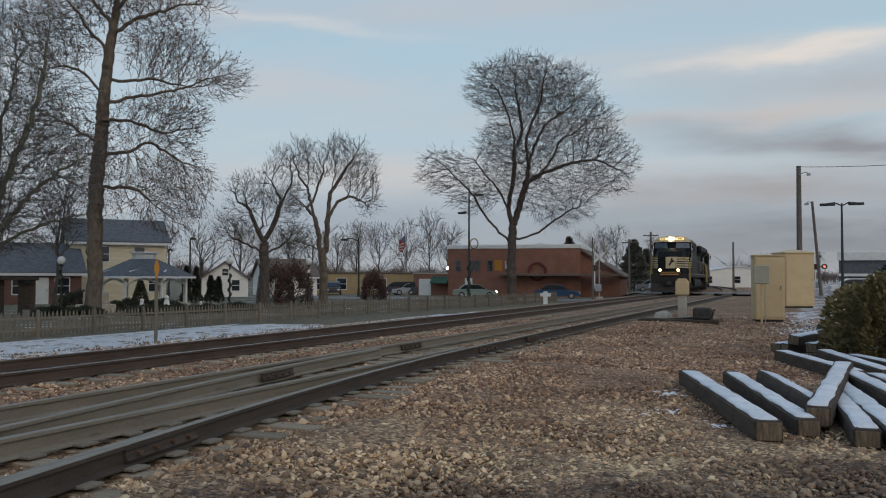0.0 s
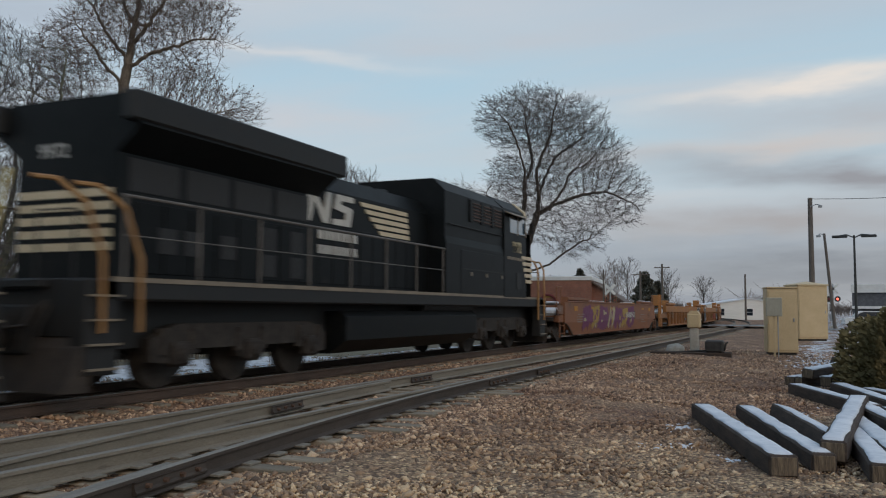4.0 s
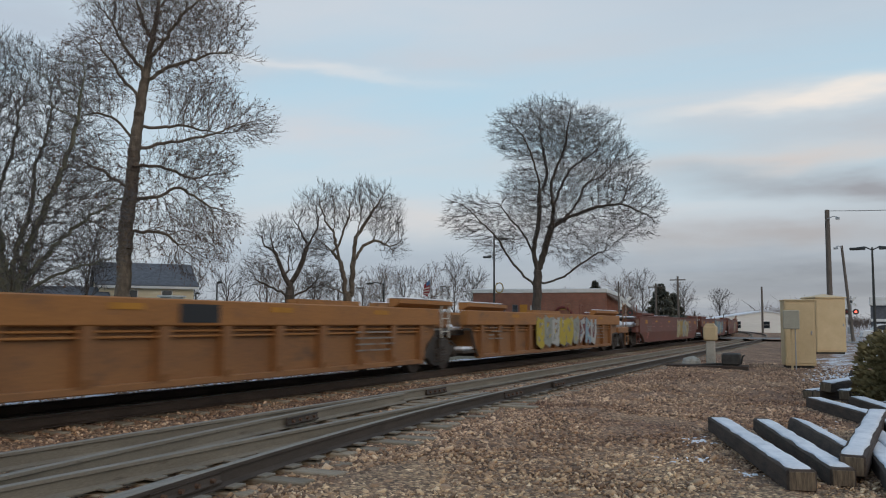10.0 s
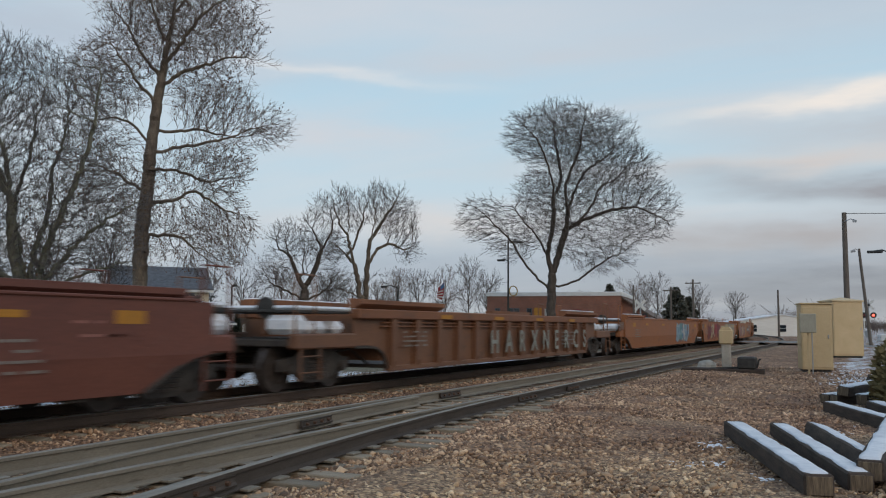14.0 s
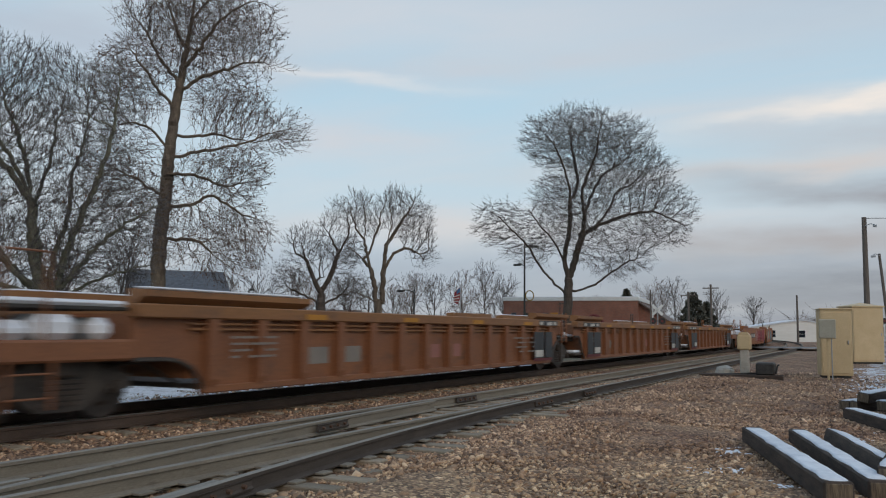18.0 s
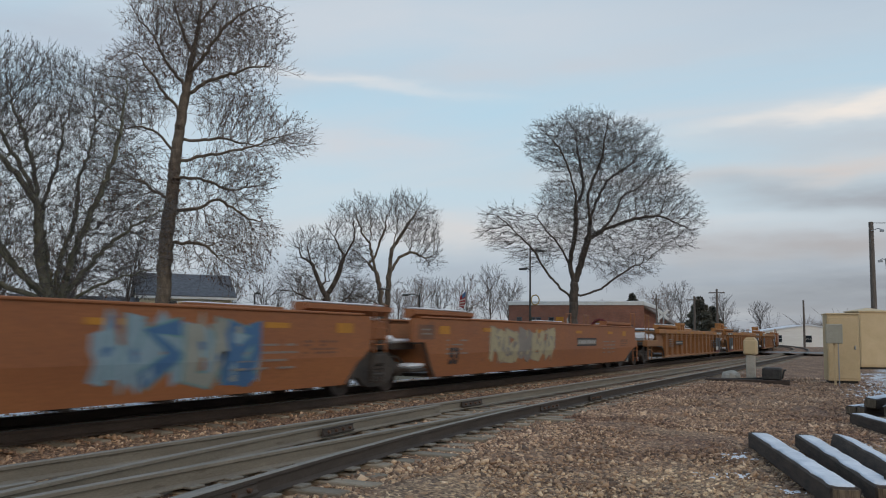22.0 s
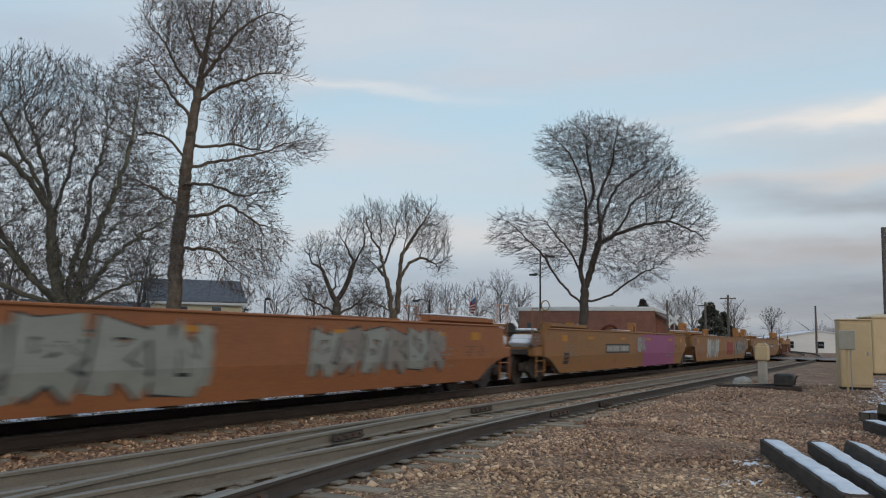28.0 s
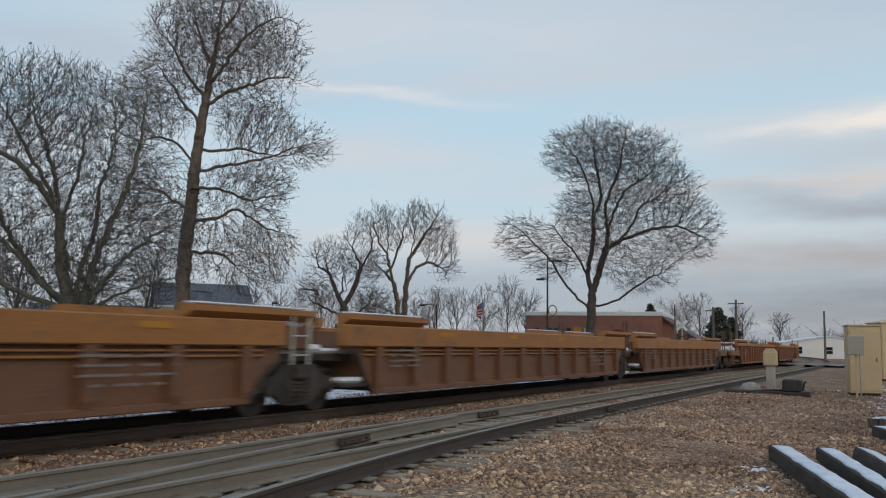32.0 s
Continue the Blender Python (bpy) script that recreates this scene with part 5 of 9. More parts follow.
        return part(name, Mesh().add(v, [(0, 1, 5, 4), (1, 2, 6, 5), (2, 3, 7, 6), (0, 4, 10, 8), (3, 9, 11, 7), (4, 5, 6, 7, 11, 10), (0, 8, 9, 3, 2, 1), (8, 10, 11, 9)]), material, eng, label)

    swept(1.66, 4.34, 0.0, 1.0, bk, "cab_front")
    swept(4.34, 4.47, 0.13, 0.985, CREAM_BAND, "cab_brow", "cream brow over the windshield")
    swept(4.47, 4.79, 0.12, 0.74, CREAM_BAND, "brow_top", "cream upper brow around the headlights")
    lean = math.degrees(math.atan2(0.62, 1.26))
    for sx in (-1, 1):
        face = pose(sx * 0.87, Y(0.35), 0, 0, 0, sx * lean)
        part("windshield", Mesh().prism([(-0.62, 3.82), (0.60, 3.82), (0.56, 4.27), (-0.58, 4.27)], -0.045, 0.02, "y"), CAB_GLASS, eng, "windshield pane", at=face)
        part("wiper", Mesh().tube([(0.05, -0.06, 4.29), (0.28, -0.06, 3.95)], 0.012, 5), dk, eng, at=face)
    if lights:
        for k in (-0.13, 0.13):
            part("headlight", Mesh().cyl((k, Y(-0.20), 4.60), (k, Y(-0.05), 4.60), 0.125, 0.125, 16), LAMP, eng, "lit headlight")
        for sx in (-1, 1):
            face = pose(sx * 0.66, Y(0.12), 4.59, 0, 0, sx * lean)
            b = part("number_board", Mesh().box(-0.32, 0.32, -0.08, 0.06, -0.10, 0.10, 0.01), BOARD, eng, "lit number board", at=face)
            me = lettering(number, 0.18, FLAT["black"], 1.0, 0.004)
            me.transform(Matrix.Rotation(radians(-90), 4, "Z"))
            part("number", me, None, b, at=pose(0, -0.086, 0))
        for k in (-0.72, 0.72):
            d = part("ditch_light", Mesh().cyl((k, Y(-1.98), 1.95), (k, Y(-1.78), 1.95), 0.12, 0.15, 14), dk, eng)
            part("lens", Mesh().cyl((k, Y(-2.02), 1.95), (k, Y(-1.97), 1.95), 0.118, 0.118, 14), DITCH, d, "lit ditch light")
            part("ditch_light_stand", Mesh().box(k - 0.05, k + 0.05, Y(-1.9), Y(-1.7), 1.60, 1.9), dk, eng)
    for sx in (-1, 1):
        for a, b in ((0.75, 1.45), (1.55, 2.25)):
            f = part("side_window", Mesh().box(min(sx * 1.515, sx * 1.535), max(sx * 1.515, sx * 1.535), Y(a), Y(b), 3.68, 4.22, 0.01), CAB_GLASS, eng, "cab side window")
            part("window_frame", Mesh().box(min(sx * 1.51, sx * 1.545), max(sx * 1.51, sx * 1.545), Y(a - 0.06), Y(a), 3.64, 4.27), SILL_WHITE, f)
        part("awning", Mesh().prism([(sx * 1.48, 4.34), (sx * 1.76, 4.21), (sx * 1.76, 4.19), (sx * 1.48, 4.30)], Y(0.7), Y(2.6), "y"), SILL_WHITE, eng)
        part("mirror", Mesh().box(min(sx * 1.6, sx * 1.72), max(sx * 1.6, sx * 1.72), Y(0.45), Y(0.49), 3.78, 4.13), dk, eng)
        nm = lettering(number, 0.46, FLAT["cream"], 0.95, 0.012)
        if sx < 0:
            nm.transform(Matrix.Rotation(math.pi, 4, "Z"))
        part("cab_number", nm, None, eng, "pale road number", pose(sx * 1.526, Y(1.55), 3.24))
        bars = Mesh()
        for k in range(7):
            bars.box(min(sx * 1.52, sx * 1.53), max(sx * 1.52, sx * 1.53), Y(0.85 + k * 0.24), Y(1.02 + k * 0.24), 2.84, 2.93)
        tagged(part("owner_name", bars, SILL_WHITE, eng), kind="stuff")
        part("battery_box", Mesh().box(min(sx * 1.3, sx * 1.51), max(sx * 1.3, sx * 1.51), Y(2.75), Y(6.2), 1.66, 2.9, 0.02), bk, eng)
    # tall blower housing behind the cab, then the long hood
    part("inverter_housing", Mesh().prism([(-1.50, 1.66), (1.50, 1.66), (1.50, 3.0), (1.46, 3.2), (1.46, 4.38), (1.12, 4.72), (-1.12, 4.72), (-1.46, 4.38), (-1.46, 3.2), (-1.50, 3.0)], Y(2.75), Y(7.2), "y"), bk, eng)
    for sx in (-1, 1):
        for k in range(3):
            y0 = 2.95 + 0.86 * k
            gr = part("air_grille", Mesh().box(min(sx * 1.455, sx * 1.475), max(sx * 1.455, sx * 1.475), Y(y0), Y(y0 + 0.62), 3.74, 4.32), RAD_GRILL, eng, "dark louvred air intake")
            for j in range(6):
                part("louvre_slat", Mesh().box(min(sx * 1.47, sx * 1.505), max(sx * 1.47, sx * 1.505), Y(y0 + 0.02), Y(y0 + 0.60), 3.77 + j * 0.093, 3.80 + j * 0.093), LOUVRE, gr)
            part("grille_post", Mesh().box(min(sx * 1.46, sx * 1.50), max(sx * 1.46, sx * 1.50), Y(y0 + 0.64), Y(y0 + 0.84), 3.70, 4.34, 0.01), bk, eng)
        part("vent_box", Mesh().box(min(sx * 1.52, sx * 1.54), max(sx * 1.52, sx * 1.54), Y(1.15), Y(1.62), 1.92, 2.45, 0.01), RAD_GRILL, eng)
        part("sand_box_seam", Mesh().box(min(sx * 1.51, sx * 1.522), max(sx * 1.51, sx * 1.522), Y(2.80), Y(6.15), 2.36, 2.39), dk, eng)
        for q in (2.9, 4.2, 5.4):
            part("latch", Mesh().box(min(sx * 1.51, sx * 1.53), max(sx * 1.51, sx * 1.53), Y(q), Y(q + 0.10), 2.20, 2.30, 0.006), SILL_WHITE, eng)
        part("grab_rail", Mesh().tube([(sx * 1.5, Y(2.9), 3.52), (sx * 1.5, Y(7.0), 3.52)], 0.018, 6), dk, eng)
    part("long_hood", Mesh().prism([(-0.98, 1.66), (0.98, 1.66), (0.98, 3.75), (0.72, 4.12), (-0.72, 4.12), (-0.98, 3.75)], Y(7.2), Y(12.6), "y"), bk, eng)
    part("radiator_hood", Mesh().prism([(-1.0, 1.66), (1.0, 1.66), (1.0, 3.55), (1.46, 3.92), (1.46, 4.30), (1.2, 4.42), (-1.2, 4.42), (-1.46, 4.30), (-1.46, 3.92), (-1.0, 3.55)], Y(12.6), Y(18.1), "y"), bk, eng)
    for sx in (-1, 1):
        part("radiator_wing", Mesh().box(min(sx * 1.25, sx * 1.50), max(sx * 1.25, sx * 1.50), Y(12.3), Y(18.3), 3.96, 4.40, 0.03), dk, eng)
        for k in range(4):
            rg = Mesh().prism([(Y(13.0 + k * 1.25), 3.0), (Y(14.1 + k * 1.25), 3.0), (Y(14.1 + k * 1.25), 3.5), (Y(13.0 + k * 1.25), 3.5)], min(sx * 1.0, sx * 1.015), max(sx * 1.0, sx * 1.015), "x")
            part("radiator_grille", rg, RAD_GRILL, eng)
        for k in range(9):
            part("hood_door", Mesh().box(min(sx * 0.98, sx * 1.0), max(sx * 0.98, sx * 1.0), Y(7.4 + k * 0.58), Y(7.94 + k * 0.58), 1.78, 3.0, 0.006), bk, eng)
        for k in range(8):
            part("hood_door", Mesh().box(min(sx * 1.0, sx * 1.02), max(sx * 1.0, sx * 1.02), Y(12.8 + k * 0.62), Y(13.36 + k * 0.62), 1.78, 2.85, 0.006), bk, eng)
        for y_, z_ in ((13.2, 2.35), (13.2, 1.85), (14.1, 2.35), (14.1, 1.85), (15.3, 2.1), (16.2, 2.1), (16.8, 2.1)):
            part("door_louvre", Mesh().box(min(sx * 1.02, sx * 1.03), max(sx * 1.02, sx * 1.03), Y(y_), Y(y_ + 0.42), z_, z_ + 0.4), RAD_GRILL, eng)
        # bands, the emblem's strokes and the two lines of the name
        bands = Mesh()
        for k in range(5):
            z = 2.98 + k * 0.145
            bands.prism([(Y(8.35 + 0.03 * k), z), (Y(9.9 + 0.22 * k), z), (Y(9.98 + 0.22 * k), z + 0.095), (Y(8.38 + 0.03 * k), z + 0.095)], min(sx * 0.98, sx * 1.004), max(sx * 0.98, sx * 1.004), "x")
        part("hood_band", bands, CREAM_BAND, eng, "cream bands on the hood")
        for k in (0, 1):
            o = ([(11.15, 3.04), (11.38, 3.04), (11.52, 3.46), (11.86, 3.04), (12.08, 3.04), (12.20, 3.70), (11.97, 3.70), (11.88, 3.30), (11.54, 3.70), (11.28, 3.70)], [(12.22, 3.04), (12.98, 3.04), (13.06, 3.44), (12.56, 3.50), (12.60, 3.58), (13.10, 3.58), (13.12, 3.70), (12.36, 3.70), (12.28, 3.38), (12.76, 3.32), (12.74, 3.18), (12.24, 3.16)])[k]
            part("emblem", Mesh().prism([(Y(a if sx > 0 else 24.27 - a), z) for a, z in o], min(sx * 0.98, sx * 1.006), max(sx * 0.98, sx * 1.006), "x"), WHITE_PAINT, eng)
        nm = Mesh()
        for row, n in ((2.70, 7), (2.40, 8)):
            for k in range(n):
                w = 1.65 / n
                nm.prism([(Y(11.0 + k * w), row), (Y(11.0 + k * w + w * 0.72), row), (Y(11.0 + k * w + w * 0.78), row + 0.18), (Y(11.0 + k * w + w * 0.06), row + 0.18)], min(sx * 0.98, sx * 1.008), max(sx * 0.98, sx * 1.008), "x")
        tagged(part("owner_name", nm, WHITE_PAINT, eng), kind="stuff")
        # walkway rails
        rl = Mesh().tube([(sx * 1.46, Y(6.4), 2.84), (sx * 1.46, Y(18.4), 2.84)], 0.024, 6).tube([(sx * 1.46, Y(7.2), 2.28), (sx * 1.46, Y(18.4), 2.28)], 0.010, 5)
        for k in range(8):
            rl.cyl((sx * 1.46, Y(7.3 + k * 1.58), 1.66), (sx * 1.46, Y(7.3 + k * 1.58), 2.84), 0.022, 0.022, 6)
        part("walkway_rail", rl, RAIL_GREY, eng, "worn grey walkway rail")
        # corner steps and grab rails at both ends
        for s0, d in ((-1.25, 1), (18.75, -1)):
            st = part("corner_steps", Mesh().box(min(sx * 1.2, sx * 1.5), max(sx * 1.2, sx * 1.5), Y(s0) - 0.3, Y(s0) + 0.3, 0.35, 1.64, 0.02), dk, eng)
            for k in range(4):
                part("step_tread", Mesh().box(min(sx * 1.35, sx * 1.56), max(sx * 1.35, sx * 1.56), Y(s0) - 0.28, Y(s0) + 0.28, 0.42 + 0.33 * k, 0.45 + 0.33 * k), SILL_WHITE, st)
            for k in (-0.34, 0.36):
                part("grab_rail", Mesh().tube([(sx * 1.55, Y(s0) + k + 0.3 * d, 0.92), (sx * 1.55, Y(s0) + k + 0.28 * d, 1.95), (sx * 1.46, Y(s0) + k + 0.05 * d, 2.66), (sx * 1.22, Y(s0) + k - 0.22 * d, 2.96), (sx * 0.98, Y(s0) + k - 0.42 * d, 2.98)], 0.036, 6), STEP_YELLOW if lights else STEP_ORANGE, st, "yellow grab rail")
    part("exhaust_stack", Mesh().box(-0.32, 0.32, Y(11.0), Y(12.1), 4.1, 4.38, 0.03), dk, eng)
    part("roof_fan", Mesh().cyl((0, Y(9.4), 4.1), (0, Y(9.4), 4.24), 0.45, 0.42, 16), dk, eng)
    part("horn", Mesh().cyl((0, Y(8.2), 4.12), (0, Y(8.2), 4.25), 0.05).cyl((-0.12, Y(8.0), 4.28), (-0.12, Y(8.5), 4.28), 0.08, 0.03, 8).cyl((0.12, Y(8.0), 4.28), (0.12, Y(8.5), 4.28), 0.08, 0.03, 8), dk, eng)
    part("antenna_box", Mesh().box(-0.5, 0.5, Y(0.6), Y(1.3), 4.78, 4.85, 0.02), dk, eng)
    part("fuel_tank", Mesh().prism([(-1.30, 1.22), (1.30, 1.22), (1.46, 1.1), (1.46, 0.62), (1.05, 0.34), (-1.05, 0.34), (-1.46, 0.62), (-1.46, 1.1)], Y(4.9), Y(12.2), "y"), bk, eng)
    for sx in (-1, 1):
        part("air_tank", Mesh().cyl((sx * 1.2, Y(4.9), 1.36), (sx * 1.2, Y(8.2), 1.36), 0.17, 0.17, 12), dk, eng)
    # rear face
    part("rear_number", (lambda me: (me.transform(Matrix.Rotation(radians(90), 4, "Z")), me)[1])(lettering(number, 0.30, FLAT["white"], 1.0, 0.006)), None, eng, "white road number", pose(0.25, Y(18.11), 3.62))
    rb = Mesh()
    for k in range(5):
        rb.box(-0.95, 0.95, Y(18.1), Y(18.115), 2.1 + k * 0.2, 2.22 + k * 0.2)
    part("rear_band", rb, CREAM_BAND, eng, "cream bands on the hood's end")
    # plows, couplers, hoses
    for s0, d in ((-1.75, -1), (18.95, 1)):
        yb = Y(s0)
        part("pilot_plow", Mesh().add([(-1.5, yb, 0.14), (1.5, yb, 0.14), (1.5, yb, 0.92), (-1.5, yb, 0.92), (-1.35, yb + d * 0.32, 0.14), (1.35, yb + d * 0.32, 0.14), (1.45, yb + d * 0.12, 0.72), (-1.45, yb + d * 0.12, 0.72)],
             [(4, 5, 6, 7), (7, 6, 2, 3), (0, 4, 7, 3), (5, 1, 2, 6), (0, 1, 5, 4), (0, 3, 2, 1)]), PILOT, eng, "dusty snow plow")
        part("draft_pocket", Mesh().box(-0.55, 0.55, min(yb + d * 0.02, yb + d * 0.2), max(yb + d * 0.02, yb + d * 0.2), 0.62, 1.30, 0.03), dk, eng)
        part("drawbar_hose", Mesh().tube([(-0.9, yb + d * 0.2, 1.36), (-0.7, yb + d * 0.34, 1.02), (-0.3, yb + d * 0.36, 0.98), (-0.1, yb + d * 0.3, 1.25)], 0.03, 6), LOCO_TRUCK, eng)
        part("drawbar_hose", Mesh().tube([(0.25, yb + d * 0.3, 1.28), (0.35, yb + d * 0.36, 0.92), (0.65, yb + d * 0.36, 0.92), (0.8, yb + d * 0.2, 1.3)], 0.03, 6), LOCO_TRUCK, eng)
        part("coupler", Mesh().box(-0.16, 0.16, min(yb, yb + d * 0.75), max(yb, yb + d * 0.75), 0.72, 1.02, 0.05), UNDER, eng)
        for k in range(7):
            x = -0.9 + 0.3 * k + (0.15 if k > 3 else 0)
            hs = Mesh().tube([(x, yb + d * 0.14, 1.3), (x + 0.03, yb + d * 0.3, 1.0), (x + 0.12, yb + d * 0.32, 0.7)], 0.025, 6)
            part("brake_hose", hs, LOCO_TRUCK, eng)
        part("anticlimber", Mesh().box(-0.75, 0.75, min(yb, yb + d * 0.2), max(yb, yb + d * 0.2), 1.52, 1.66, 0.03), dk if d > 0 else STEP_ORANGE, eng)
        part("end_beam", Mesh().box(-1.46, 1.46, min(yb, yb + d * 0.06), max(yb, yb + d * 0.06), 0.86, 1.66, 0.02), dk, eng)
        for x in (-0.5, 0.5):
            part("end_rail", Mesh().tube([(x, yb + d * 0.05, 1.66), (x, yb + d * 0.05, 2.6), (x * 2.4, yb + d * 0.05, 2.6), (x * 2.4, yb + d * 0.05, 1.66)], 0.02, 6), dk, eng)
    # trucks with three axles
    fl = [(-2.45, 0.45), (-2.45, 0.8), (-1.9, 1.02), (1.9, 1.02), (2.45, 0.8), (2.45, 0.45), (2.1, 0.42), (1.7, 0.62), (0.45, 0.62), (0.35, 0.45), (-0.35, 0.45), (-0.45, 0.62), (-1.7, 0.62), (-2.1, 0.42)]
    for c in (2.1, 15.05):
        t = part("truck", Mesh().box(-0.9, 0.9, Y(c) - 2.2, Y(c) + 2.2, 0.6, 1.1, 0.05), dk, eng)
        for sx in (-1, 1):
            part("side_frame", Mesh().prism([(Y(c) + u, z) for u, z in fl], sx * 1.12 - 0.08, sx * 1.12 + 0.08, "x"), LOCO_TRUCK, t)
            for k in (-1.85, 0, 1.85):
                ax = Mesh().box(min(sx * 1.1, sx * 1.32), max(sx * 1.1, sx * 1.32), Y(c) + k - 0.2, Y(c) + k + 0.2, 0.36, 0.74, 0.05)
                ax.cyl((sx * 1.28, Y(c) + k, 0.54), (sx * 1.38, Y(c) + k, 0.54), 0.13, 0.10, 10)
                for j in (-0.34, 0.34):
                    ax.cyl((sx * 1.16, Y(c) + k + j, 0.55), (sx * 1.16, Y(c) + k + j, 0.95), 0.10, 0.10, 8)
                part("axle_box", ax, LOCO_TRUCK, t)
        for k in (-1.85, 0, 1.85):
            w = Mesh()
            for sx in (-1, 1):
                w.cyl((sx * 0.68, Y(c) + k, 0.53), (sx * 0.81, Y(c) + k, 0.53), 0.53, 0.52, 24)
                w.cyl((sx * 0.66, Y(c) + k, 0.53), (sx * 0.685, Y(c) + k, 0.53), 0.555, 0.555, 24)
            w.cyl((-0.8, Y(c) + k, 0.53), (0.8, Y(c) + k, 0.53), 0.1, 0.1, 8)
            part("wheel_set", w, LOCO_TRUCK, t)
    return eng


LEAD = locomotive("black road locomotive with cream nose bands and lit headlights", "4103", True)
TRAIL = locomotive("black road locomotive running backwards, cream bands and orange steps", "9972", False)

# ---- trees ----
BARK = surf("grey_brown_bark", (0.05, 0.04, 0.034), (0.105, 0.085, 0.07), 5, (0.85, 0.97), 0.8, fine=24, axes=(1, 1, 0.25), dist=0.03)
PALE_BARK = surf("mottled_pale_bark", (0.085, 0.066, 0.05), (0.175, 0.14, 0.106), 3.5, (0.85, 0.97), 0.6, fine=18, axes=(1, 1, 0.4), dist=0.03)
MOSSY_BARK = surf("mossy_grey_bark", (0.10, 0.10, 0.07), (0.17, 0.16, 0.12), 4, (0.85, 0.97), 0.7, fine=22, axes=(1, 1, 0.3), dist=0.03)
TWIG = surf("frosty_brown_twigs", (0.072, 0.064, 0.062), (0.14, 0.125, 0.12), 2, (0.85, 0.95), 0.1)
TWIG_RED = surf("reddish_twigs", (0.105, 0.08, 0.07), (0.18, 0.142, 0.125), 2, (0.85, 0.95), 0.1)
DRY_LEAF = surf("withered_leaves", (0.10, 0.055, 0.035), (0.19, 0.11, 0.07), 6, (0.8, 0.95), 0.1)


def sticks(name, segs, material, sides, smooth_it=True):
    """One mesh of tapered sticks; segs: rows of x0 y0 z0 x1 y1 z1 r0 r1."""
    s = np.asarray(segs, dtype=np.float64).reshape(-1, 8)
    n = len(s)
    p, q = s[:, :3], s[:, 3:6]
    d = q - p
    d /= np.maximum(np.linalg.norm(d, axis=1, keepdims=True), 1e-9)
    ref = np.where(np.abs(d[:, 2:3]) > 0.9, np.array([[1.0, 0, 0]]), np.array([[0, 0, 1.0]]))
    u = np.cross(d, ref); u /= np.linalg.norm(u, axis=1, keepdims=True)
    w = np.cross(d, u)
    a = 2 * np.pi * np.arange(sides) / sides
    ring = u[:, None, :] * np.cos(a)[None, :, None] + w[:, None, :] * np.sin(a)[None, :, None]
    v = np.concatenate([p[:, None, :] + ring * s[:, 6, None, None], q[:, None, :] + ring * s[:, 7, None, None]], axis=1).reshape(-1, 3)
    i = np.arange(sides)
    quad = np.stack([i, (i + 1) % sides, sides + (i + 1) % sides, sides + i], 1)
    f = (quad[None] + (np.arange(n) * 2 * sides)[:, None, None]).reshape(-1, 4)[:, ::-1]
    me = bpy.data.meshes.new(name)
    me.vertices.add(len(v)); me.vertices.foreach_set("co", v.ravel())
    me.loops.add(f.size); me.loops.foreach_set("vertex_index", f.ravel().astype(np.int32))
    me.polygons.add(len(f)); me.polygons.foreach_set("loop_start", np.arange(0, f.size, 4, dtype=np.int32))
    me.update(calc_edges=True)
    me.polygons.foreach_set("use_smooth", np.ones(len(f), dtype=bool))
    me.materials.append(material)
    return me


def in_crown(p, bulbs, swell=1.0):
    for c, r in bulbs:
        if sum(((p[k] - c[k]) / (r[k] * swell)) ** 2 for k in range(3)) < 1:
            return True
    return False


def bough(rn, p, d, length, r, tip, lift, bend=0.10, steps_=5):
    """A curved limb: its points and radii."""
    pts, rad = [p], [r]
    for k in range(steps_):
        d = (d + Vector((rn.gauss(0, bend), rn.gauss(0, bend), rn.gauss(0, bend) + lift))).normalized()
        p = p + d * (length / steps_)
        pts.append(p)
        rad.append(r + (tip - r) * ((k + 1) / steps_) ** 0.85)
    return pts, rad


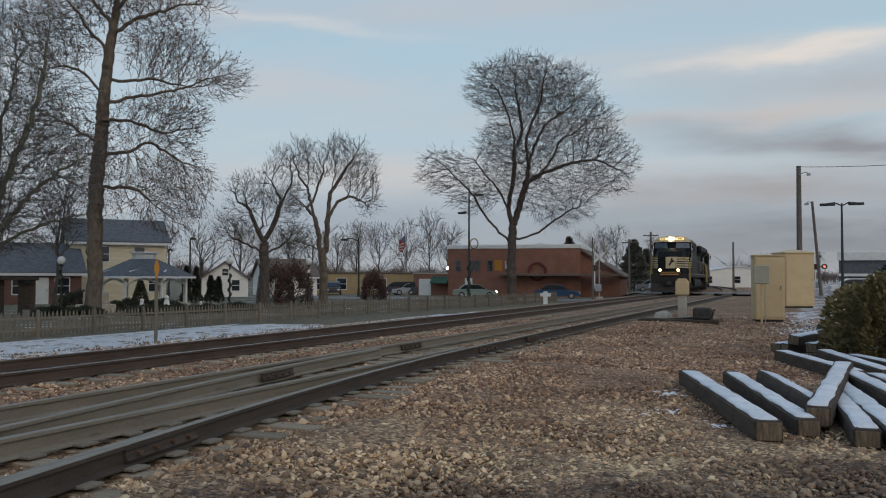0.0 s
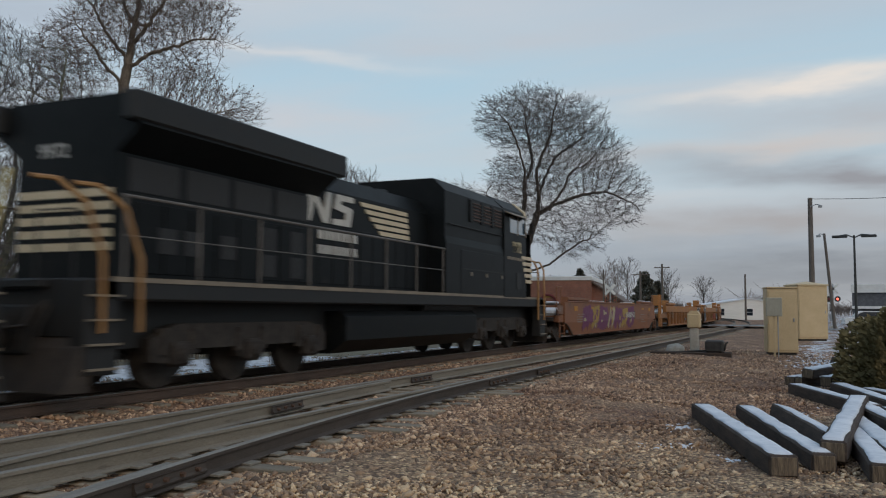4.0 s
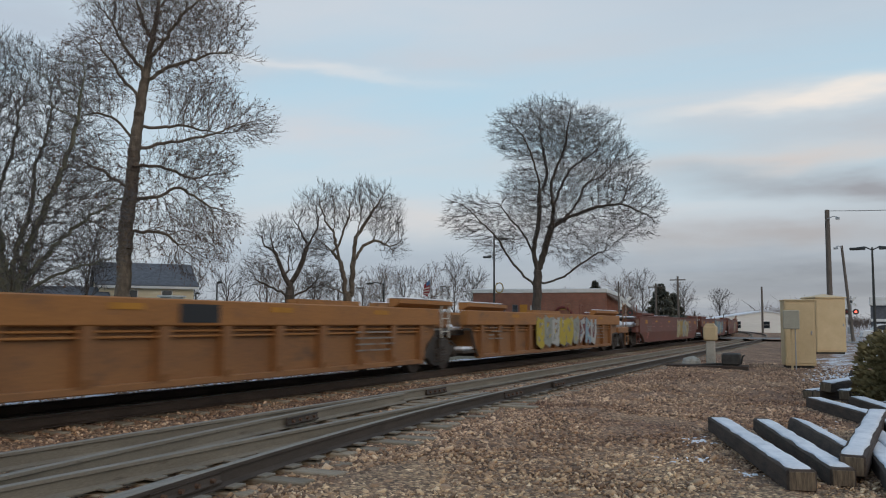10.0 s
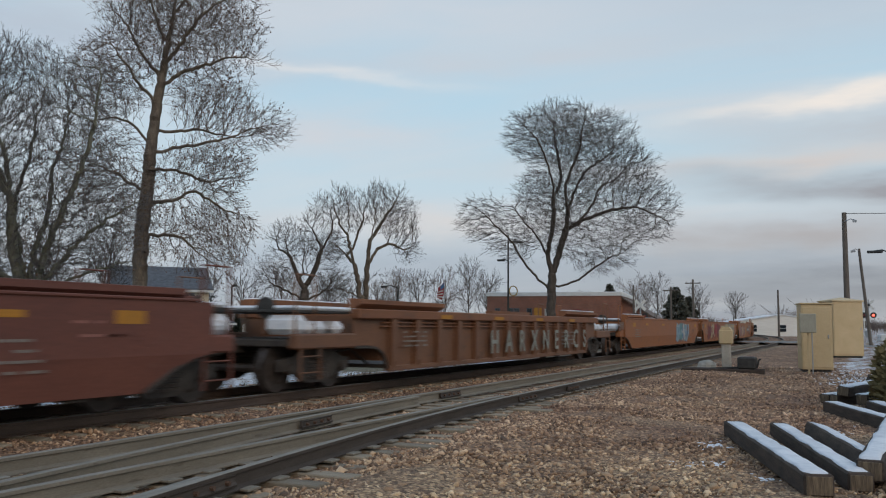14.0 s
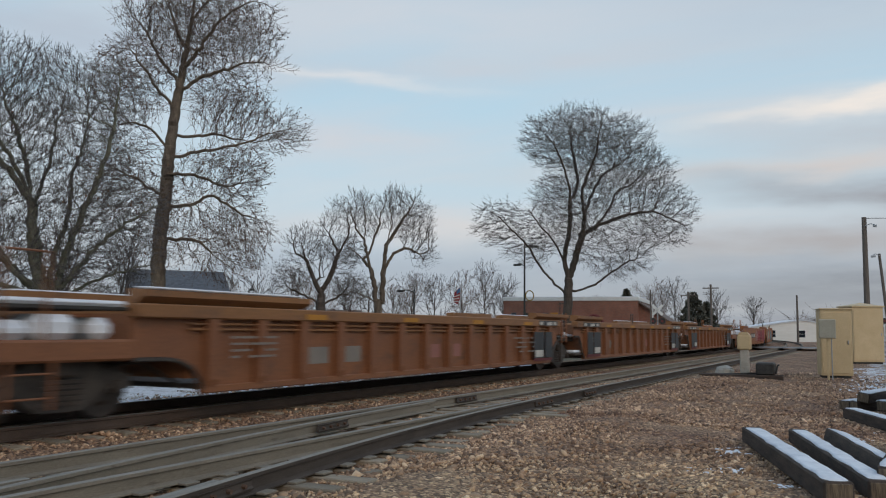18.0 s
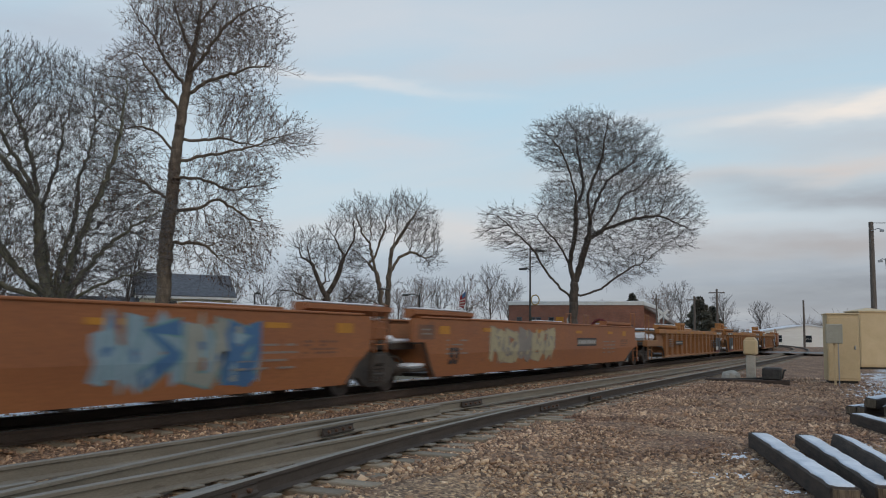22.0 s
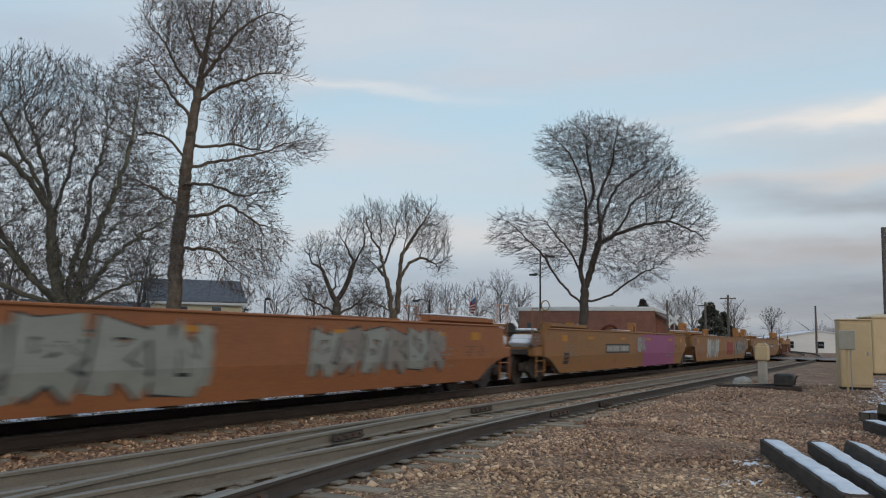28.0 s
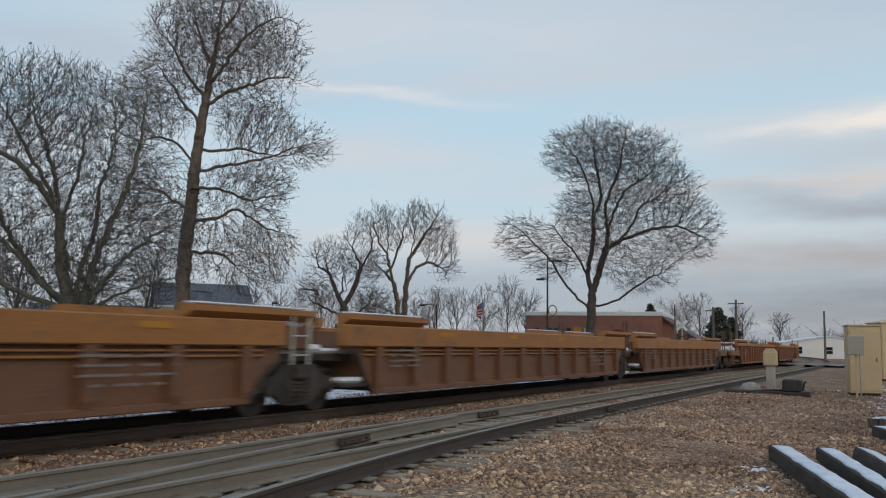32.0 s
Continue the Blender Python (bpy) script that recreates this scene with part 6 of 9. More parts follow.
def make_tree(label, base, bearing, lines, bulbs, height_r, bark=BARK, twig=TWIG, tip=0.012, seed=1, lift=0.06, gap=0.5, reach=6.0, clear=0.0, leaves=0, levels=4, category="tree"):
    """A bare winter tree. Local axes: u across the view, v away, z up; bearing: degrees to the left of the track's line.
    lines: trunk and main limbs; the finer branches fork from them level by level and end at the crown's bulbs."""
    tree = thing("tree", label, category, pose(base[0], base[1], base[2], 0, 0, bearing))
    rn = random.Random(seed)
    thick, thin, fine, tips = [], [], [], []

    def put(pts, rad):
        for k in range(len(pts) - 1):
            p, q, r0, r1 = pts[k], pts[k + 1], rad[k], rad[k + 1]
            d = (q - p).normalized()
            row = (*(p - d * r0 * 0.3), *(q + d * r1 * 0.3), r0, r1)
            (thick if r0 > 0.06 else thin if r0 > tip * 1.05 else fine).append(row)

    axes = []
    for j, (line, frm) in enumerate(lines):
        ctl = [Vector(q) for q in line]
        pts = []
        for k in range(len(ctl) - 1):
            n = max(2, int((ctl[k + 1] - ctl[k]).length / 0.6))
            a, b, c, e = ctl[max(k - 1, 0)], ctl[k], ctl[k + 1], ctl[min(k + 2, len(ctl) - 1)]
            for i in range(n):
                t = i / n
                pts.append(0.5 * ((2 * b) + (c - a) * t + (2 * a - 5 * b + 4 * c - e) * t * t + (3 * b - a - 3 * c + e) * t ** 3))
        pts.append(ctl[-1])
        r0 = height_r if j == 0 else height_r * min(0.42, 0.15 + 0.028 * (ctl[-1] - ctl[0]).length)
        total = len(pts) - 1
        rad = []
        for k, q in enumerate(pts):
            r = r0 + (max(0.035, r0 * 0.10) - r0) * (k / total) ** 0.8
            if j == 0:
                r *= 1 + 0.5 * math.exp(-max(0.0, q.z) / 0.8)
            pts[k] = q + Vector((rn.gauss(0, 0.06), rn.gauss(0, 0.06), rn.gauss(0, 0.04) if j else 0)) * (1 if k else 0)
            rad.append(r)
        put(pts, rad)
        axes.append((pts, rad))

    def fork(pts, rad, level, spin):
        """Side branches along a limb."""
        space = (gap, gap * 0.72, gap * 0.52, gap * 0.40)[level]
        run = rn.uniform(0, space)
        for k in range(len(pts) - 1):
            seg = pts[k + 1] - pts[k]
            L = seg.length
            d = seg / max(L, 1e-6)
            while run < L:
                p = pts[k] + d * run
                run += space * rn.uniform(0.6, 1.4)
                if level == 0 and (p.z < clear or not in_crown(p, bulbs, 1.12)):
                    continue
                spin += 2.4 + rn.uniform(-0.5, 0.5)
                u = d.orthogonal().normalized()
                w = d.cross(u)
                side = u * math.cos(spin) + w * math.sin(spin)
                ang = rn.uniform(0.5, 0.95)
                v = (d * math.cos(ang) + side * math.sin(ang) + Vector((0, 0, lift))).normalized()
                far = 0.3
                limit = (reach, 2.6, 1.2, 0.5)[level]
                while far < limit and in_crown(p + v * far, bulbs, 1.04):
                    far += 0.3
                length = min(far, limit) * rn.uniform(0.7, 1.05)
                if level > 0 and length < 0.2:
                    continue
                r = min(rad[k] * 0.62, tip + (0.0125, 0.010, 0.008, 0.0)[level] * length)
                sub_pts, sub_rad = bough(rn, p, v, length, max(r, tip * 0.8), tip * (0.9, 0.8, 0.7, 0.5)[level], lift * 0.8, (0.12, 0.13, 0.15, 0.18)[level], (6, 4, 3, 2)[level])
                put(sub_pts, sub_rad)
                if level + 1 < levels:
                    fork(sub_pts, sub_rad, level + 1, rn.uniform(0, 6.28))
                else:
                    tips.append(sub_pts[-1])
            run -= L

    for pts, rad in axes:
        fork(pts, rad, 0, rn.uniform(0, 6.28))
    rg = np.random.default_rng(seed + 77)
    part("trunk", sticks("trunk", thick, bark, 9), None, tree)
    part("crown", sticks("crown", thin, twig, 4), None, tree, "bare limbs and branches")
    tagged(part("twig_haze", sticks("twig_haze", fine, twig, 3), None, tree, "haze of fine bare twigs"), kind="stuff")
    if leaves:
        sel = rg.choice(len(tips), min(leaves, len(tips)), replace=False)
        ls = []
        for k in sel:
            p = np.array(tips[k]); e = rg.normal(0, 1, 3); e /= np.linalg.norm(e)
            r = rg.uniform(0.028, 0.045)
            ls.append((*(p - e * r), *p, r * 0.2, r)); ls.append((*p, *(p + e * r), r, r * 0.2))
        tagged(part("withered_leaves", sticks("withered_leaves", ls, DRY_LEAF, 4), None, tree, "withered brown leaves and seed balls"), kind="stuff")
    return tree


def grow_tree(label, base, bearing, lines, bulbs, girth, bark=BARK, twig=TWIG, tip=0.012, seed=1, buds=6000, pace=0.34, flat=1.0, rise=0.0, sprigs=2, sprig=0.5, balls=0, category="tree"):
    """A bare winter tree. Local axes: u across the view, v away, z up; bearing: degrees to the left of the track's line.
    lines: trunk and main limbs; from them the branches grow towards buds scattered in the crown's bulbs."""
    tree = thing("tree", label, category, pose(base[0], base[1], base[2], 0, 0, bearing))
    rg = np.random.default_rng(seed)
    pos, parent = [], []
    for j, line in enumerate(lines):
        ctl = [Vector((q[0], q[1] * (0.6 if j else 0.0), q[2])) for q in line]
        if j:
            last = min(range(len(pos)), key=lambda i: (pos[i] - ctl[0]).length)
        else:
            pos.append(ctl[0]); parent.append(-1)
            last = 0
        for k in range(len(ctl) - 1):
            a, b, c, e = ctl[max(k - 1, 0)], ctl[k], ctl[k + 1], ctl[min(k + 2, len(ctl) - 1)]
            n = max(1, round((c - b).length / pace))
            for i in range(1, n + 1):
                t = i / n
                p = 0.5 * ((2 * b) + (c - a) * t + (2 * a - 5 * b + 4 * c - e) * t * t + (3 * b - a - 3 * c + e) * t ** 3)
                p += Vector(rg.normal(0, 0.035, 3)) * (1.0 if p.z > 1.5 else 0.0)
                pos.append(p); parent.append(last)
                last = len(pos) - 1
    # buds: each bulb by its volume, more of them towards its skin
    vol = np.array([r[0] * r[1] * r[2] for _, r in bulbs])
    which = rg.choice(len(bulbs), buds, p=vol / vol.sum())
    d = rg.normal(size=(buds, 3)); d /= np.linalg.norm(d, axis=1, keepdims=True)
    c, r = np.array([q[0] for q in bulbs]), np.array([q[1] for q in bulbs])
    A = c[which] + d * r[which] * (rg.random((buds, 1)) ** 0.42) * rg.uniform(0.92, 1.06, (buds, 1))
    squash = np.array((1.0, 1.0, flat))
    P = [np.array(p) for p in pos]
    near, best = np.full(buds, -1), np.full(buds, 1e9)
    alive = np.ones(buds, bool)
    fresh, kids = list(range(len(P))), collections.Counter()
    kill, sway = pace * 1.25, np.array((0, 0, rise))
    heart = (c * vol[:, None]).sum(0) / vol.sum() * np.array((1.0, 1.0, 0.62))
    for _ in range(70):
        act = np.flatnonzero(alive)
        if not len(act) or not len(fresh):
            break
        N = np.array([P[i] for i in fresh]) * squash
        for s in range(0, len(fresh), 600):
            block = N[s:s + 600]
            Q = A[act] * squash
            D = (Q ** 2).sum(1)[:, None] + (block ** 2).sum(1)[None] - 2 * Q @ block.T
            k = D.argmin(1)
            v = np.sqrt(np.maximum(D[np.arange(len(act)), k], 0))
            better = v < best[act]
            w = act[better]
            best[w], near[w] = v[better], np.array(fresh)[s + k[better]]
        alive &= best > kill
        act = np.flatnonzero(alive & (best < pace * 6.5))
        pull = {}
        for i in act:
            n = int(near[i])
            u = (A[i] - P[n]) / max(best[i], 1e-6)
            pull[n] = pull[n] + u if n in pull else u
        fresh = []
        for n, u in pull.items():
            if kids[n] > 3:
                continue
            u = u / max(np.linalg.norm(u), 1e-6)
            if parent[n] >= 0:
                back = P[n] - P[parent[n]]
                u = u + 0.45 * back / max(np.linalg.norm(back), 1e-6)
            away = P[n] - heart
            u = u + rg.normal(0, 0.22, 3) + sway + 0.22 * away / max(np.linalg.norm(away), 1.0)
            P.append(P[n] + u / np.linalg.norm(u) * pace)
            parent.append(n)
            kids[n] += 1
            fresh.append(len(P) - 1)
        if len(P) > 34000:
            break
    # radii: each limb carries the sum of what grows from it
    count = len(P)
    children = [0] * count
    for p in parent:
        if p >= 0:
            children[p] += 1
    tips = [i for i in range(count) if not children[i]]
    e = math.log(max(len(tips), 10)) / math.log(girth / tip)
    load = np.zeros(count)
    load[tips] = 1.0
    for i in range(count - 1, 0, -1):
        load[parent[i]] += load[i]
    R = tip * load ** (1 / e)
    R = np.maximum(tip, R * (R / girth) ** 0.13)
    for i in range(count):
        if P[i][2] < 1.2 and R[i] > girth * 0.5:
            R[i] *= 1 + 0.35 * math.exp(-max(P[i][2], 0.0) / 0.5)
    X, up = np.array(P[1:]), np.array(parent[1:])
    Y = np.array(P)[up]
    D = X - Y
    D /= np.maximum(np.linalg.norm(D, axis=1, keepdims=True), 1e-6)
    r1 = R[1:]
    r0 = np.minimum(R[up], r1 * 1.25 + 0.004)
    rows = np.concatenate([Y - D * r0[:, None] * 0.3, X + D * r1[:, None] * 0.3, r0[:, None], r1[:, None]], 1)
    thick, thin = rows[r1 > 0.05], rows[(r1 <= 0.05) & (r1 > tip * 1.5)]
    fine = [rows[r1 <= tip * 1.5]]
    # sprigs at the slim branches, and smaller ones on those; they spread outwards in a flat tree
    slim = r1 < tip * 3.2
    at, d0, length, thickness = X[slim], D[slim], sprig, tip * 0.8
    for many in (sprigs, 2):
        at, d0 = np.repeat(at, many, 0), np.repeat(d0, many, 0)
        u = d0 + rg.normal(0, 0.42, at.shape) + np.array((0, 0, rise * 2))
        u += 0.6 * (at - heart) / np.maximum(np.linalg.norm(at - heart, axis=1, keepdims=True), 1.0)
        u[:, 2] /= flat
        u /= np.linalg.norm(u, axis=1, keepdims=True)
        w = u + rg.normal(0, 0.32, u.shape)
        w /= np.linalg.norm(w, axis=1, keepdims=True)
        half = length * rg.uniform(0.2, 0.6, (len(at), 1))
        m = at + u * half
        q = m + w * half
        full = np.ones((len(at), 1))
        if length == sprig:
            fine += [np.concatenate([at, m, full * thickness, full * thickness * 0.8], 1), np.concatenate([m, q, full * thickness * 0.8, full * thickness * 0.45], 1)]
        else:
            fine.append(np.concatenate([at, q, full * thickness, full * thickness * 0.5], 1))
        at, d0, length, thickness = m + (q - m) * rg.uniform(0, 1, full.shape), w, length * 0.62, thickness * 0.75
        ends = q
    fine = np.concatenate(fine)
    part("trunk", sticks("trunk", thick, bark, 9), None, tree)
    part("crown", sticks("crown", thin, bark, 5), None, tree, "bare limbs and branches")
    tagged(part("twig_haze", sticks("twig_haze", fine, twig, 3), None, tree, "haze of fine bare twigs"), kind="stuff")
    if balls:
        ls = []
        for k in rg.choice(len(ends), min(balls, len(ends)), replace=False):
            p, r = ends[k] - np.array((0, 0, 0.06)), rg.uniform(0.03, 0.055)
            ls.append((*(p + (0, 0, r)), *p, r * 0.3, r)); ls.append((*p, *(p - (0, 0, r)), r, r * 0.3))
        tagged(part("withered_leaves", sticks("withered_leaves", ls, DRY_LEAF, 5), None, tree, "withered brown leaves and seed balls"), kind="stuff")
    return tree


PARK = -0.86
# tall tree, seed balls and a few leaves left at its twigs
grow_tree("tall bare tree with withered seed balls at its twigs", (-37.4, 36.6, PARK), 45.6,
    [[(0.2, 0.0, -0.2), (0.3, 0.0, 2.1), (0.3, -0.5, 3.6), (0.3, -1.1, 5.4), (0.3, -1.7, 7.4), (0.5, -2.5, 9.8), (0.6, -3.2, 12.2), (0.8, -3.9, 14.3), (1.0, -4.5, 16.0), (1.2, -5.0, 17.8), (1.5, -5.6, 19.6), (1.7, -6.2, 21.4), (1.9, -6.9, 23.6)],
     [(0.9, 0.0, 13.4), (2.0, 0.7, 13.6), (3.3, 1.5, 13.9), (4.7, 2.3, 13.8), (6.1, 3.1, 13.9), (7.1, 3.7, 14.3), (8.2, 4.4, 13.9)],
     [(1.1, 0.0, 12.2), (2.4, -0.7, 12.5), (3.7, -1.3, 12.8), (5.1, -2.0, 13.2), (6.3, -2.7, 13.7)],
     [(0.9, 0.0, 16.0), (2.2, -0.7, 17.0), (3.5, -1.3, 17.5), (4.9, -2.0, 18.0), (6.1, -2.5, 18.0), (7.3, -3.1, 17.6)],
     [(1.1, 0.0, 17.4), (2.0, -0.7, 18.6), (2.8, -1.4, 19.9), (3.7, -2.0, 20.9), (5.1, -2.7, 21.7), (6.2, -3.2, 21.3)],
     [(1.7, 0.0, 20.7), (2.5, -0.7, 21.9), (3.0, -1.2, 23.0)],
     [(0.3, 0.0, 7.1), (1.5, -0.5, 7.3), (2.6, -1.0, 7.0), (3.3, -1.4, 6.3)],
     [(0.5, 0.0, 9.1), (1.9, -0.5, 9.3), (3.2, -1.0, 9.8), (4.9, -1.8, 8.8), (6.3, -2.3, 8.4)],
     [(0.6, 0.0, 11.1), (2.1, 0.5, 11.2), (3.8, 1.1, 10.7), (5.8, 1.7, 11.2)],
     [(0.2, 0.0, 9.9), (-0.8, -0.4, 10.5), (-1.9, -0.8, 11.0), (-3.3, -1.2, 11.4), (-4.1, -1.6, 12.1)],
     [(0.6, 0.0, 12.5), (-0.4, 0.7, 13.8), (-1.6, 1.3, 14.2), (-2.7, 1.7, 13.9)],
     [(0.8, 0.0, 15.1), (-0.2, -0.8, 16.1), (-1.1, -1.7, 17.2), (-1.8, -2.4, 18.2)],
     [(1.0, 0.0, 16.7), (-0.2, 0.5, 18.3), (-0.9, 0.8, 19.7), (-1.9, 1.2, 20.9), (-2.4, 1.5, 21.7)],
     [(1.2, 0.0, 18.9), (0.6, 0.8, 20.6), (0.1, 1.5, 22.3)]],
    [((1.9, 0.5, 20.4), (3.9, 3.3, 4.1)), ((4.8, -0.5, 19.6), (2.3, 1.9, 2.4)), ((6.9, -0.4, 14.0), (1.8, 1.5, 1.3)), ((4.0, 0.3, 15.4), (2.6, 2.2, 2.1)), ((3.8, -0.5, 11.4), (2.6, 2.2, 1.9)), ((4.1, 0.5, 7.6), (2.5, 2.2, 2.9)), ((-1.7, 0.2, 16.4), (2.4, 2.1, 2.9)), ((-1.1, -0.3, 20.3), (1.5, 1.2, 2.1)), ((-1.9, 0.2, 11.0), (2.1, 1.8, 2.4)), ((0.9, -0.6, 8.8), (2.0, 1.7, 3.1))],
    0.42, PALE_BARK, TWIG_RED, 0.0125, 3, 16000, 0.30, 1.0, 0.0, 2, 0.7, 2200)
# many-stemmed tree beside it
grow_tree("spreading many-stemmed bare tree with mossy grey stems", (-29.6, 22.8, PARK), 52.3,
    [[(0.6, 0.0, -0.2), (0.6, 0.0, 1.0), (0.7, 0.0, 2.4), (0.3, -0.3, 3.4), (-0.1, -0.8, 4.7), (-0.2, -1.2, 6.1), (-0.3, -1.5, 7.0), (-0.9, -2.0, 8.3), (-1.8, -2.5, 9.8), (-2.4, -2.9, 10.9)],
     [(0.6, 0.0, 0.9), (0.5, 0.0, 3.0), (0.1, 0.8, 5.0), (-0.2, 1.6, 6.8), (0.3, 2.6, 8.9), (0.5, 3.3, 10.6), (0.8, 4.0, 12.3), (0.6, 4.5, 13.3)],
     [(0.6, 0.0, 0.9), (0.7, 0.0, 3.0), (1.0, -0.4, 4.8), (1.7, -0.9, 6.9), (2.2, -1.3, 8.4), (2.5, -1.6, 9.8), (2.7, -2.0, 11.6), (2.7, -2.3, 12.8)],
     [(0.6, 0.0, 0.9), (0.7, 0.0, 2.9), (1.4, -0.5, 4.3), (2.7, -1.1, 5.8), (4.0, -1.7, 6.8), (4.8, -1.9, 7.2)],
     [(0.6, 0.0, 0.9), (0.5, 0.0, 2.9), (-0.8, -1.0, 4.2), (-1.7, -1.8, 5.3), (-2.8, -2.6, 6.4), (-3.8, -3.5, 7.8)],
     [(0.6, 0.0, 0.9), (0.6, 0.0, 3.0), (0.6, 0.6, 4.8), (1.1, 1.3, 6.6), (1.2, 2.0, 8.5), (1.6, 2.6, 10.0), (1.7, 3.2, 11.7), (1.3, 3.7, 13.1)],
     [(0.6, 0.0, 0.9), (0.4, 0.0, 2.9), (-1.1, 1.2, 4.7), (-2.2, 2.2, 6.4), (-2.9, 3.1, 8.1), (-3.2, 4.1, 9.9), (-3.7, 5.0, 11.7)],
     [(-0.2, 0.0, 6.8), (-1.1, -0.7, 8.1), (-1.9, -1.2, 8.9), (-2.8, -1.6, 9.3), (-3.8, -2.4, 10.5)],
     [(0.6, 0.0, 0.9), (0.8, 0.0, 2.9), (2.1, -0.5, 3.9), (3.4, -0.8, 4.4), (4.5, -1.2, 4.7)],
     [(0.6, 0.0, 0.9), (0.4, 0.0, 2.9), (-1.4, -0.9, 3.8), (-3.2, -1.8, 4.6), (-4.6, -2.6, 5.8)],
     [(-0.3, 0.0, 7.0), (-0.6, 1.1, 8.8), (-1.2, 2.2, 10.6), (-1.8, 3.3, 12.4), (-1.9, 3.7, 13.1)]],
    [((-1.0, 0.2, 10.7), (4.0, 3.4, 2.8)), ((2.3, -0.2, 10.4), (1.7, 1.4, 2.7)), ((-4.1, -0.3, 8.5), (2.5, 2.2, 3.3)), ((0.9, -0.4, 6.6), (4.0, 3.4, 2.6)), ((-3.3, -0.3, 5.7), (3.2, 2.7, 2.2)), ((3.2, 0.1, 6.1), (1.7, 1.4, 1.9)), ((0.6, 0.5, 4.3), (3.9, 3.3, 1.4))],
    0.42, MOSSY_BARK, TWIG, 0.0088, 5, 15000, 0.23, 1.0, 0.03, 2, 0.45, 200)
# broken-topped tree
grow_tree("gnarled bare tree with lopped limbs", (-36.5, 51.8, PARK), 35.2,
    [[(0.3, 0.0, -0.2), (0.3, 0.0, 2.3), (0.3, -0.5, 3.7), (0.3, -0.9, 5.0)],
     [(0.3, 0.0, 4.5), (-0.4, -0.4, 6.0), (-0.9, -0.7, 7.2), (-1.2, -0.9, 8.3), (-1.0, -1.0, 8.9)],
     [(0.4, 0.0, 5.0), (1.1, -0.7, 6.4), (1.5, -1.3, 7.7), (2.2, -2.0, 9.0), (2.0, -2.5, 10.3), (1.6, -2.9, 10.9)],
     [(0.2, 0.0, 5.6), (0.1, 0.5, 6.4), (0.1, 0.7, 6.8)],
     [(0.4, 0.0, 5.6), (0.4, 0.3, 6.2)],
     [(-1.0, 0.0, 7.3), (-1.6, 0.3, 7.6), (-1.8, 0.7, 8.5)],
     [(1.5, 0.0, 7.7), (0.8, -0.8, 9.0), (0.3, -1.2, 9.6)],
     [(0.3, 0.0, 3.9), (-0.9, -0.3, 4.5), (-2.2, -0.7, 5.1)],
     [(0.5, 0.0, 3.9), (1.9, 0.8, 4.6), (3.0, 1.3, 4.4)]],
    [((-1.1, 0.2, 8.4), (1.3, 1.1, 1.3)), ((1.7, -0.5, 10.1), (1.3, 1.1, 1.3)), ((0.6, 0.1, 9.6), (0.8, 0.6, 0.9)), ((0.2, 0.3, 7.7), (1.7, 1.4, 1.5)), ((1.9, -0.3, 7.5), (1.2, 1.0, 1.7)), ((-1.8, -0.3, 5.8), (1.5, 1.2, 1.2)), ((2.4, 0.2, 5.2), (1.2, 1.1, 1.0))],
    0.36, BARK, TWIG, 0.0125, 8, 1900, 0.28, 1.0, 0.06, 2, 0.65)
# vase-shaped tree
grow_tree("vase-shaped bare tree in the park", (-35.8, 59.7, PARK), 30.9,
    [[(-0.1, 0.0, -0.2), (-0.1, 0.0, 2.8), (-0.2, -0.3, 3.7), (-0.2, -0.5, 4.4)],
     [(-0.4, 0.0, 4.2), (-0.6, -0.7, 6.0), (-1.1, -1.5, 7.9), (-1.4, -2.0, 9.2), (-1.3, -2.7, 11.1), (-1.9, -3.3, 12.5), (-2.5, -3.6, 12.9)],
     [(0.1, 0.0, 4.2), (0.2, -1.5, 7.0), (0.4, -2.5, 8.8), (0.8, -3.5, 10.7), (0.6, -4.2, 11.9), (0.6, -4.8, 13.0)],
     [(0.5, 0.0, 9.1), (1.5, -0.9, 10.7), (2.4, -1.7, 12.1), (2.9, -2.2, 13.0)],
     [(0.3, 0.0, 6.7), (0.8, 0.7, 8.1), (1.9, 1.2, 8.8), (3.2, 1.8, 8.4), (4.1, 2.3, 8.7)],
     [(-0.8, 0.0, 7.0), (-1.9, -0.5, 8.1), (-2.7, -0.9, 8.8), (-2.6, -1.2, 9.7)],
     [(-0.2, 0.0, 4.2), (-2.1, 0.4, 5.1), (-3.0, 0.6, 5.3)],
     [(-1.3, 0.0, 9.2), (-2.2, -0.4, 10.6), (-2.7, -0.7, 12.3)],
     [(-1.1, 0.0, 8.1), (-0.5, -0.8, 9.7), (-0.1, -1.5, 11.1)],
     [(0.0, 0.0, 5.1), (0.9, 0.7, 6.3), (1.5, 1.1, 5.8)]],
    [((-1.8, -0.1, 11.8), (1.4, 1.2, 1.4)), ((1.2, -0.6, 11.6), (1.8, 1.5, 1.9)), ((2.7, 0.6, 10.5), (1.6, 1.4, 2.4)), ((3.4, 0.3, 8.4), (1.2, 1.0, 1.3)), ((-0.8, -0.2, 10.7), (1.4, 1.2, 1.4)), ((-2.4, 0.3, 8.5), (1.2, 1.0, 1.4)), ((-2.5, -0.5, 5.2), (1.3, 1.1, 0.9))],
    0.33, PALE_BARK, TWIG, 0.0125, 9, 3000, 0.28, 1.0, 0.08, 2, 0.65)
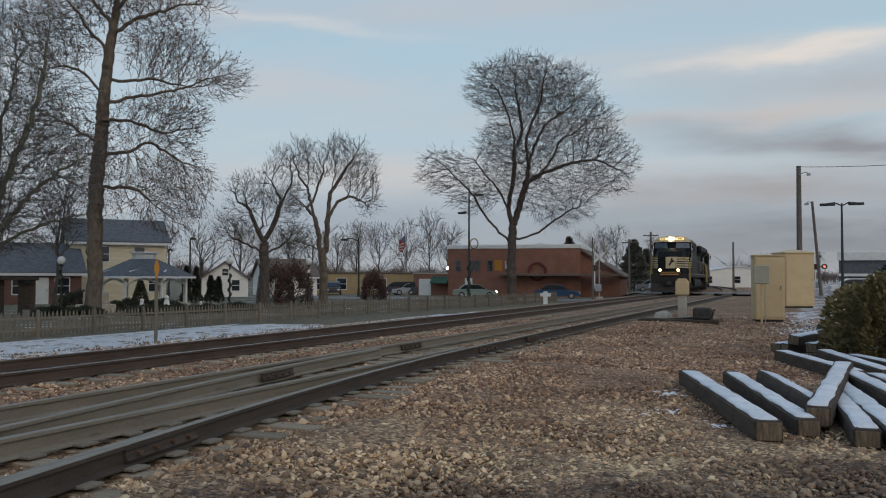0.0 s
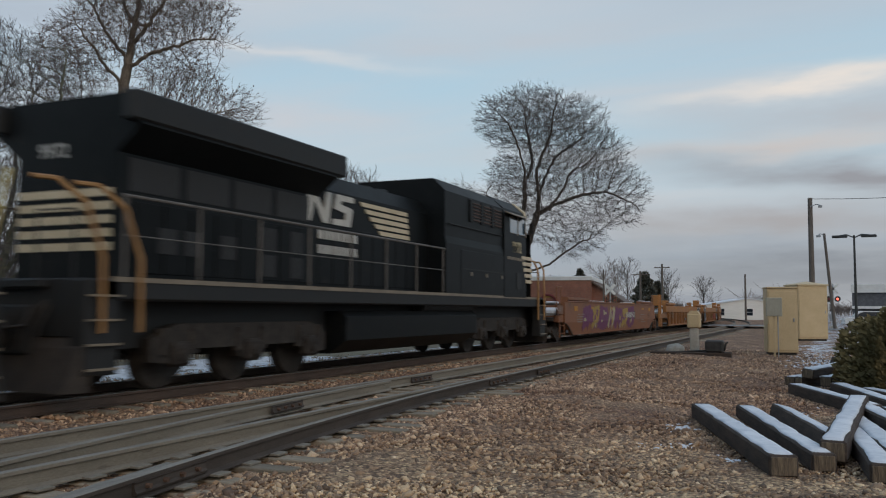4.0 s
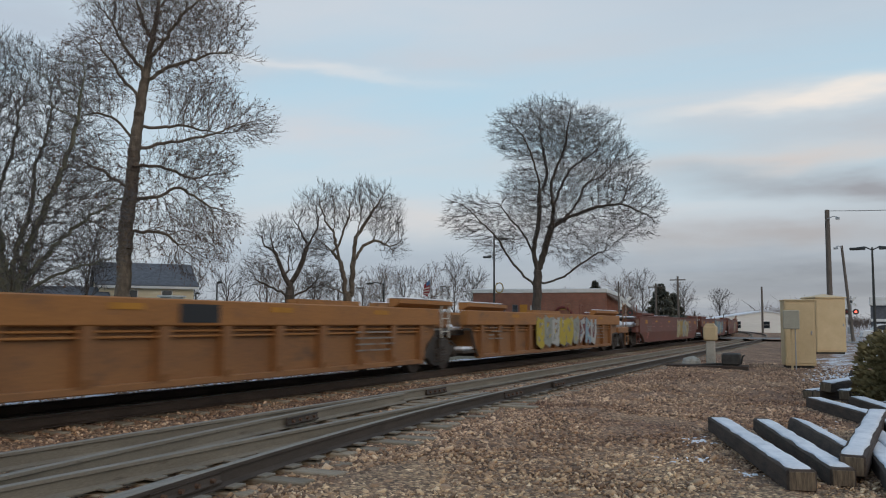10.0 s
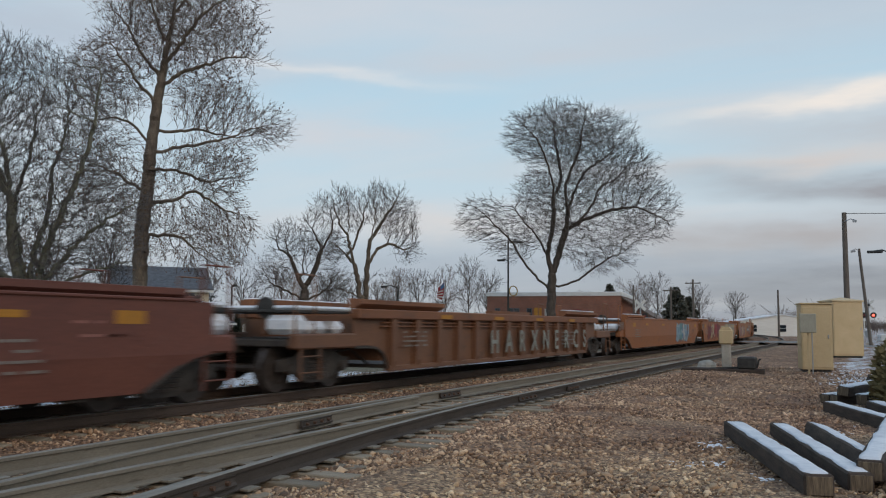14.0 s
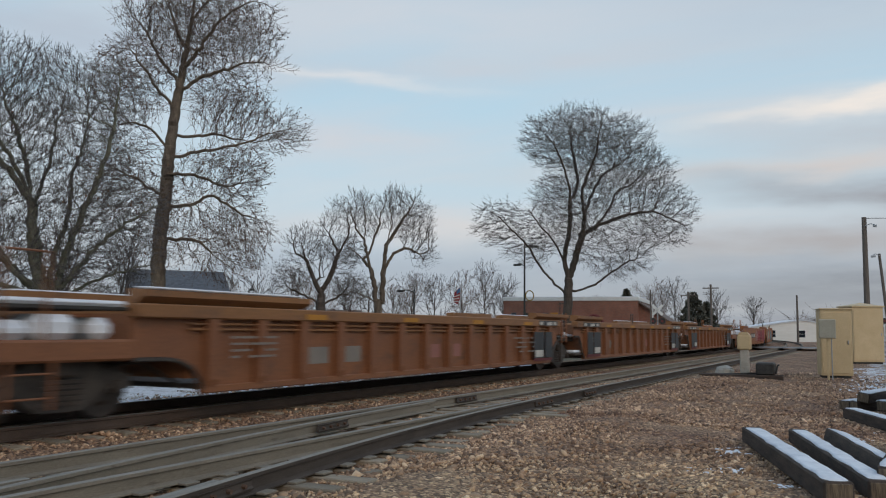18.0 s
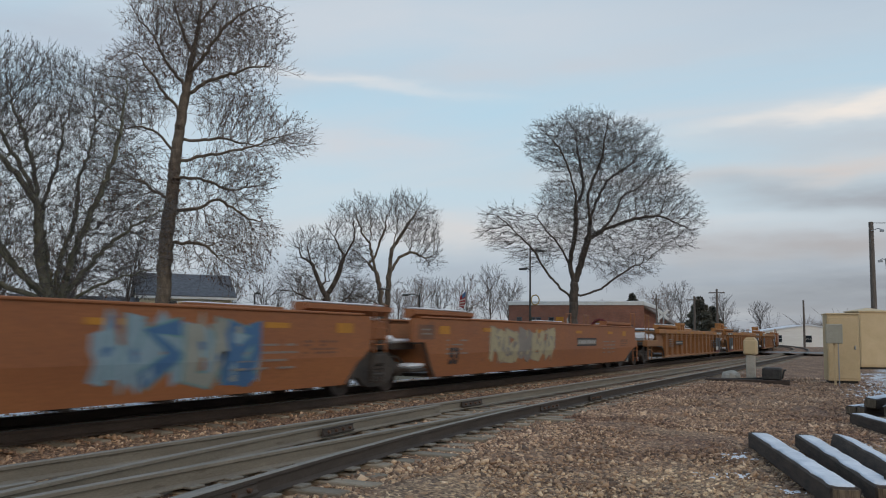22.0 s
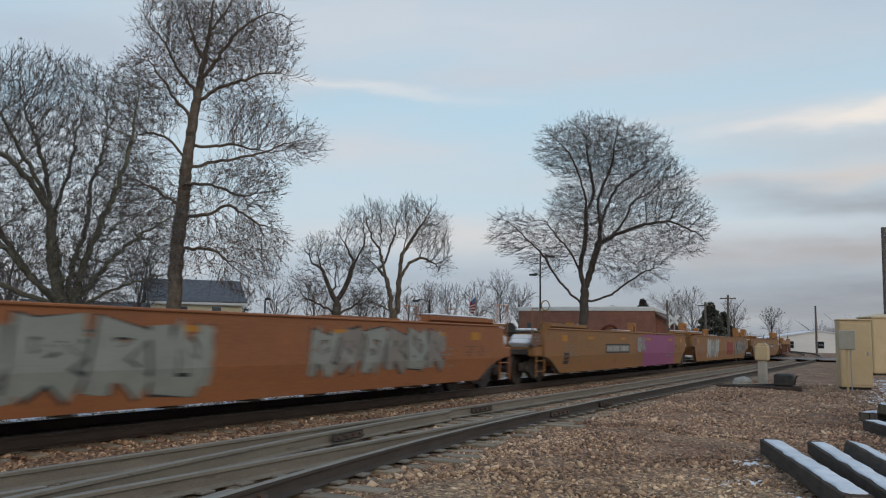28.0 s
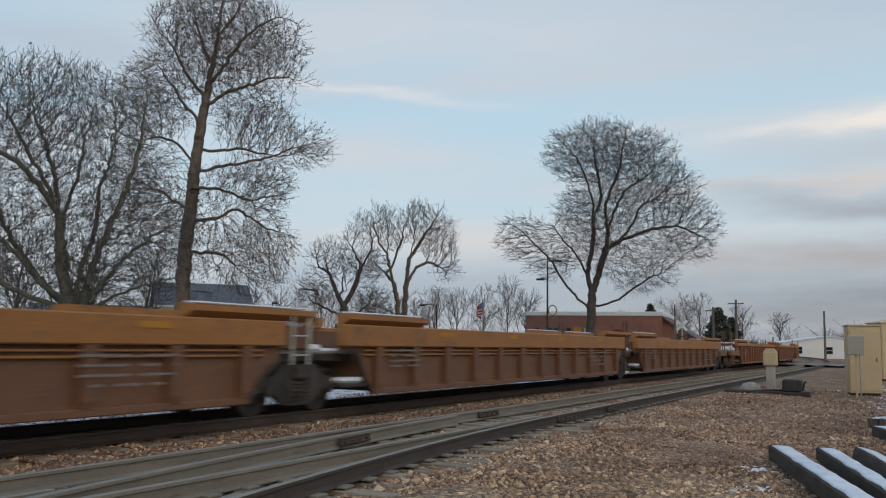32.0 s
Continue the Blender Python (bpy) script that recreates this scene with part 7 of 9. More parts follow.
# broad tree by the street
grow_tree("broad domed bare tree beside the picket fence", (-25.2, 76.7, PARK), 18.2,
    [[(-0.3, 0.0, -0.2), (-0.4, 0.0, 3.2), (-0.3, -0.8, 5.5), (-0.3, -1.3, 7.1)],
     [(-0.3, 0.0, 6.9), (-0.6, -0.7, 9.0), (-0.2, -1.5, 11.1), (-0.1, -2.3, 13.3), (-0.2, -3.0, 15.4), (-0.7, -3.7, 17.3), (-1.6, -4.5, 19.3), (-3.1, -5.2, 20.8)],
     [(-0.1, 0.0, 14.3), (0.6, 0.5, 15.9), (0.4, 1.1, 17.9), (0.1, 1.6, 19.8), (-0.1, 2.2, 21.7)],
     [(-0.2, 0.0, 7.1), (0.4, -0.5, 9.0), (1.0, -1.0, 11.1), (1.2, -1.4, 12.7), (1.0, -2.0, 14.9), (1.5, -2.4, 16.5), (2.2, -2.8, 18.1), (2.6, -3.4, 20.3), (2.9, -3.9, 22.2)],
     [(1.1, 0.0, 11.1), (2.2, -0.5, 11.8), (3.5, -1.0, 12.3), (5.0, -1.6, 12.8), (7.1, -2.3, 13.1), (8.6, -2.9, 12.6), (10.1, -3.6, 11.6)],
     [(2.2, 0.0, 11.9), (3.5, 1.2, 13.5), (4.3, 2.3, 15.4), (5.6, 3.2, 16.1), (6.9, 4.2, 17.5), (7.9, 5.3, 19.1)],
     [(1.2, 0.0, 13.0), (1.9, 0.9, 14.9), (3.0, 2.0, 17.0), (4.6, 2.8, 18.1), (5.9, 3.6, 19.4)],
     [(-0.5, 0.0, 5.5), (-1.8, -0.7, 6.8), (-3.1, -1.5, 8.4), (-4.1, -2.2, 10.1), (-5.5, -2.9, 11.4), (-6.8, -3.6, 12.8), (-8.2, -4.1, 13.3)],
     [(-0.4, 0.0, 7.9), (-1.5, -0.6, 10.3), (-2.8, -1.0, 11.9), (-3.9, -1.4, 13.3)],
     [(0.1, 0.0, 5.8), (1.9, 0.5, 6.3), (3.4, 0.9, 7.4), (5.0, 1.4, 8.5), (6.3, 1.7, 9.0)]],
    [((0.4, 0.5, 20.2), (5.2, 4.5, 3.1)), ((3.8, -0.5, 18.3), (4.1, 3.5, 4.1)), ((6.3, -0.3, 15.9), (3.3, 2.8, 3.8)), ((7.6, -0.5, 12.9), (3.8, 3.2, 3.2)), ((-6.6, 0.1, 12.2), (2.7, 2.3, 2.3)), ((-3.6, -0.5, 10.3), (2.6, 2.2, 2.4)), ((0.6, -0.2, 13.3), (4.7, 4.0, 4.6)), ((4.0, -0.1, 9.2), (3.3, 2.8, 2.1))],
    0.42, BARK, TWIG, 0.0135, 4, 12500, 0.36, 1.3, 0.0, 2, 0.85)


def background_trees():
    """Bare trees behind the town, smaller in the picture."""
    rn = random.Random(21)
    k = 0
    for bearing, dist, h, w in ((51, 62, 9, 5), (47.5, 70, 10, 6), (55, 60, 9, 6), (39, 95, 8, 6), (36.5, 100, 9, 7), (33.4, 105, 9, 6), (28.9, 120, 10, 8), (27.4, 125, 10, 9), (25.6, 130, 11, 8), (24.0, 150, 14, 9), (13.2, 160, 12, 9), (11.6, 165, 12, 8), (-5.6, 150, 11, 8), (22.8, 160, 13, 8), (30.2, 118, 8, 7), (31.8, 122, 9, 8), (35.2, 115, 8, 7), (41.5, 105, 8, 7), (12.4, 190, 12, 10), (9.0, 180, 10, 8), (16.5, 170, 9, 9), (6.8, 200, 9, 9)):
        a = radians(bearing)
        x, y = -math.sin(a) * dist, math.cos(a) * dist
        k += 1
        make_tree("bare winter tree behind the houses", (x, y, ground_z(x, y)), bearing, [([(0, 0, -0.2), (0.1, 0, h * 0.3), (0.2, 0, h * 0.75)], None)],
                  [((0, 0, h * 0.64), (w * 0.5, w * 0.5, h * 0.38))], 0.2, BARK, TWIG_RED if k % 2 else TWIG, 0.024, 60 + k, 0.1, 0.70, 4.0, 1.5, levels=3)


background_trees()

# ---- evergreens ----
NEEDLE = surf("dark_green_needles", (0.03, 0.038, 0.028), (0.06, 0.072, 0.048), 3, (0.8, 0.95), 0.2)
# far spruces: needle colour lightened to carry the haze of distance
HAZY_SPRUCE = surf("hazed_grey_green_needles", (0.08, 0.08, 0.065), (0.14, 0.14, 0.112), 1, (0.85, 0.97), 0.2)
OLIVE = surf("olive_bush_leaves", (0.11, 0.092, 0.036), (0.24, 0.19, 0.088), 3, (0.8, 0.95), 0.2)
BRUSH = surf("red_brown_shrub_twigs", (0.08, 0.05, 0.045), (0.15, 0.095, 0.085), 3, (0.85, 0.95), 0.1)


def leaf_cloud(name, points, size, material, seed, parent, out=0.5, label=""):
    """A crown of many small pointed leaves at the given points (with the way that each looks)."""
    rg = np.random.default_rng(seed)
    v, f = [], []
    pts = np.asarray(points)
    n = len(pts)
    d = pts[:, 3:] + rg.normal(0, out, (n, 3)); d /= np.linalg.norm(d, axis=1, keepdims=True)
    s = np.cross(d, rg.normal(0, 1, (n, 3))); s /= np.linalg.norm(s, axis=1, keepdims=True)
    L = size * rg.uniform(0.6, 1.3, (n, 1)); W = L * 0.32
    p = pts[:, :3]
    v = np.stack([p, p + d * L * 0.5 + s * W, p + d * L, p + d * L * 0.5 - s * W], 1).reshape(-1, 3)
    me = bpy.data.meshes.new(name)
    f = np.arange(4 * n, dtype=np.int32)
    me.vertices.add(len(v)); me.vertices.foreach_set("co", v.ravel())
    me.loops.add(len(f)); me.loops.foreach_set("vertex_index", f)
    me.polygons.add(n); me.polygons.foreach_set("loop_start", np.arange(0, 4 * n, 4, dtype=np.int32))
    me.update(calc_edges=True)
    me.materials.append(material)
    return part(name, me, None, parent, label)


def evergreen(label, x, y, h, w, material, count, size, seed, shape="cone", category="evergreen tree"):
    ev = thing("evergreen_shrub" if shape != "cone" else "conifer", label, category, pose(x, y, ground_z(x, y)))
    rg = np.random.default_rng(seed)
    if shape == "cone":
        t = rg.random(count) ** 0.7
        r = w / 2 * (1 - t) ** 0.8 * (0.72 + 0.36 * rg.random(count)) * (0.85 + 0.25 * np.sin(t * h * 5))
        a = rg.random(count) * 2 * np.pi
        p = np.stack([r * np.cos(a), r * np.sin(a), 0.1 + t * h], 1)
        d = np.stack([np.cos(a), np.sin(a), 0.15 + 0 * a], 1)
        part("trunk", Mesh().cyl((0, 0, -0.1), (0, 0, h * 0.95), 0.09, 0.01, 7), BARK, ev)
    else:
        g = rg.normal(size=(count, 3)); g /= np.linalg.norm(g, axis=1, keepdims=True); g[:, 2] = np.abs(g[:, 2])
        k = (0.72 + 0.28 * rg.random((count, 1))) * (1 + 0.16 * np.sin(g[:, :1] * 7 + 1) * np.cos(g[:, 1:2] * 6))
        p = g * k * np.array([w / 2, w / 2, h]); d = g.copy(); d[:, 2] += 0.4
        part("stem", Mesh().cyl((0, 0, -0.1), (0.05, 0, h * 0.7), 0.06, 0.02, 7).cyl((0, 0, 0.1), (0.3 * w, 0.1, h * 0.6), 0.04, 0.015, 6).cyl((0, 0, 0.1), (-0.3 * w, 0.1, h * 0.6), 0.04, 0.015, 6), BARK, ev)
    c = leaf_cloud("crown", np.concatenate([p, d], 1), size, material, seed, ev)
    tagged(c, kind="stuff")
    return ev


evergreen("dense olive-green evergreen bush beside the old ties", 1.95, 18.4, 1.8, 3.2, OLIVE, 26000, 0.10, 1, "bush", "bush")
evergreen("dense olive-green evergreen bush beside the old ties", 4.4, 20.2, 1.9, 3.4, OLIVE, 16000, 0.11, 2, "bush", "bush")
evergreen("dark conifer behind the olive bush", 2.95, 25.6, 4.2, 2.8, NEEDLE, 22000, 0.14, 3)
evergreen("dark conifer behind the olive bush", 4.2, 27.6, 3.9, 2.8, NEEDLE, 12000, 0.15, 4)
for k, (b_, d_, h_, w_) in enumerate(((39.8, 72, 2.9, 0.9), (39.2, 72, 2.8, 0.9), (38.3, 73, 2.1, 0.9), (37.8, 73, 2.0, 0.8))):
    evergreen("slim columnar evergreen beside the white house", -math.sin(radians(b_)) * d_, math.cos(radians(b_)) * d_, h_, w_, NEEDLE, 3500, 0.16, 20 + k)
for k, (b_, d_, h_, w_) in enumerate(((10.4, 140, 8.0, 6.5), (9.6, 146, 6.5, 5.5), (14.6, 150, 9.0, 5.0))):
    evergreen("tall dark spruce behind the street", -math.sin(radians(b_)) * d_, math.cos(radians(b_)) * d_, h_, w_, HAZY_SPRUCE, 5000, 0.5, 30 + k)
for k, (b_, d_, h_, w_) in enumerate(((33.0, 66, 3.4, 3.0), (34.2, 70, 3.2, 3.0), (27.7, 82, 2.8, 2.4), (46.2, 60, 1.2, 2.4), (43.4, 56, 0.7, 2.2), (41.2, 56, 0.7, 2.2), (42.4, 50, 0.5, 2.0), (40.4, 52, 0.5, 2.4), (38.5, 53, 0.45, 2.2), (36.6, 56, 0.45, 2.4), (47.6, 50, 0.5, 2.2), (45.8, 49, 0.5, 2.0))):
    evergreen("leafless red-brown shrub in the park" if h_ > 2 else "low dark clipped hedge in the park", -math.sin(radians(b_)) * d_, math.cos(radians(b_)) * d_, h_, w_, BRUSH if h_ > 2 else NEEDLE, 5000, 0.16 if h_ > 2 else 0.10, 50 + k, "bush", "shrub")


def far_woods():
    """The low line of bare woods on the horizon."""
    rg = np.random.default_rng(5)
    segs = []
    for k in range(2600):
        b = radians(rg.uniform(-20, 62))
        d = rg.uniform(300, 640)
        x, y = -math.sin(b) * d, math.cos(b) * d
        h = rg.uniform(4, 9) * (1 + 0.45 * math.sin(b * 37) * math.sin(b * 11 + 1))
        segs.append((x, y, -1, x + rg.normal(0, 0.4), y, h * 0.5, 0.12, 0.07))
        for _ in range(11):
            z0 = h * rg.uniform(0.1, 0.5)
            ax, az = rg.normal(0, h * 0.34), h * rg.uniform(0.35, 1.0)
            segs.append((x, y, z0, x + ax, y + rg.normal(0, 1), az, 0.09, 0.03))
    ob = part("far_woods", sticks("far_woods", segs, TWIG_RED, 3), None)
    tagged(ob, "low grey line of bare woods on the horizon", "woods", kind="stuff")


far_woods()


def dry_grass():
    """Withered tufts on the bank of the line."""
    rg = np.random.default_rng(14)
    pts = []
    for k in range(260):
        x, y = rg.uniform(-21.5, -13.0), 9 + 26 * rg.random() ** 1.3
        for _ in range(14):
            u, v = rg.normal(0, 0.09, 2)
            pts.append((x + u, y + v, ground_z(x, y) - 0.01, u * 2.5, v * 2.5, 1.0))
    c = leaf_cloud("dry_grass", pts, 0.055, DRY_GRASS, 15, None, 0.25)
    tagged(c, "withered grass tufts poking through the snow", "grass", kind="stuff")


DRY_GRASS = surf("withered_grass", (0.16, 0.122, 0.08), (0.26, 0.205, 0.14), 3, (0.85, 0.95), 0.1)
dry_grass()

# ---- picket fence ----
PICKET = surf("weathered_picket_wood", (0.125, 0.103, 0.078), (0.20, 0.168, 0.128), 6, (0.8, 0.95), 0.4, fine=30, axes=(4, 4, 1), spread=0.18)


def picket_fence():
    f = thing("picket_fence", "weathered grey-brown wooden picket fence along the park", "fence", kind="structure")
    a, b = Vector((-24.9, 17.0)), Vector((-20.4, 74.0))
    d = (b - a).normalized()
    L = (b - a).length
    turn = math.degrees(math.atan2(d.y, d.x))
    pk = Mesh().prism([(-0.034, 0.06), (0.034, 0.06), (0.034, 0.80), (0.0, 0.90), (-0.034, 0.80)], -0.011, 0.011, "y").data("picket", PICKET)
    post = Mesh().box(-0.05, 0.05, -0.12, -0.02, -0.1, 0.95, 0.01).data("post", PICKET)
    rn = random.Random(2)
    n = int(L / 0.168)
    rest = Mesh()
    for k in range(n):
        p = a + d * (k * 0.168)
        z = ground_z(p.x, p.y)
        m = pose(p.x, p.y, z + rn.uniform(-0.02, 0.02), 0, rn.uniform(-2.5, 2.5), turn)
        if k < 298:
            part("picket", pk, None, f, at=m)
        else:
            rest.add([m @ Vector(q) for q in ((-0.045, -0.01, 0.06), (0.045, -0.01, 0.06), (0.045, -0.01, 0.8), (0, -0.01, 0.9), (-0.045, -0.01, 0.8), (-0.045, 0.01, 0.06), (0.045, 0.01, 0.06), (0.045, 0.01, 0.8), (0, 0.01, 0.9), (-0.045, 0.01, 0.8))],
                     [(0, 1, 2, 3, 4), (9, 8, 7, 6, 5), (0, 5, 6, 1), (1, 6, 7, 2), (2, 7, 8, 3), (3, 8, 9, 4), (4, 9, 5, 0)])
        if k % 14 == 0:
            part("post", post, None, f, at=pose(p.x, p.y, z, 0, 0, turn))
            q = a + d * min(L, (k + 14) * 0.168)
            for h in (0.25, 0.66):
                part("rail", Mesh().box(0, (q - p).length, -0.05, -0.015, h - 0.04, h + 0.04), PICKET, f, at=pose(p.x, p.y, z, 0, 0, turn))
    tagged(part("far_pickets", rest, PICKET, f), kind="stuff")


picket_fence()


def polar(bearing, dist, lift=0.0):
    """A place by its bearing (degrees left of the track's line) and distance; the pose looks back at the viewer along -y."""
    x, y = -math.sin(radians(bearing)) * dist, math.cos(radians(bearing)) * dist
    return x, y, ground_z(x, y) + lift


def facing(bearing, dist, turn=0.0, lift=0.0):
    x, y, z = polar(bearing, dist, lift)
    return pose(x, y, z, 0, 0, bearing + turn)


# ---- things beside the tracks ----
CREAM_STEEL = surf("cream_cabinet_paint", (0.50, 0.37, 0.205), (0.57, 0.43, 0.25), 1.5, (0.45, 0.65), 0.05, stain=(0.42, 0.32, 0.20), amount=0.2)
GREY_STEEL = surf("grey_box_paint", (0.30, 0.28, 0.22), (0.37, 0.35, 0.28), 2, (0.45, 0.65), 0.05)
CONCRETE = surf("stained_concrete", (0.34, 0.31, 0.26), (0.46, 0.42, 0.36), 3, (0.8, 0.95), 0.4, stain=(0.25, 0.21, 0.17), amount=0.3)
WOOD_POLE = surf("weathered_pole_wood", (0.09, 0.075, 0.065), (0.16, 0.135, 0.115), 3, (0.85, 0.95), 0.4, axes=(5, 5, 0.6))
GALV = surf("galvanised_steel", (0.30, 0.31, 0.32), (0.40, 0.41, 0.42), 3, (0.4, 0.6), 0.05, 0.6)


def signal_cabinet(at, w, d, h, hip, label):
    c = thing("equipment_cabinet", label, "cabinet", at)
    part("plinth", Mesh().box(-w / 2 + 0.06, w / 2 - 0.06, -d / 2 + 0.06, d / 2 - 0.06, -0.1, 0.14), DARK_IRON, c)
    part("body", Mesh().box(-w / 2, w / 2, -d / 2, d / 2, 0.12, h, 0.012), CREAM_STEEL, c)
    if hip:
        o = 0.06
        part("roof", Mesh().add([(-w / 2 - o, -d / 2 - o, h), (w / 2 + o, -d / 2 - o, h), (w / 2 + o, d / 2 + o, h), (-w / 2 - o, d / 2 + o, h), (-w / 2 - o, -d / 2 - o, h + 0.06), (w / 2 + o, -d / 2 - o, h + 0.06), (w / 2 + o, d / 2 + o, h + 0.06), (-w / 2 - o, d / 2 + o, h + 0.06), (0, -0.1, h + 0.24), (0, 0.1, h + 0.24)],
             [(0, 1, 5, 4), (1, 2, 6, 5), (2, 3, 7, 6), (3, 0, 4, 7), (4, 5, 8), (5, 6, 9, 8), (6, 7, 9), (7, 4, 8, 9), (0, 3, 2, 1)]), CREAM_STEEL, c)
    else:
        part("roof", Mesh().box(-w / 2 - 0.03, w / 2 + 0.03, -d / 2 - 0.05, d / 2 + 0.03, h, h + 0.05, 0.012), CREAM_STEEL, c)
    dr = part("door", Mesh().box(-w / 2 + 0.05, w / 2 - 0.05, -d / 2 - 0.02, -d / 2, 0.2, h - 0.1, 0.008), CREAM_STEEL, c)
    part("handle", Mesh().box(w / 2 - 0.16, w / 2 - 0.12, -d / 2 - 0.06, -d / 2 - 0.02, h * 0.5, h * 0.5 + 0.14, 0.01), GALV, dr)
    for z in (0.5, h / 2, h - 0.5):
        part("hinge", Mesh().cyl((-w / 2 + 0.04, -d / 2 - 0.025, z - 0.06), (-w / 2 + 0.04, -d / 2 - 0.025, z + 0.06), 0.018, 0.018, 8), CREAM_STEEL, dr)
    part("side_door", Mesh().box(-w / 2 - 0.015, -w / 2, -d / 2 + 0.08, d / 2 - 0.08, 0.2, h - 0.1, 0.006), CREAM_STEEL, c)
    return c


signal_cabinet(pose(-1.27, 33.4, -0.34, 0, 0, 12), 1.02, 0.9, 2.42, False, "cream steel equipment cabinet on a short plinth")
signal_cabinet(pose(-0.62, 50.6, -0.34, 0, 0, 28), 1.62, 1.55, 2.98, True, "large cream steel signal bungalow with a hipped roof")
mp_ = thing("meter_box", "grey electric box on a slim post before the cabinet", "meter box", pose(-1.40, 31.5, -0.34, 0, 0, 4))
part("post", Mesh().box(-0.035, 0.035, -0.035, 0.035, -0.1, 1.5, 0.006), CREAM_STEEL, mp_)
part("box", Mesh().box(-0.26, 0.26, -0.16, 0.02, 1.42, 2.06, 0.02), GREY_STEEL, mp_)
part("conduit", Mesh().cyl((0.12, -0.02, -0.1), (0.12, -0.02, 1.42), 0.02, 0.02, 8), GALV, mp_)

sw = thing("signal_post", "cream concrete post with a boxy head beside the switch", "post", pose(-4.0, 31.0, -0.30))
part("shaft", Mesh().box(-0.145, 0.145, -0.14, 0.14, -0.1, 1.0, 0.03), CONCRETE, sw)
part("head", Mesh().box(-0.22, 0.22, -0.2, 0.2, 0.96, 1.46, 0.04).prism([(-0.2, 1.45), (0.2, 1.45), (0.11, 1.56), (-0.11, 1.56)], -0.18, 0.18, "y"), CREAM_STEEL, sw)
mach = thing("switch_machine", "dark switch machine bolted to long timbers", "switch machine", pose(-3.45, 30.2, -0.2))
part("timber", Mesh().box(-1.9, 0.75, -0.16, 0.10, -0.14, 0.05, 0.015), OLD_TIE, mach)
part("timber", Mesh().box(-1.9, 0.70, 0.45, 0.70, -0.14, 0.05, 0.015), OLD_TIE, mach)
part("motor_case", Mesh().box(-0.10, 0.48, -0.1, 0.62, 0.05, 0.46, 0.05), DARK_IRON, mach)
part("lever", Mesh().tube([(0.50, 0.2, 0.1), (0.56, 0.2, 0.36), (0.62, 0.2, 0.40)], 0.03, 6), DARK_IRON, mach)
part("throw_rod", Mesh().cyl((-2.0, 0.25, -0.02), (-0.1, 0.25, 0.1), 0.03, 0.03, 8), DARK_IRON, mach)

def boulder(x, y, z, r, seed, label="tan boulder beside the switch", mat=CONCRETE):
    rn = random.Random(seed)
    me = Mesh().ball((0, 0, 0), r, 10, 7, 0.62)
    me.v = [tuple(c * (1 + 0.22 * noise.noise((v[0] * 2 / r + seed, v[1] * 2 / r, v[2] * 2 / r))) for c in v) for v in me.v]
    tagged(part("boulder", me, mat, at=pose(x, y, z, 0, 0, rn.uniform(0, 90))), label, "boulder")


boulder(-4.75, 31.6, -0.12, 0.34, 3)

# ---- pile of old ties with snow on top ----
def old_tie(x0, y0, x1, y1, z0, z1, w=0.24, h=0.19, roll=0, seed=1, snow=True, label="creosoted old railway tie with a snow cap lying on the stones"):
    """From its near end to its far end; z: heights of its underside."""
    p, q = Vector((x0, y0, z0)), Vector((x1, y1, z1))
    d = q - p
    L = d.length
    rn = random.Random(seed)
    m = Matrix.Translation(p) @ d.to_track_quat("X", "Z").to_matrix().to_4x4() @ Matrix.Rotation(radians(roll), 4, "X")
    t = thing("old_tie", label, "railway tie", m, "old ties in the pile")
    me = Mesh().box(0.01, L - 0.01, -w / 2, w / 2, 0, h, 0.018)
    part("timber", me, OLD_TIE, t)
    part("sawn_end", Mesh().box(-0.004, 0.012, -w / 2 + 0.02, w / 2 - 0.02, 0.02, h - 0.02, 0.004), TIE_END, t, "pale sawn end with split grain")
    part("sawn_end", Mesh().box(L - 0.012, L + 0.004, -w / 2 + 0.02, w / 2 - 0.02, 0.02, h - 0.02, 0.004), TIE_END, t)
    if snow:
        s = Mesh()
        n = 22
        a0, a1 = rn.uniform(0.02, 0.08), L - rn.uniform(0.02, 0.1)
        prof = [(-1, 0), (-0.96, 0.55), (-0.6, 0.95), (0, 1.0), (0.6, 0.92), (0.96, 0.5), (1, 0)]
        for k in range(n + 1):
            u = a0 + (a1 - a0) * k / n
            e = min(1, min(k, n - k) / 1.5 + 0.12)
            hw = w / 2 * (0.80 + 0.16 * noise.noise((u * 3, seed, 0)))
            off = w * 0.09 * noise.noise((u * 2, seed, 5))
            ht = (0.022 + 0.016 * noise.noise((u * 2.2, seed, 9))) * e
            for a, b in prof:
                s.v.append((u, a * hw + off, h - 0.003 + b * ht))
        c = len(prof)
        for k in range(n):
            for j in range(c - 1):
                s.f.append((k * c + j, (k + 1) * c + j, (k + 1) * c + j + 1, k * c + j + 1))
            s.f.append((k * c, k * c + c - 1, (k + 1) * c + c - 1, (k + 1) * c))
        s.f += [tuple(range(c)), tuple(range(n * c, n * c + c))[::-1]]
        part("snow_cap", s, SNOW, t, "soft cap of snow", smooth=True)
    return t


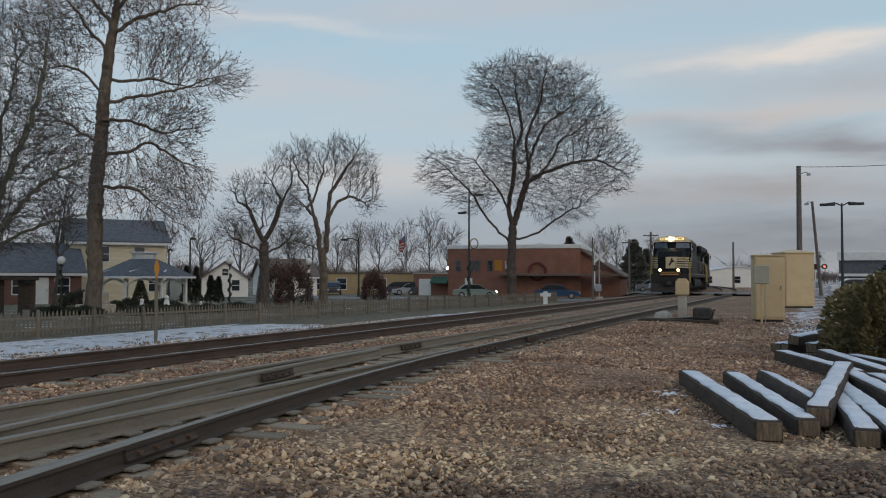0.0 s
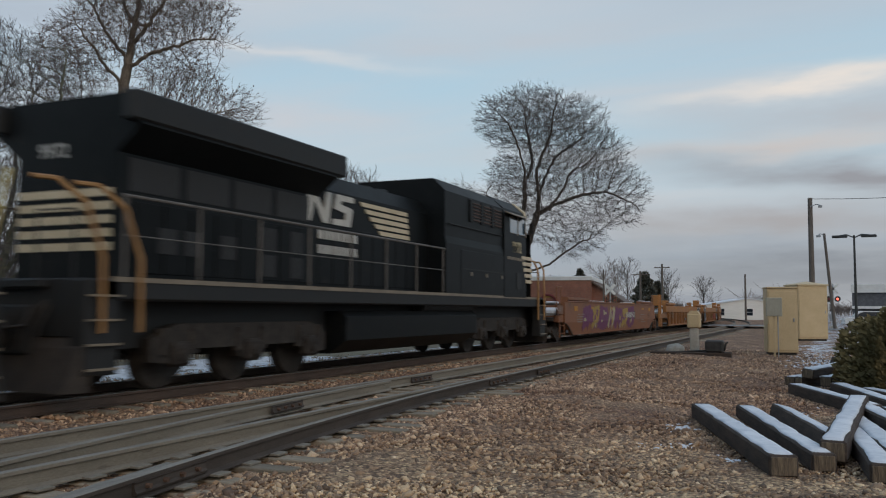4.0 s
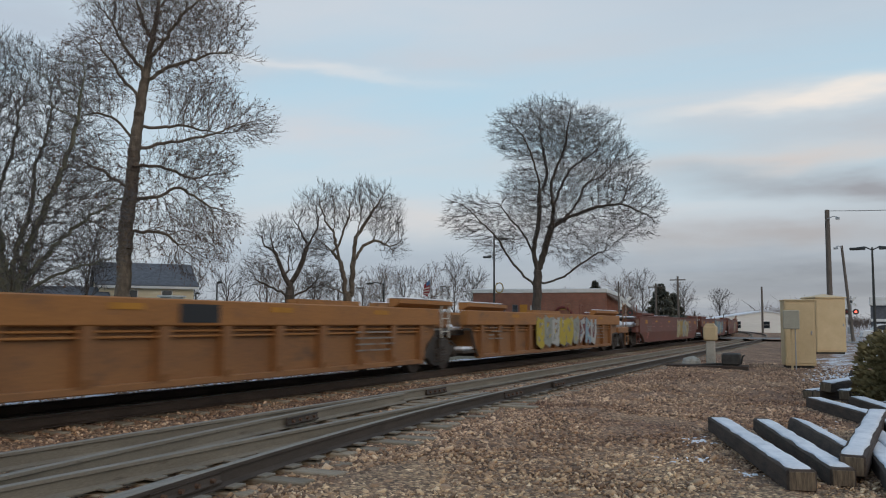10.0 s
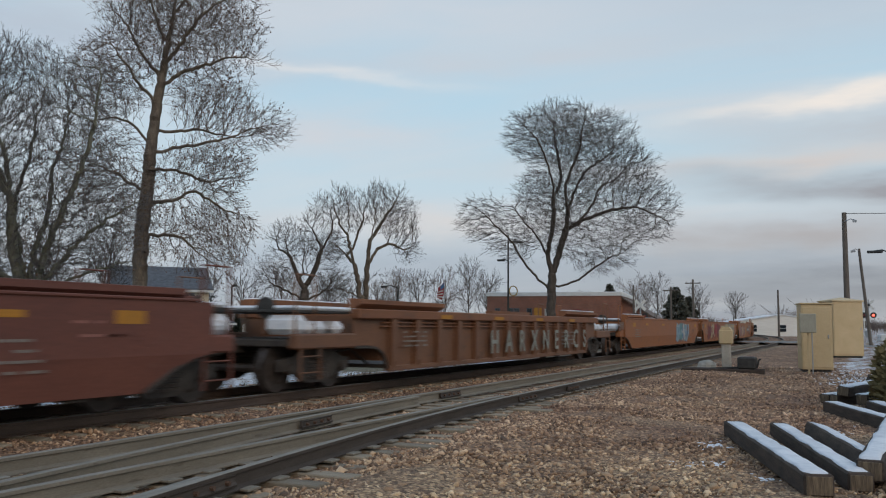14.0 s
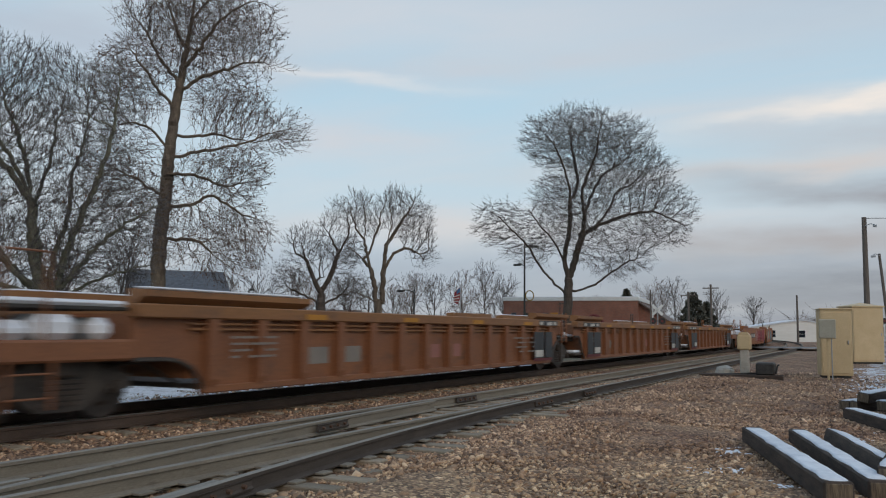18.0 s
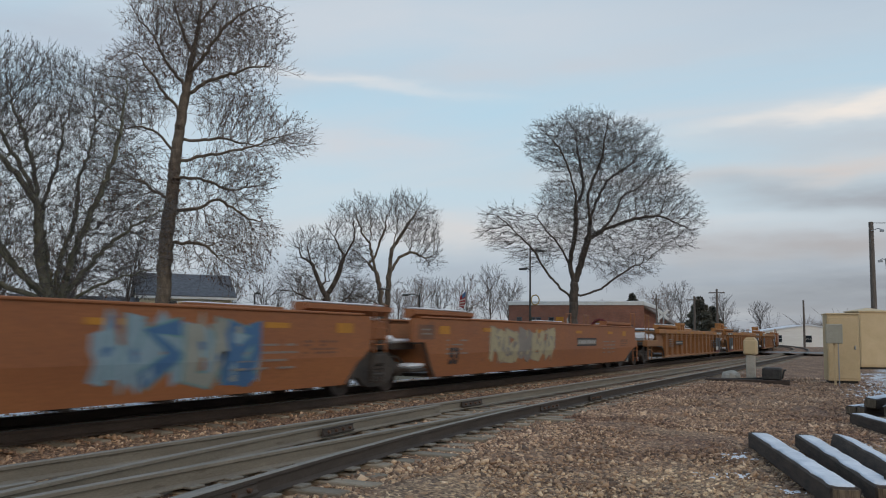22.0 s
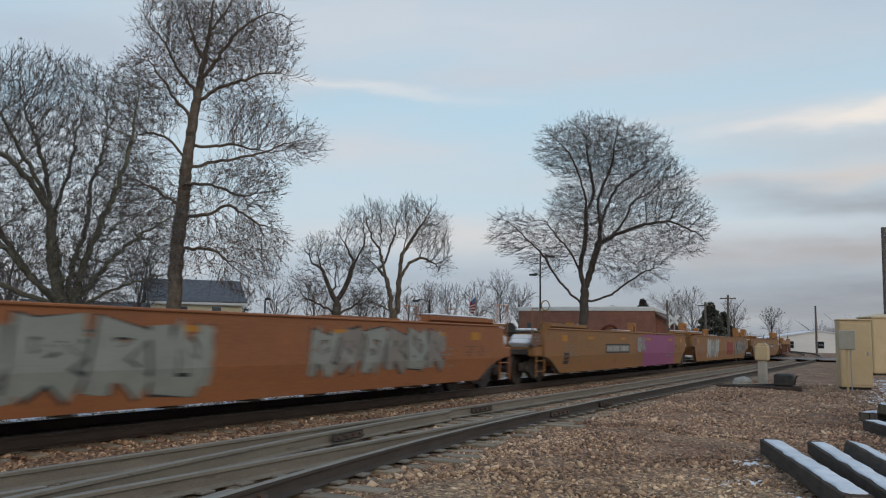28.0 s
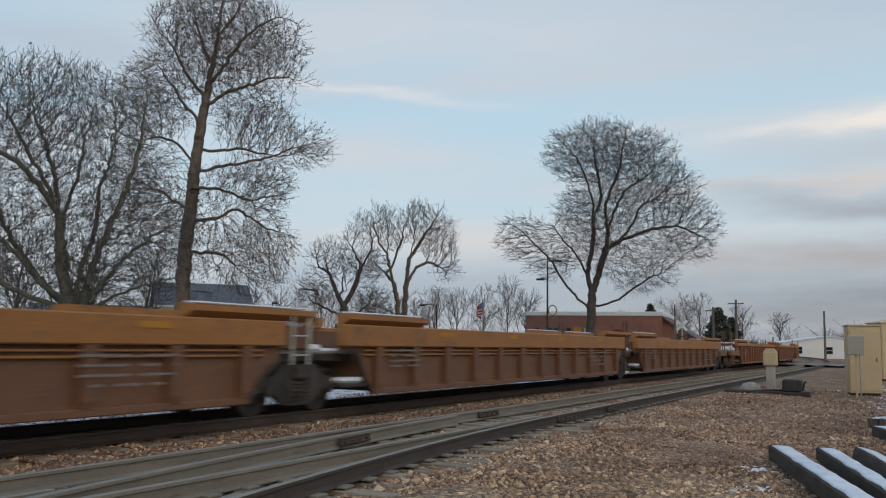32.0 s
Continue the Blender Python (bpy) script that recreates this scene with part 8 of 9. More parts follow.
GZ = -0.31
old_tie(-0.33, 8.72, -1.62, 13.1, GZ, GZ, 0.27, 0.21, 0, 1)
old_tie(0.02, 9.25, -1.02, 13.2, GZ - 0.02, GZ + 0.02, 0.24, 0.19, 0, 2)
old_tie(0.10, 10.3, -0.56, 13.1, GZ + 0.04, GZ + 0.05, 0.26, 0.19, 14, 3)
old_tie(0.10, 9.55, 0.50, 13.6, GZ + 0.04, GZ + 0.16, 0.25, 0.22, 0, 4)
old_tie(0.52, 8.85, 0.30, 12.4, GZ - 0.02, GZ, 0.25, 0.19, 0, 5)
old_tie(0.83, 8.75, 0.34, 12.9, GZ, GZ + 0.02, 0.25, 0.20, -6, 6)
old_tie(1.25, 9.3, 0.45, 13.6, GZ + 0.06, GZ + 0.10, 0.25, 0.20, 0, 7)
old_tie(1.55, 10.1, 0.9, 14.0, GZ, GZ, 0.25, 0.20, 0, 8)
old_tie(0.72, 14.1, -0.45, 17.6, GZ, GZ, 0.25, 0.20, 0, 9)
old_tie(1.15, 14.4, 0.28, 17.5, GZ, GZ + 0.05, 0.26, 0.20, 0, 10)
old_tie(1.75, 14.6, 0.75, 17.3, GZ, GZ, 0.25, 0.20, 0, 11)
old_tie(-0.42, 19.3, 0.5, 20.1, GZ, GZ, 0.24, 0.2, 0, 12)
old_tie(-0.25, 19.2, 0.4, 21.3, GZ + 0.18, GZ + 0.2, 0.24, 0.2, 8, 13)
old_tie(0.1, 18.9, 1.0, 21.0, GZ + 0.05, GZ + 0.1, 0.24, 0.2, 0, 14)
old_tie(0.42, 18.3, 1.05, 20.6, GZ + 0.02, GZ + 0.12, 0.24, 0.2, 0, 15)
old_tie(0.75, 18.6, 1.35, 21.0, GZ + 0.14, GZ + 0.2, 0.25, 0.2, 0, 16)
old_tie(1.05, 17.4, 1.7, 18.9, GZ + 0.08, GZ + 0.1, 0.24, 0.2, 0, 17)
old_tie(1.15, 22.5, 0.35, 26.0, GZ + 0.02, GZ + 0.1, 0.24, 0.2, 20, 18)
old_tie(-0.6, 19.6, -0.2, 20.6, GZ, GZ, 0.22, 0.18, 0, 19)

# ---- signs, poles and lamps ----
sg = thing("yellow_sign", "yellow warning sign edge-on atop a pale wooden post", "road sign", pose(-19.2, 21.6, -0.85, 0, 0, 41.5))
part("post", Mesh().box(-0.055, 0.055, -0.05, 0.05, -0.1, 2.1, 0.01), PICKET, sg)
part("sign_plate", Mesh().prism([(-0.085, 2.34), (0.0, 2.02), (0.085, 2.34), (0.07, 2.5), (0.0, 2.72), (-0.07, 2.5)], -0.075, -0.055, "y"), FLAT["orange"], sg, "yellow sign plate")

IRON_POST = surf("black_lamp_iron", (0.015, 0.016, 0.015), (0.03, 0.032, 0.03), 4, (0.4, 0.6), 0.1)
GLOBE = surf("white_glass_globe", (0.55, 0.55, 0.53), (0.68, 0.68, 0.66), 2, (0.2, 0.35), 0.0)
GARLAND = surf("dark_garland", (0.012, 0.02, 0.012), (0.03, 0.04, 0.025), 12, (0.8, 0.95), 0.6)


def globe_lamp(bearing, dist, h=3.1, boxed=False):
    l = thing("globe_lamp", "black park lamp with a white globe, wound with garland", "street lamp", facing(bearing, dist), "lamps of the park")
    part("post", Mesh().cyl((0, 0, -0.1), (0, 0, 0.5), 0.14, 0.09, 10).cyl((0, 0, 0.5), (0, 0, h - 0.35), 0.055, 0.045, 10).cyl((0, 0, h - 0.4), (0, 0, h - 0.3), 0.09, 0.12, 10), IRON_POST, l)
    part("globe", Mesh().ball((0, 0, h - 0.08), 0.22, 12, 8, 1.15), GLOBE, l, "white globe", smooth=True)
    part("finial", Mesh().cyl((0, 0, h + 0.16), (0, 0, h + 0.28), 0.06, 0.01, 8), IRON_POST, l)
    g = Mesh()
    pts = [(0.09 * math.cos(k * 0.9), 0.09 * math.sin(k * 0.9), 0.5 + k * (h - 1.1) / 26) for k in range(27)]
    g.tube(pts, 0.055, 5)
    part("garland", g, GARLAND, l)
    if boxed:
        part("notice", Mesh().box(-0.09, 0.09, -0.1, -0.07, h - 0.85, h - 0.6), GLOBE, l)


globe_lamp(47.2, 52.6)
globe_lamp(37.1, 53.5, 3.2, True)
globe_lamp(32.0, 60, 3.3, True)


def tall_lamp(bearing, dist, h, label, arms, garland=False):
    l = thing("street_lamp", label, "street lamp", facing(bearing, dist))
    part("pole", Mesh().cyl((0, 0, -0.1), (0, 0, 0.9), 0.2, 0.13, 12).cyl((0, 0, 0.9), (0, 0, h), 0.12, 0.07, 12), IRON_POST, l)
    for u, z, r in arms:
        a = part("arm", Mesh().tube([(0, 0, z), (u * 0.5, 0, z + 0.25), (u, 0, z + 0.2)], 0.05, 6), IRON_POST, l)
        part("lamp_head", Mesh().box(u - r, u + r, -0.16, 0.16, z + 0.02, z + 0.22, 0.05), IRON_POST, a)
    if garland:
        part("garland", Mesh().tube([(0.16 * math.cos(k), 0.16 * math.sin(k), 0.4 + k * 0.17) for k in range(22)], 0.10, 5), GARLAND, l)
        part("banner", Mesh().tube([(0.5 + 0.4 * math.cos(k * 0.7), 0, h * 0.5 + 0.5 * math.sin(k * 0.7)) for k in range(10)], 0.06, 5), FLAT["gold"], l, "gold hanging decoration")
    return l


tall_lamp(21.3, 84, 11.0, "tall dark street lamp with two heads and garland", ((0.9, 10.2, 0.5), (-0.7, 8.4, 0.4)), True)
tall_lamp(28.7, 95, 6.6, "dark street lamp with a curved arm", ((-1.6, 6.2, 0.35),))
tall_lamp(-2.1, 72, 7.4, "dark lot lamp with two flat heads", ((1.0, 7.2, 0.55), (-1.0, 7.2, 0.55)))
tall_lamp(39.6, 88, 6.0, "slim dark lamp pole behind the park", ((0.3, 5.8, 0.25),))
tall_lamp(40.9, 92, 5.0, "slim dark lamp pole behind the park", ((0.2, 4.8, 0.2),))


def utility_pole(x, y, h, r, label, arm=False, lean=0, extra=()):
    p = thing("utility_pole", label, "utility pole", pose(x, y, ground_z(x, y), 0, lean))
    part("pole", Mesh().cyl((0, 0, -0.2), (0, 0, h), r, r * 0.72, 12), WOOD_POLE, p)
    if arm:
        part("crossarm", Mesh().box(-1.1, 1.1, -0.06, 0.06, h - 0.6, h - 0.45, 0.01), WOOD_POLE, p)
        for k in (-0.9, -0.3, 0.3, 0.9):
            part("insulator", Mesh().cyl((k, 0, h - 0.45), (k, 0, h - 0.28), 0.05, 0.03, 8), GALV, p)
    for u, z, s in extra:
        part("bracket", Mesh().tube([(0, -r, z), (u * 0.6, -r - 0.05, z + 0.2), (u, -r - 0.1, z + 0.1)], 0.035, 6).box(u - s, u + s, -r - 0.25, -r + 0.05, z - 0.1, z + 0.08, 0.02), GALV, p)
    return p


big = utility_pole(-0.43, 80, 11.4, 0.27, "tall weathered wooden utility pole", extra=((0.8, 10.6, 0.16),))
utility_pole(1.35, 86, 8.8, 0.16, "leaning lamp pole by the crossing", lean=-4.5, extra=((-0.5, 8.6, 0.2),))
utility_pole(-10.3, 140, 7.2, 0.18, "thin bare wooden pole")
utility_pole(-20.5, 125, 8.6, 0.2, "wooden utility pole with a crossarm", True)
utility_pole(-24.2, 128, 8.0, 0.2, "wooden utility pole with a crossarm", True)
utility_pole(-14.4, 62, 4.6, 0.07, "thin leaning pole beside the track", lean=0)
wire = Mesh()
for k in range(12):
    t0, t1 = k / 12, (k + 1) / 12
    wire.cyl((-0.43 + 30 * t0, 80 - 26 * t0, 11.0 - 2.2 * 4 * t0 * (1 - t0) * 0.5 - 0.5 * t0), (-0.43 + 30 * t1, 80 - 26 * t1, 11.0 - 2.2 * 4 * t1 * (1 - t1) * 0.5 - 0.5 * t1), 0.025, 0.025, 5)
tagged(part("overhead_wire", wire, DARK_IRON), "black overhead wire from the wooden pole", "wire")

# flagpole
fp = thing("flagpole", "pale flagpole with a drooping striped flag", "flagpole", facing(25.6, 118))
part("pole", Mesh().cyl((0, 0, -0.1), (0, 0, 8.2), 0.09, 0.05, 10).ball((0, 0, 8.3), 0.1), GALV, fp)
fl = part("flag", Mesh().add([(-0.05, 0, 8.0), (-0.85, 0.1, 7.2), (-0.95, 0.12, 5.9), (-0.35, 0.05, 5.6), (-0.05, 0, 6.4), (-0.05, 0.06, 8.0), (-0.85, 0.16, 7.2), (-0.95, 0.18, 5.9), (-0.35, 0.11, 5.6), (-0.05, 0.06, 6.4)],
     [(0, 1, 2, 3, 4), (9, 8, 7, 6, 5), (0, 5, 6, 1), (1, 6, 7, 2), (2, 7, 8, 3), (3, 8, 9, 4), (4, 9, 5, 0)]), FLAT["red"], fp)
for k in range(3):
    part("stripe", Mesh().add([(-0.12 - 0.05 * k, -0.01, 7.0 - 0.45 * k), (-0.9, 0.08, 6.7 - 0.3 * k), (-0.92, 0.08, 6.55 - 0.3 * k), (-0.12 - 0.05 * k, -0.01, 6.8 - 0.45 * k)], [(0, 1, 2, 3)]), FLAT["white"], fl)
part("canton", Mesh().add([(-0.06, -0.012, 7.95), (-0.55, 0.05, 7.46), (-0.5, 0.05, 6.95), (-0.06, -0.012, 7.3)], [(0, 1, 2, 3)]), FLAT["blue"], fl)

# ---- houses ----
BRICK = None


def brick_material(name, a, b, mortar, scale=1.0):
    m = bpy.data.materials.new(name)
    m.use_nodes = True
    nt = m.node_tree
    N, Lk = nt.nodes.new, nt.links.new
    p = nt.nodes["Principled BSDF"]
    tc, mp, bt, ns = N("ShaderNodeTexCoord"), N("ShaderNodeMapping"), N("ShaderNodeTexBrick"), N("ShaderNodeTexNoise")
    mp.inputs["Rotation"].default_value = (radians(90), 0, 0)
    bt.inputs["Scale"].default_value = 1.0
    bt.inputs["Brick Width"].default_value, bt.inputs["Row Height"].default_value, bt.inputs["Mortar Size"].default_value = 0.22, 0.075, 0.008
    bt.inputs["Color1"].default_value, bt.inputs["Color2"].default_value, bt.inputs["Mortar"].default_value = (*a, 1), (*b, 1), (*mortar, 1)
    Lk(tc.outputs["Object"], mp.inputs[0]); Lk(mp.outputs[0], bt.inputs[0])
    ns.inputs["Scale"].default_value, ns.inputs["Detail"].default_value = 0.7, 6
    Lk(tc.outputs["Object"], ns.inputs[0])
    mx = N("ShaderNodeMix"); mx.data_type, mx.blend_type = "RGBA", "OVERLAY"
    mx.inputs["Factor"].default_value = 0.4
    Lk(bt.outputs["Color"], mx.inputs["A"]); Lk(ns.outputs["Fac"], mx.inputs["B"]); Lk(mx.outputs["Result"], p.inputs["Base Color"])
    p.inputs["Roughness"].default_value = 0.88
    bp = N("ShaderNodeBump"); bp.inputs["Strength"].default_value = 0.3
    Lk(bt.outputs["Fac"], bp.inputs["Height"]); bp.invert = True
    Lk(bp.outputs[0], p.inputs["Normal"])
    return m


RED_BRICK = brick_material("red_brick", (0.225, 0.092, 0.060), (0.275, 0.117, 0.079), (0.17, 0.11, 0.09))
DARK_BRICK = brick_material("dark_red_brick", (0.14, 0.06, 0.045), (0.19, 0.085, 0.06), (0.15, 0.11, 0.09))
SIDING_CREAM = surf("cream_siding", (0.66, 0.57, 0.40), (0.74, 0.65, 0.48), 1, (0.7, 0.85), 0.3, fine=7, axes=(0.1, 0.1, 1))
SIDING_WHITE = surf("white_siding", (0.72, 0.70, 0.66), (0.80, 0.78, 0.74), 1, (0.7, 0.85), 0.3, fine=7, axes=(0.1, 0.1, 1))
YELLOW_WALL = surf("tan_block_wall", (0.33, 0.24, 0.12), (0.41, 0.31, 0.17), 1, (0.75, 0.9), 0.2)
SHINGLE = surf("dark_grey_shingles", (0.07, 0.075, 0.085), (0.125, 0.13, 0.145), 3, (0.8, 0.95), 0.4, fine=16)
SHINGLE_BROWN = surf("brown_shingles", (0.10, 0.075, 0.06), (0.16, 0.12, 0.10), 3, (0.8, 0.95), 0.4, fine=16)
TRIM = surf("white_trim_paint", (0.62, 0.62, 0.60), (0.72, 0.72, 0.70), 2, (0.5, 0.7), 0.05)
PANE = glass("dark_window_pane", (0.02, 0.024, 0.03))
GREEN_AWNING = surf("dark_green_awning", (0.01, 0.05, 0.03), (0.02, 0.08, 0.05), 2, (0.6, 0.8), 0.1)


def window(parent, x, z, w, h, y, trim=None):
    wd = part("window", Mesh().box(x - w / 2, x + w / 2, y - 0.02, y + 0.02, z, z + h), PANE, parent)
    for a, b, c, d in ((x - w / 2 - 0.07, x - w / 2, z - 0.07, z + h + 0.07), (x + w / 2, x + w / 2 + 0.07, z - 0.07, z + h + 0.07), (x - w / 2, x + w / 2, z + h, z + h + 0.07), (x - w / 2, x + w / 2, z - 0.09, z), (x - w / 2, x + w / 2, z + h / 2 - 0.025, z + h / 2 + 0.025)):
        part("frame", Mesh().box(a, b, y - 0.06, y + 0.01, c, d), trim or TRIM, wd)


def gable_house(label, at, w, d, h, rise, wall, roof, across=True, windows=(), door=None, chimney=False, snow=False):
    """Walls w across and d deep, h to the eaves; the ridge runs across the view or away from it."""
    hs = thing("house", label, "house", at)
    o = 0.35
    if across:
        part("wall", Mesh().prism([(-d / 2, -0.3), (d / 2, -0.3), (d / 2, h), (0, h + rise), (-d / 2, h)], -w / 2, w / 2, "x"), wall, hs)
        rf = [(-d / 2 - o, h - o * rise / (d / 2)), (0, h + rise), (d / 2 + o, h - o * rise / (d / 2)), (d / 2 + o, h - o * rise / (d / 2) + 0.14), (0, h + rise + 0.16), (-d / 2 - o, h - o * rise / (d / 2) + 0.14)]
        part("roof", Mesh().prism(rf, -w / 2 - o, w / 2 + o, "x"), roof, hs)
    else:
        part("wall", Mesh().prism([(-w / 2, -0.3), (w / 2, -0.3), (w / 2, h), (0, h + rise), (-w / 2, h)], -d / 2, d / 2, "y"), wall, hs)
        rf = [(-w / 2 - o, h - o * rise / (w / 2)), (0, h + rise), (w / 2 + o, h - o * rise / (w / 2)), (w / 2 + o, h - o * rise / (w / 2) + 0.14), (0, h + rise + 0.16), (-w / 2 - o, h - o * rise / (w / 2) + 0.14)]
        part("roof", Mesh().prism(rf, -d / 2 - o, d / 2 + o, "y"), roof, hs)
    part("fascia", Mesh().box(-w / 2 - o, w / 2 + o, -d / 2 - o - 0.03, -d / 2 - o, h - 0.32, h - 0.12) if across else Mesh().box(-w / 2, w / 2, -d / 2 - 0.05, -d / 2 - 0.01, h - 0.2, h - 0.05), TRIM, hs)
    for x, z, ww, hh in windows:
        window(hs, x, z, ww, hh, -d / 2)
    if door:
        dr = part("door", Mesh().box(door - 0.45, door + 0.45, -d / 2 - 0.04, -d / 2 + 0.02, 0, 2.05, 0.01), TRIM, hs)
        part("handle", Mesh().box(door + 0.3, door + 0.36, -d / 2 - 0.1, -d / 2 - 0.04, 1.0, 1.08), GALV, dr)
    if chimney:
        part("chimney", Mesh().box(-w / 2 + 0.2, -w / 2 + 1.0, -d / 2 - 0.35, -d / 2 + 0.4, -0.3, h + rise + 0.7), DARK_BRICK, hs)
    return hs


gable_house("two-storey cream house with a dark shingle roof", facing(44.2, 80, 6), 7.6, 8, 5.1, 1.9, SIDING_CREAM, SHINGLE, True, ((-1.2, 3.4, 0.8, 1.2), (1.6, 3.4, 0.8, 1.2), (2.9, 0.9, 1.0, 1.3)), None)
gable_house("low brick house with a dark shingle roof and white windows", facing(50.2, 76, 4), 10, 8, 2.5, 2.2, DARK_BRICK, SHINGLE, True, ((0.8, 0.8, 1.3, 1.2), (3.6, 0.8, 1.0, 1.2), (-2.6, 0.8, 1.3, 1.2)), 2.2)
gable_house("white gabled house with a brown roof", facing(37.4, 98, 0), 4.8, 9, 2.0, 1.7, SIDING_WHITE, SHINGLE_BROWN, False, ((-1.3, 0.7, 0.8, 1.1), (1.1, 0.7, 0.8, 1.1), (0, 2.3, 0.6, 0.7)))
gable_house("small pale house with a snowy gable roof", facing(33.6, 104, 12), 6.0, 8, 2.3, 1.9, SIDING_WHITE, SHINGLE_BROWN, True, ((-1.2, 0.9, 1.0, 1.0), (1.2, 0.9, 1.0, 1.0)))


def gazebo():
    g = thing("gazebo", "white park gazebo with a grey hipped roof and arches", "gazebo", facing(42.4, 63))
    n, r = 8, 3.2
    part("floor", Mesh().prism([(r * math.cos(2 * math.pi * k / n), r * math.sin(2 * math.pi * k / n)) for k in range(n)], -0.2, 0.3, "z"), CONCRETE, g)
    ring = [(3.7 * math.cos(2 * math.pi * (k + 0.5) / n), 3.7 * math.sin(2 * math.pi * (k + 0.5) / n)) for k in range(n)]
    me = Mesh()
    me.add([(x, y, 2.15) for x, y in ring] + [(x * 0.26, y * 0.26, 3.35) for x, y in ring], [(k, (k + 1) % n, n + (k + 1) % n, n + k) for k in range(n)] + [tuple(range(n))[::-1], tuple(range(n, 2 * n))])
    part("roof", me, SHINGLE, g, "grey shingle roof dusted with snow")
    part("eave", Mesh().prism(ring, 2.02, 2.15, "z"), TRIM, g)
    part("cupola", Mesh().prism([(0.8 * math.cos(2 * math.pi * k / n), 0.8 * math.sin(2 * math.pi * k / n)) for k in range(n)], 3.35, 3.75, "z").prism([(1.0 * math.cos(2 * math.pi * k / n), 1.0 * math.sin(2 * math.pi * k / n)) for k in range(n)], 3.75, 3.85, "z"), TRIM, g)
    for k in range(n):
        a, b = 2 * math.pi * (k + 0.5) / n, 2 * math.pi * (k + 1.5) / n
        p, q = (3.0 * math.cos(a), 3.0 * math.sin(a)), (3.0 * math.cos(b), 3.0 * math.sin(b))
        part("post", Mesh().cyl((*p, 0.3), (*p, 2.05), 0.10, 0.10, 8), TRIM, g)
        arch = []
        for j in range(9):
            t = j / 8
            arch.append((p[0] + (q[0] - p[0]) * t, p[1] + (q[1] - p[1]) * t, 1.55 + 0.42 * math.sin(math.pi * t)))
        part("arch", Mesh().tube(arch, 0.07, 5), TRIM, g)
    for k in range(5):
        a = 2 * math.pi * (k + 4.6) / n
        part("roof_snow", Mesh().add([(3.0 * math.cos(a), 3.0 * math.sin(a), 2.44), (2.2 * math.cos(a + 0.3), 2.2 * math.sin(a + 0.3), 2.72), (1.6 * math.cos(a + 0.1), 1.6 * math.sin(a + 0.1), 2.93), (2.4 * math.cos(a - 0.1), 2.4 * math.sin(a - 0.1), 2.66)], [(0, 1, 2, 3)]), SNOW, g)


gazebo()


def brick_hall():
    x0, y0, _ = polar(0, 0)
    h = thing("brick_hall", "long red brick commercial building with a white parapet", "commercial building", pose(-33.6, 94.0, -0.86, 0, 0, 8))
    w, d = 15.6, 16.0
    part("wall", Mesh().box(-w * 0.35, w * 0.65, 0, d, -0.4, 5.55), RED_BRICK, h)
    part("parapet", Mesh().box(-w * 0.35 - 0.08, w * 0.65 + 0.08, -0.08, d + 0.08, 5.55, 6.0, 0.03), TRIM, h, "white parapet band")
    # lean-to with a long brown roof
    xr = w * 0.65
    part("side_wing", Mesh().prism([(xr, -0.4), (xr + 4.4, -0.4), (xr + 4.4, 2.5), (xr, 5.3)], 0.6, d, "y"), RED_BRICK, h)
    part("side_roof", Mesh().prism([(xr, 5.3), (xr + 4.8, 2.25), (xr + 4.8, 2.42), (xr, 5.5)], 0.2, d + 0.3, "y"), SHINGLE_BROWN, h)
    part("canopy", Mesh().box(1.0, xr + 4.8, -1.6, 0.0, 2.35, 2.65, 0.03), SHINGLE_BROWN, h)
    for x in (-4.2, -2.6, -1.9, -0.4):
        window(h, x, 3.0, 0.5, 1.1, 0, SHINGLE)
    for x, z, ww, hh, c in ((1.9, 3.2, 1.0, 0.9, "white"), (1.9, 2.9, 0.8, 0.25, "darkred"), (5.2, 3.6, 1.7, 0.18, "gold"), (0.6, 3.0, 0.9, 1.2, "orange")):
        part("wall_sign", Mesh().box(x - ww / 2, x + ww / 2, -0.06, 0, z, z + hh), FLAT[c], h)
    part("wreath", Mesh().tube([(5.2 + 1.0 * math.cos(k * 0.42), -0.08, 2.9 + 1.0 * math.sin(k * 0.42)) for k in range(16)], 0.16, 6), FLAT["darkred"], h, "round wall emblem")
    part("side_door", Mesh().box(-3.4, -2.5, -0.06, 0.02, 0, 2.1), TRIM, h)
    # low annex with a white shutter and a green awning
    part("annex", Mesh().box(-w * 0.35 - 4.6, -w * 0.35, 1.0, 10, -0.4, 2.6), RED_BRICK, h)
    part("annex_coping", Mesh().box(-w * 0.35 - 4.7, -w * 0.35, 0.95, 10.1, 2.6, 2.75), CONCRETE, h)
    part("shutter", Mesh().box(-w * 0.35 - 3.9, -w * 0.35 - 2.4, 0.94, 1.0, -0.1, 2.0), TRIM, h, "white roller shutter")
    part("awning", Mesh().prism([(0.98, 2.3), (-0.3, 1.55), (-0.3, 1.45), (0.98, 1.5)], -w * 0.35 - 2.2, -w * 0.35 - 0.1, "x"), GREEN_AWNING, h, "dark green awning")
    lamp = part("wall_lamp", Mesh().ball((-w * 0.35 - 0.2, 0.7, 3.3), 0.2, 10, 6), glow("yard_lamp_glow", (1.0, 0.95, 0.85), 8.0), h, "lit yard lamp")
    part("snow_on_roof", Mesh().box(-w * 0.35, w * 0.65, 0.1, d - 0.1, 5.98, 6.04), SNOW, h)


brick_hall()


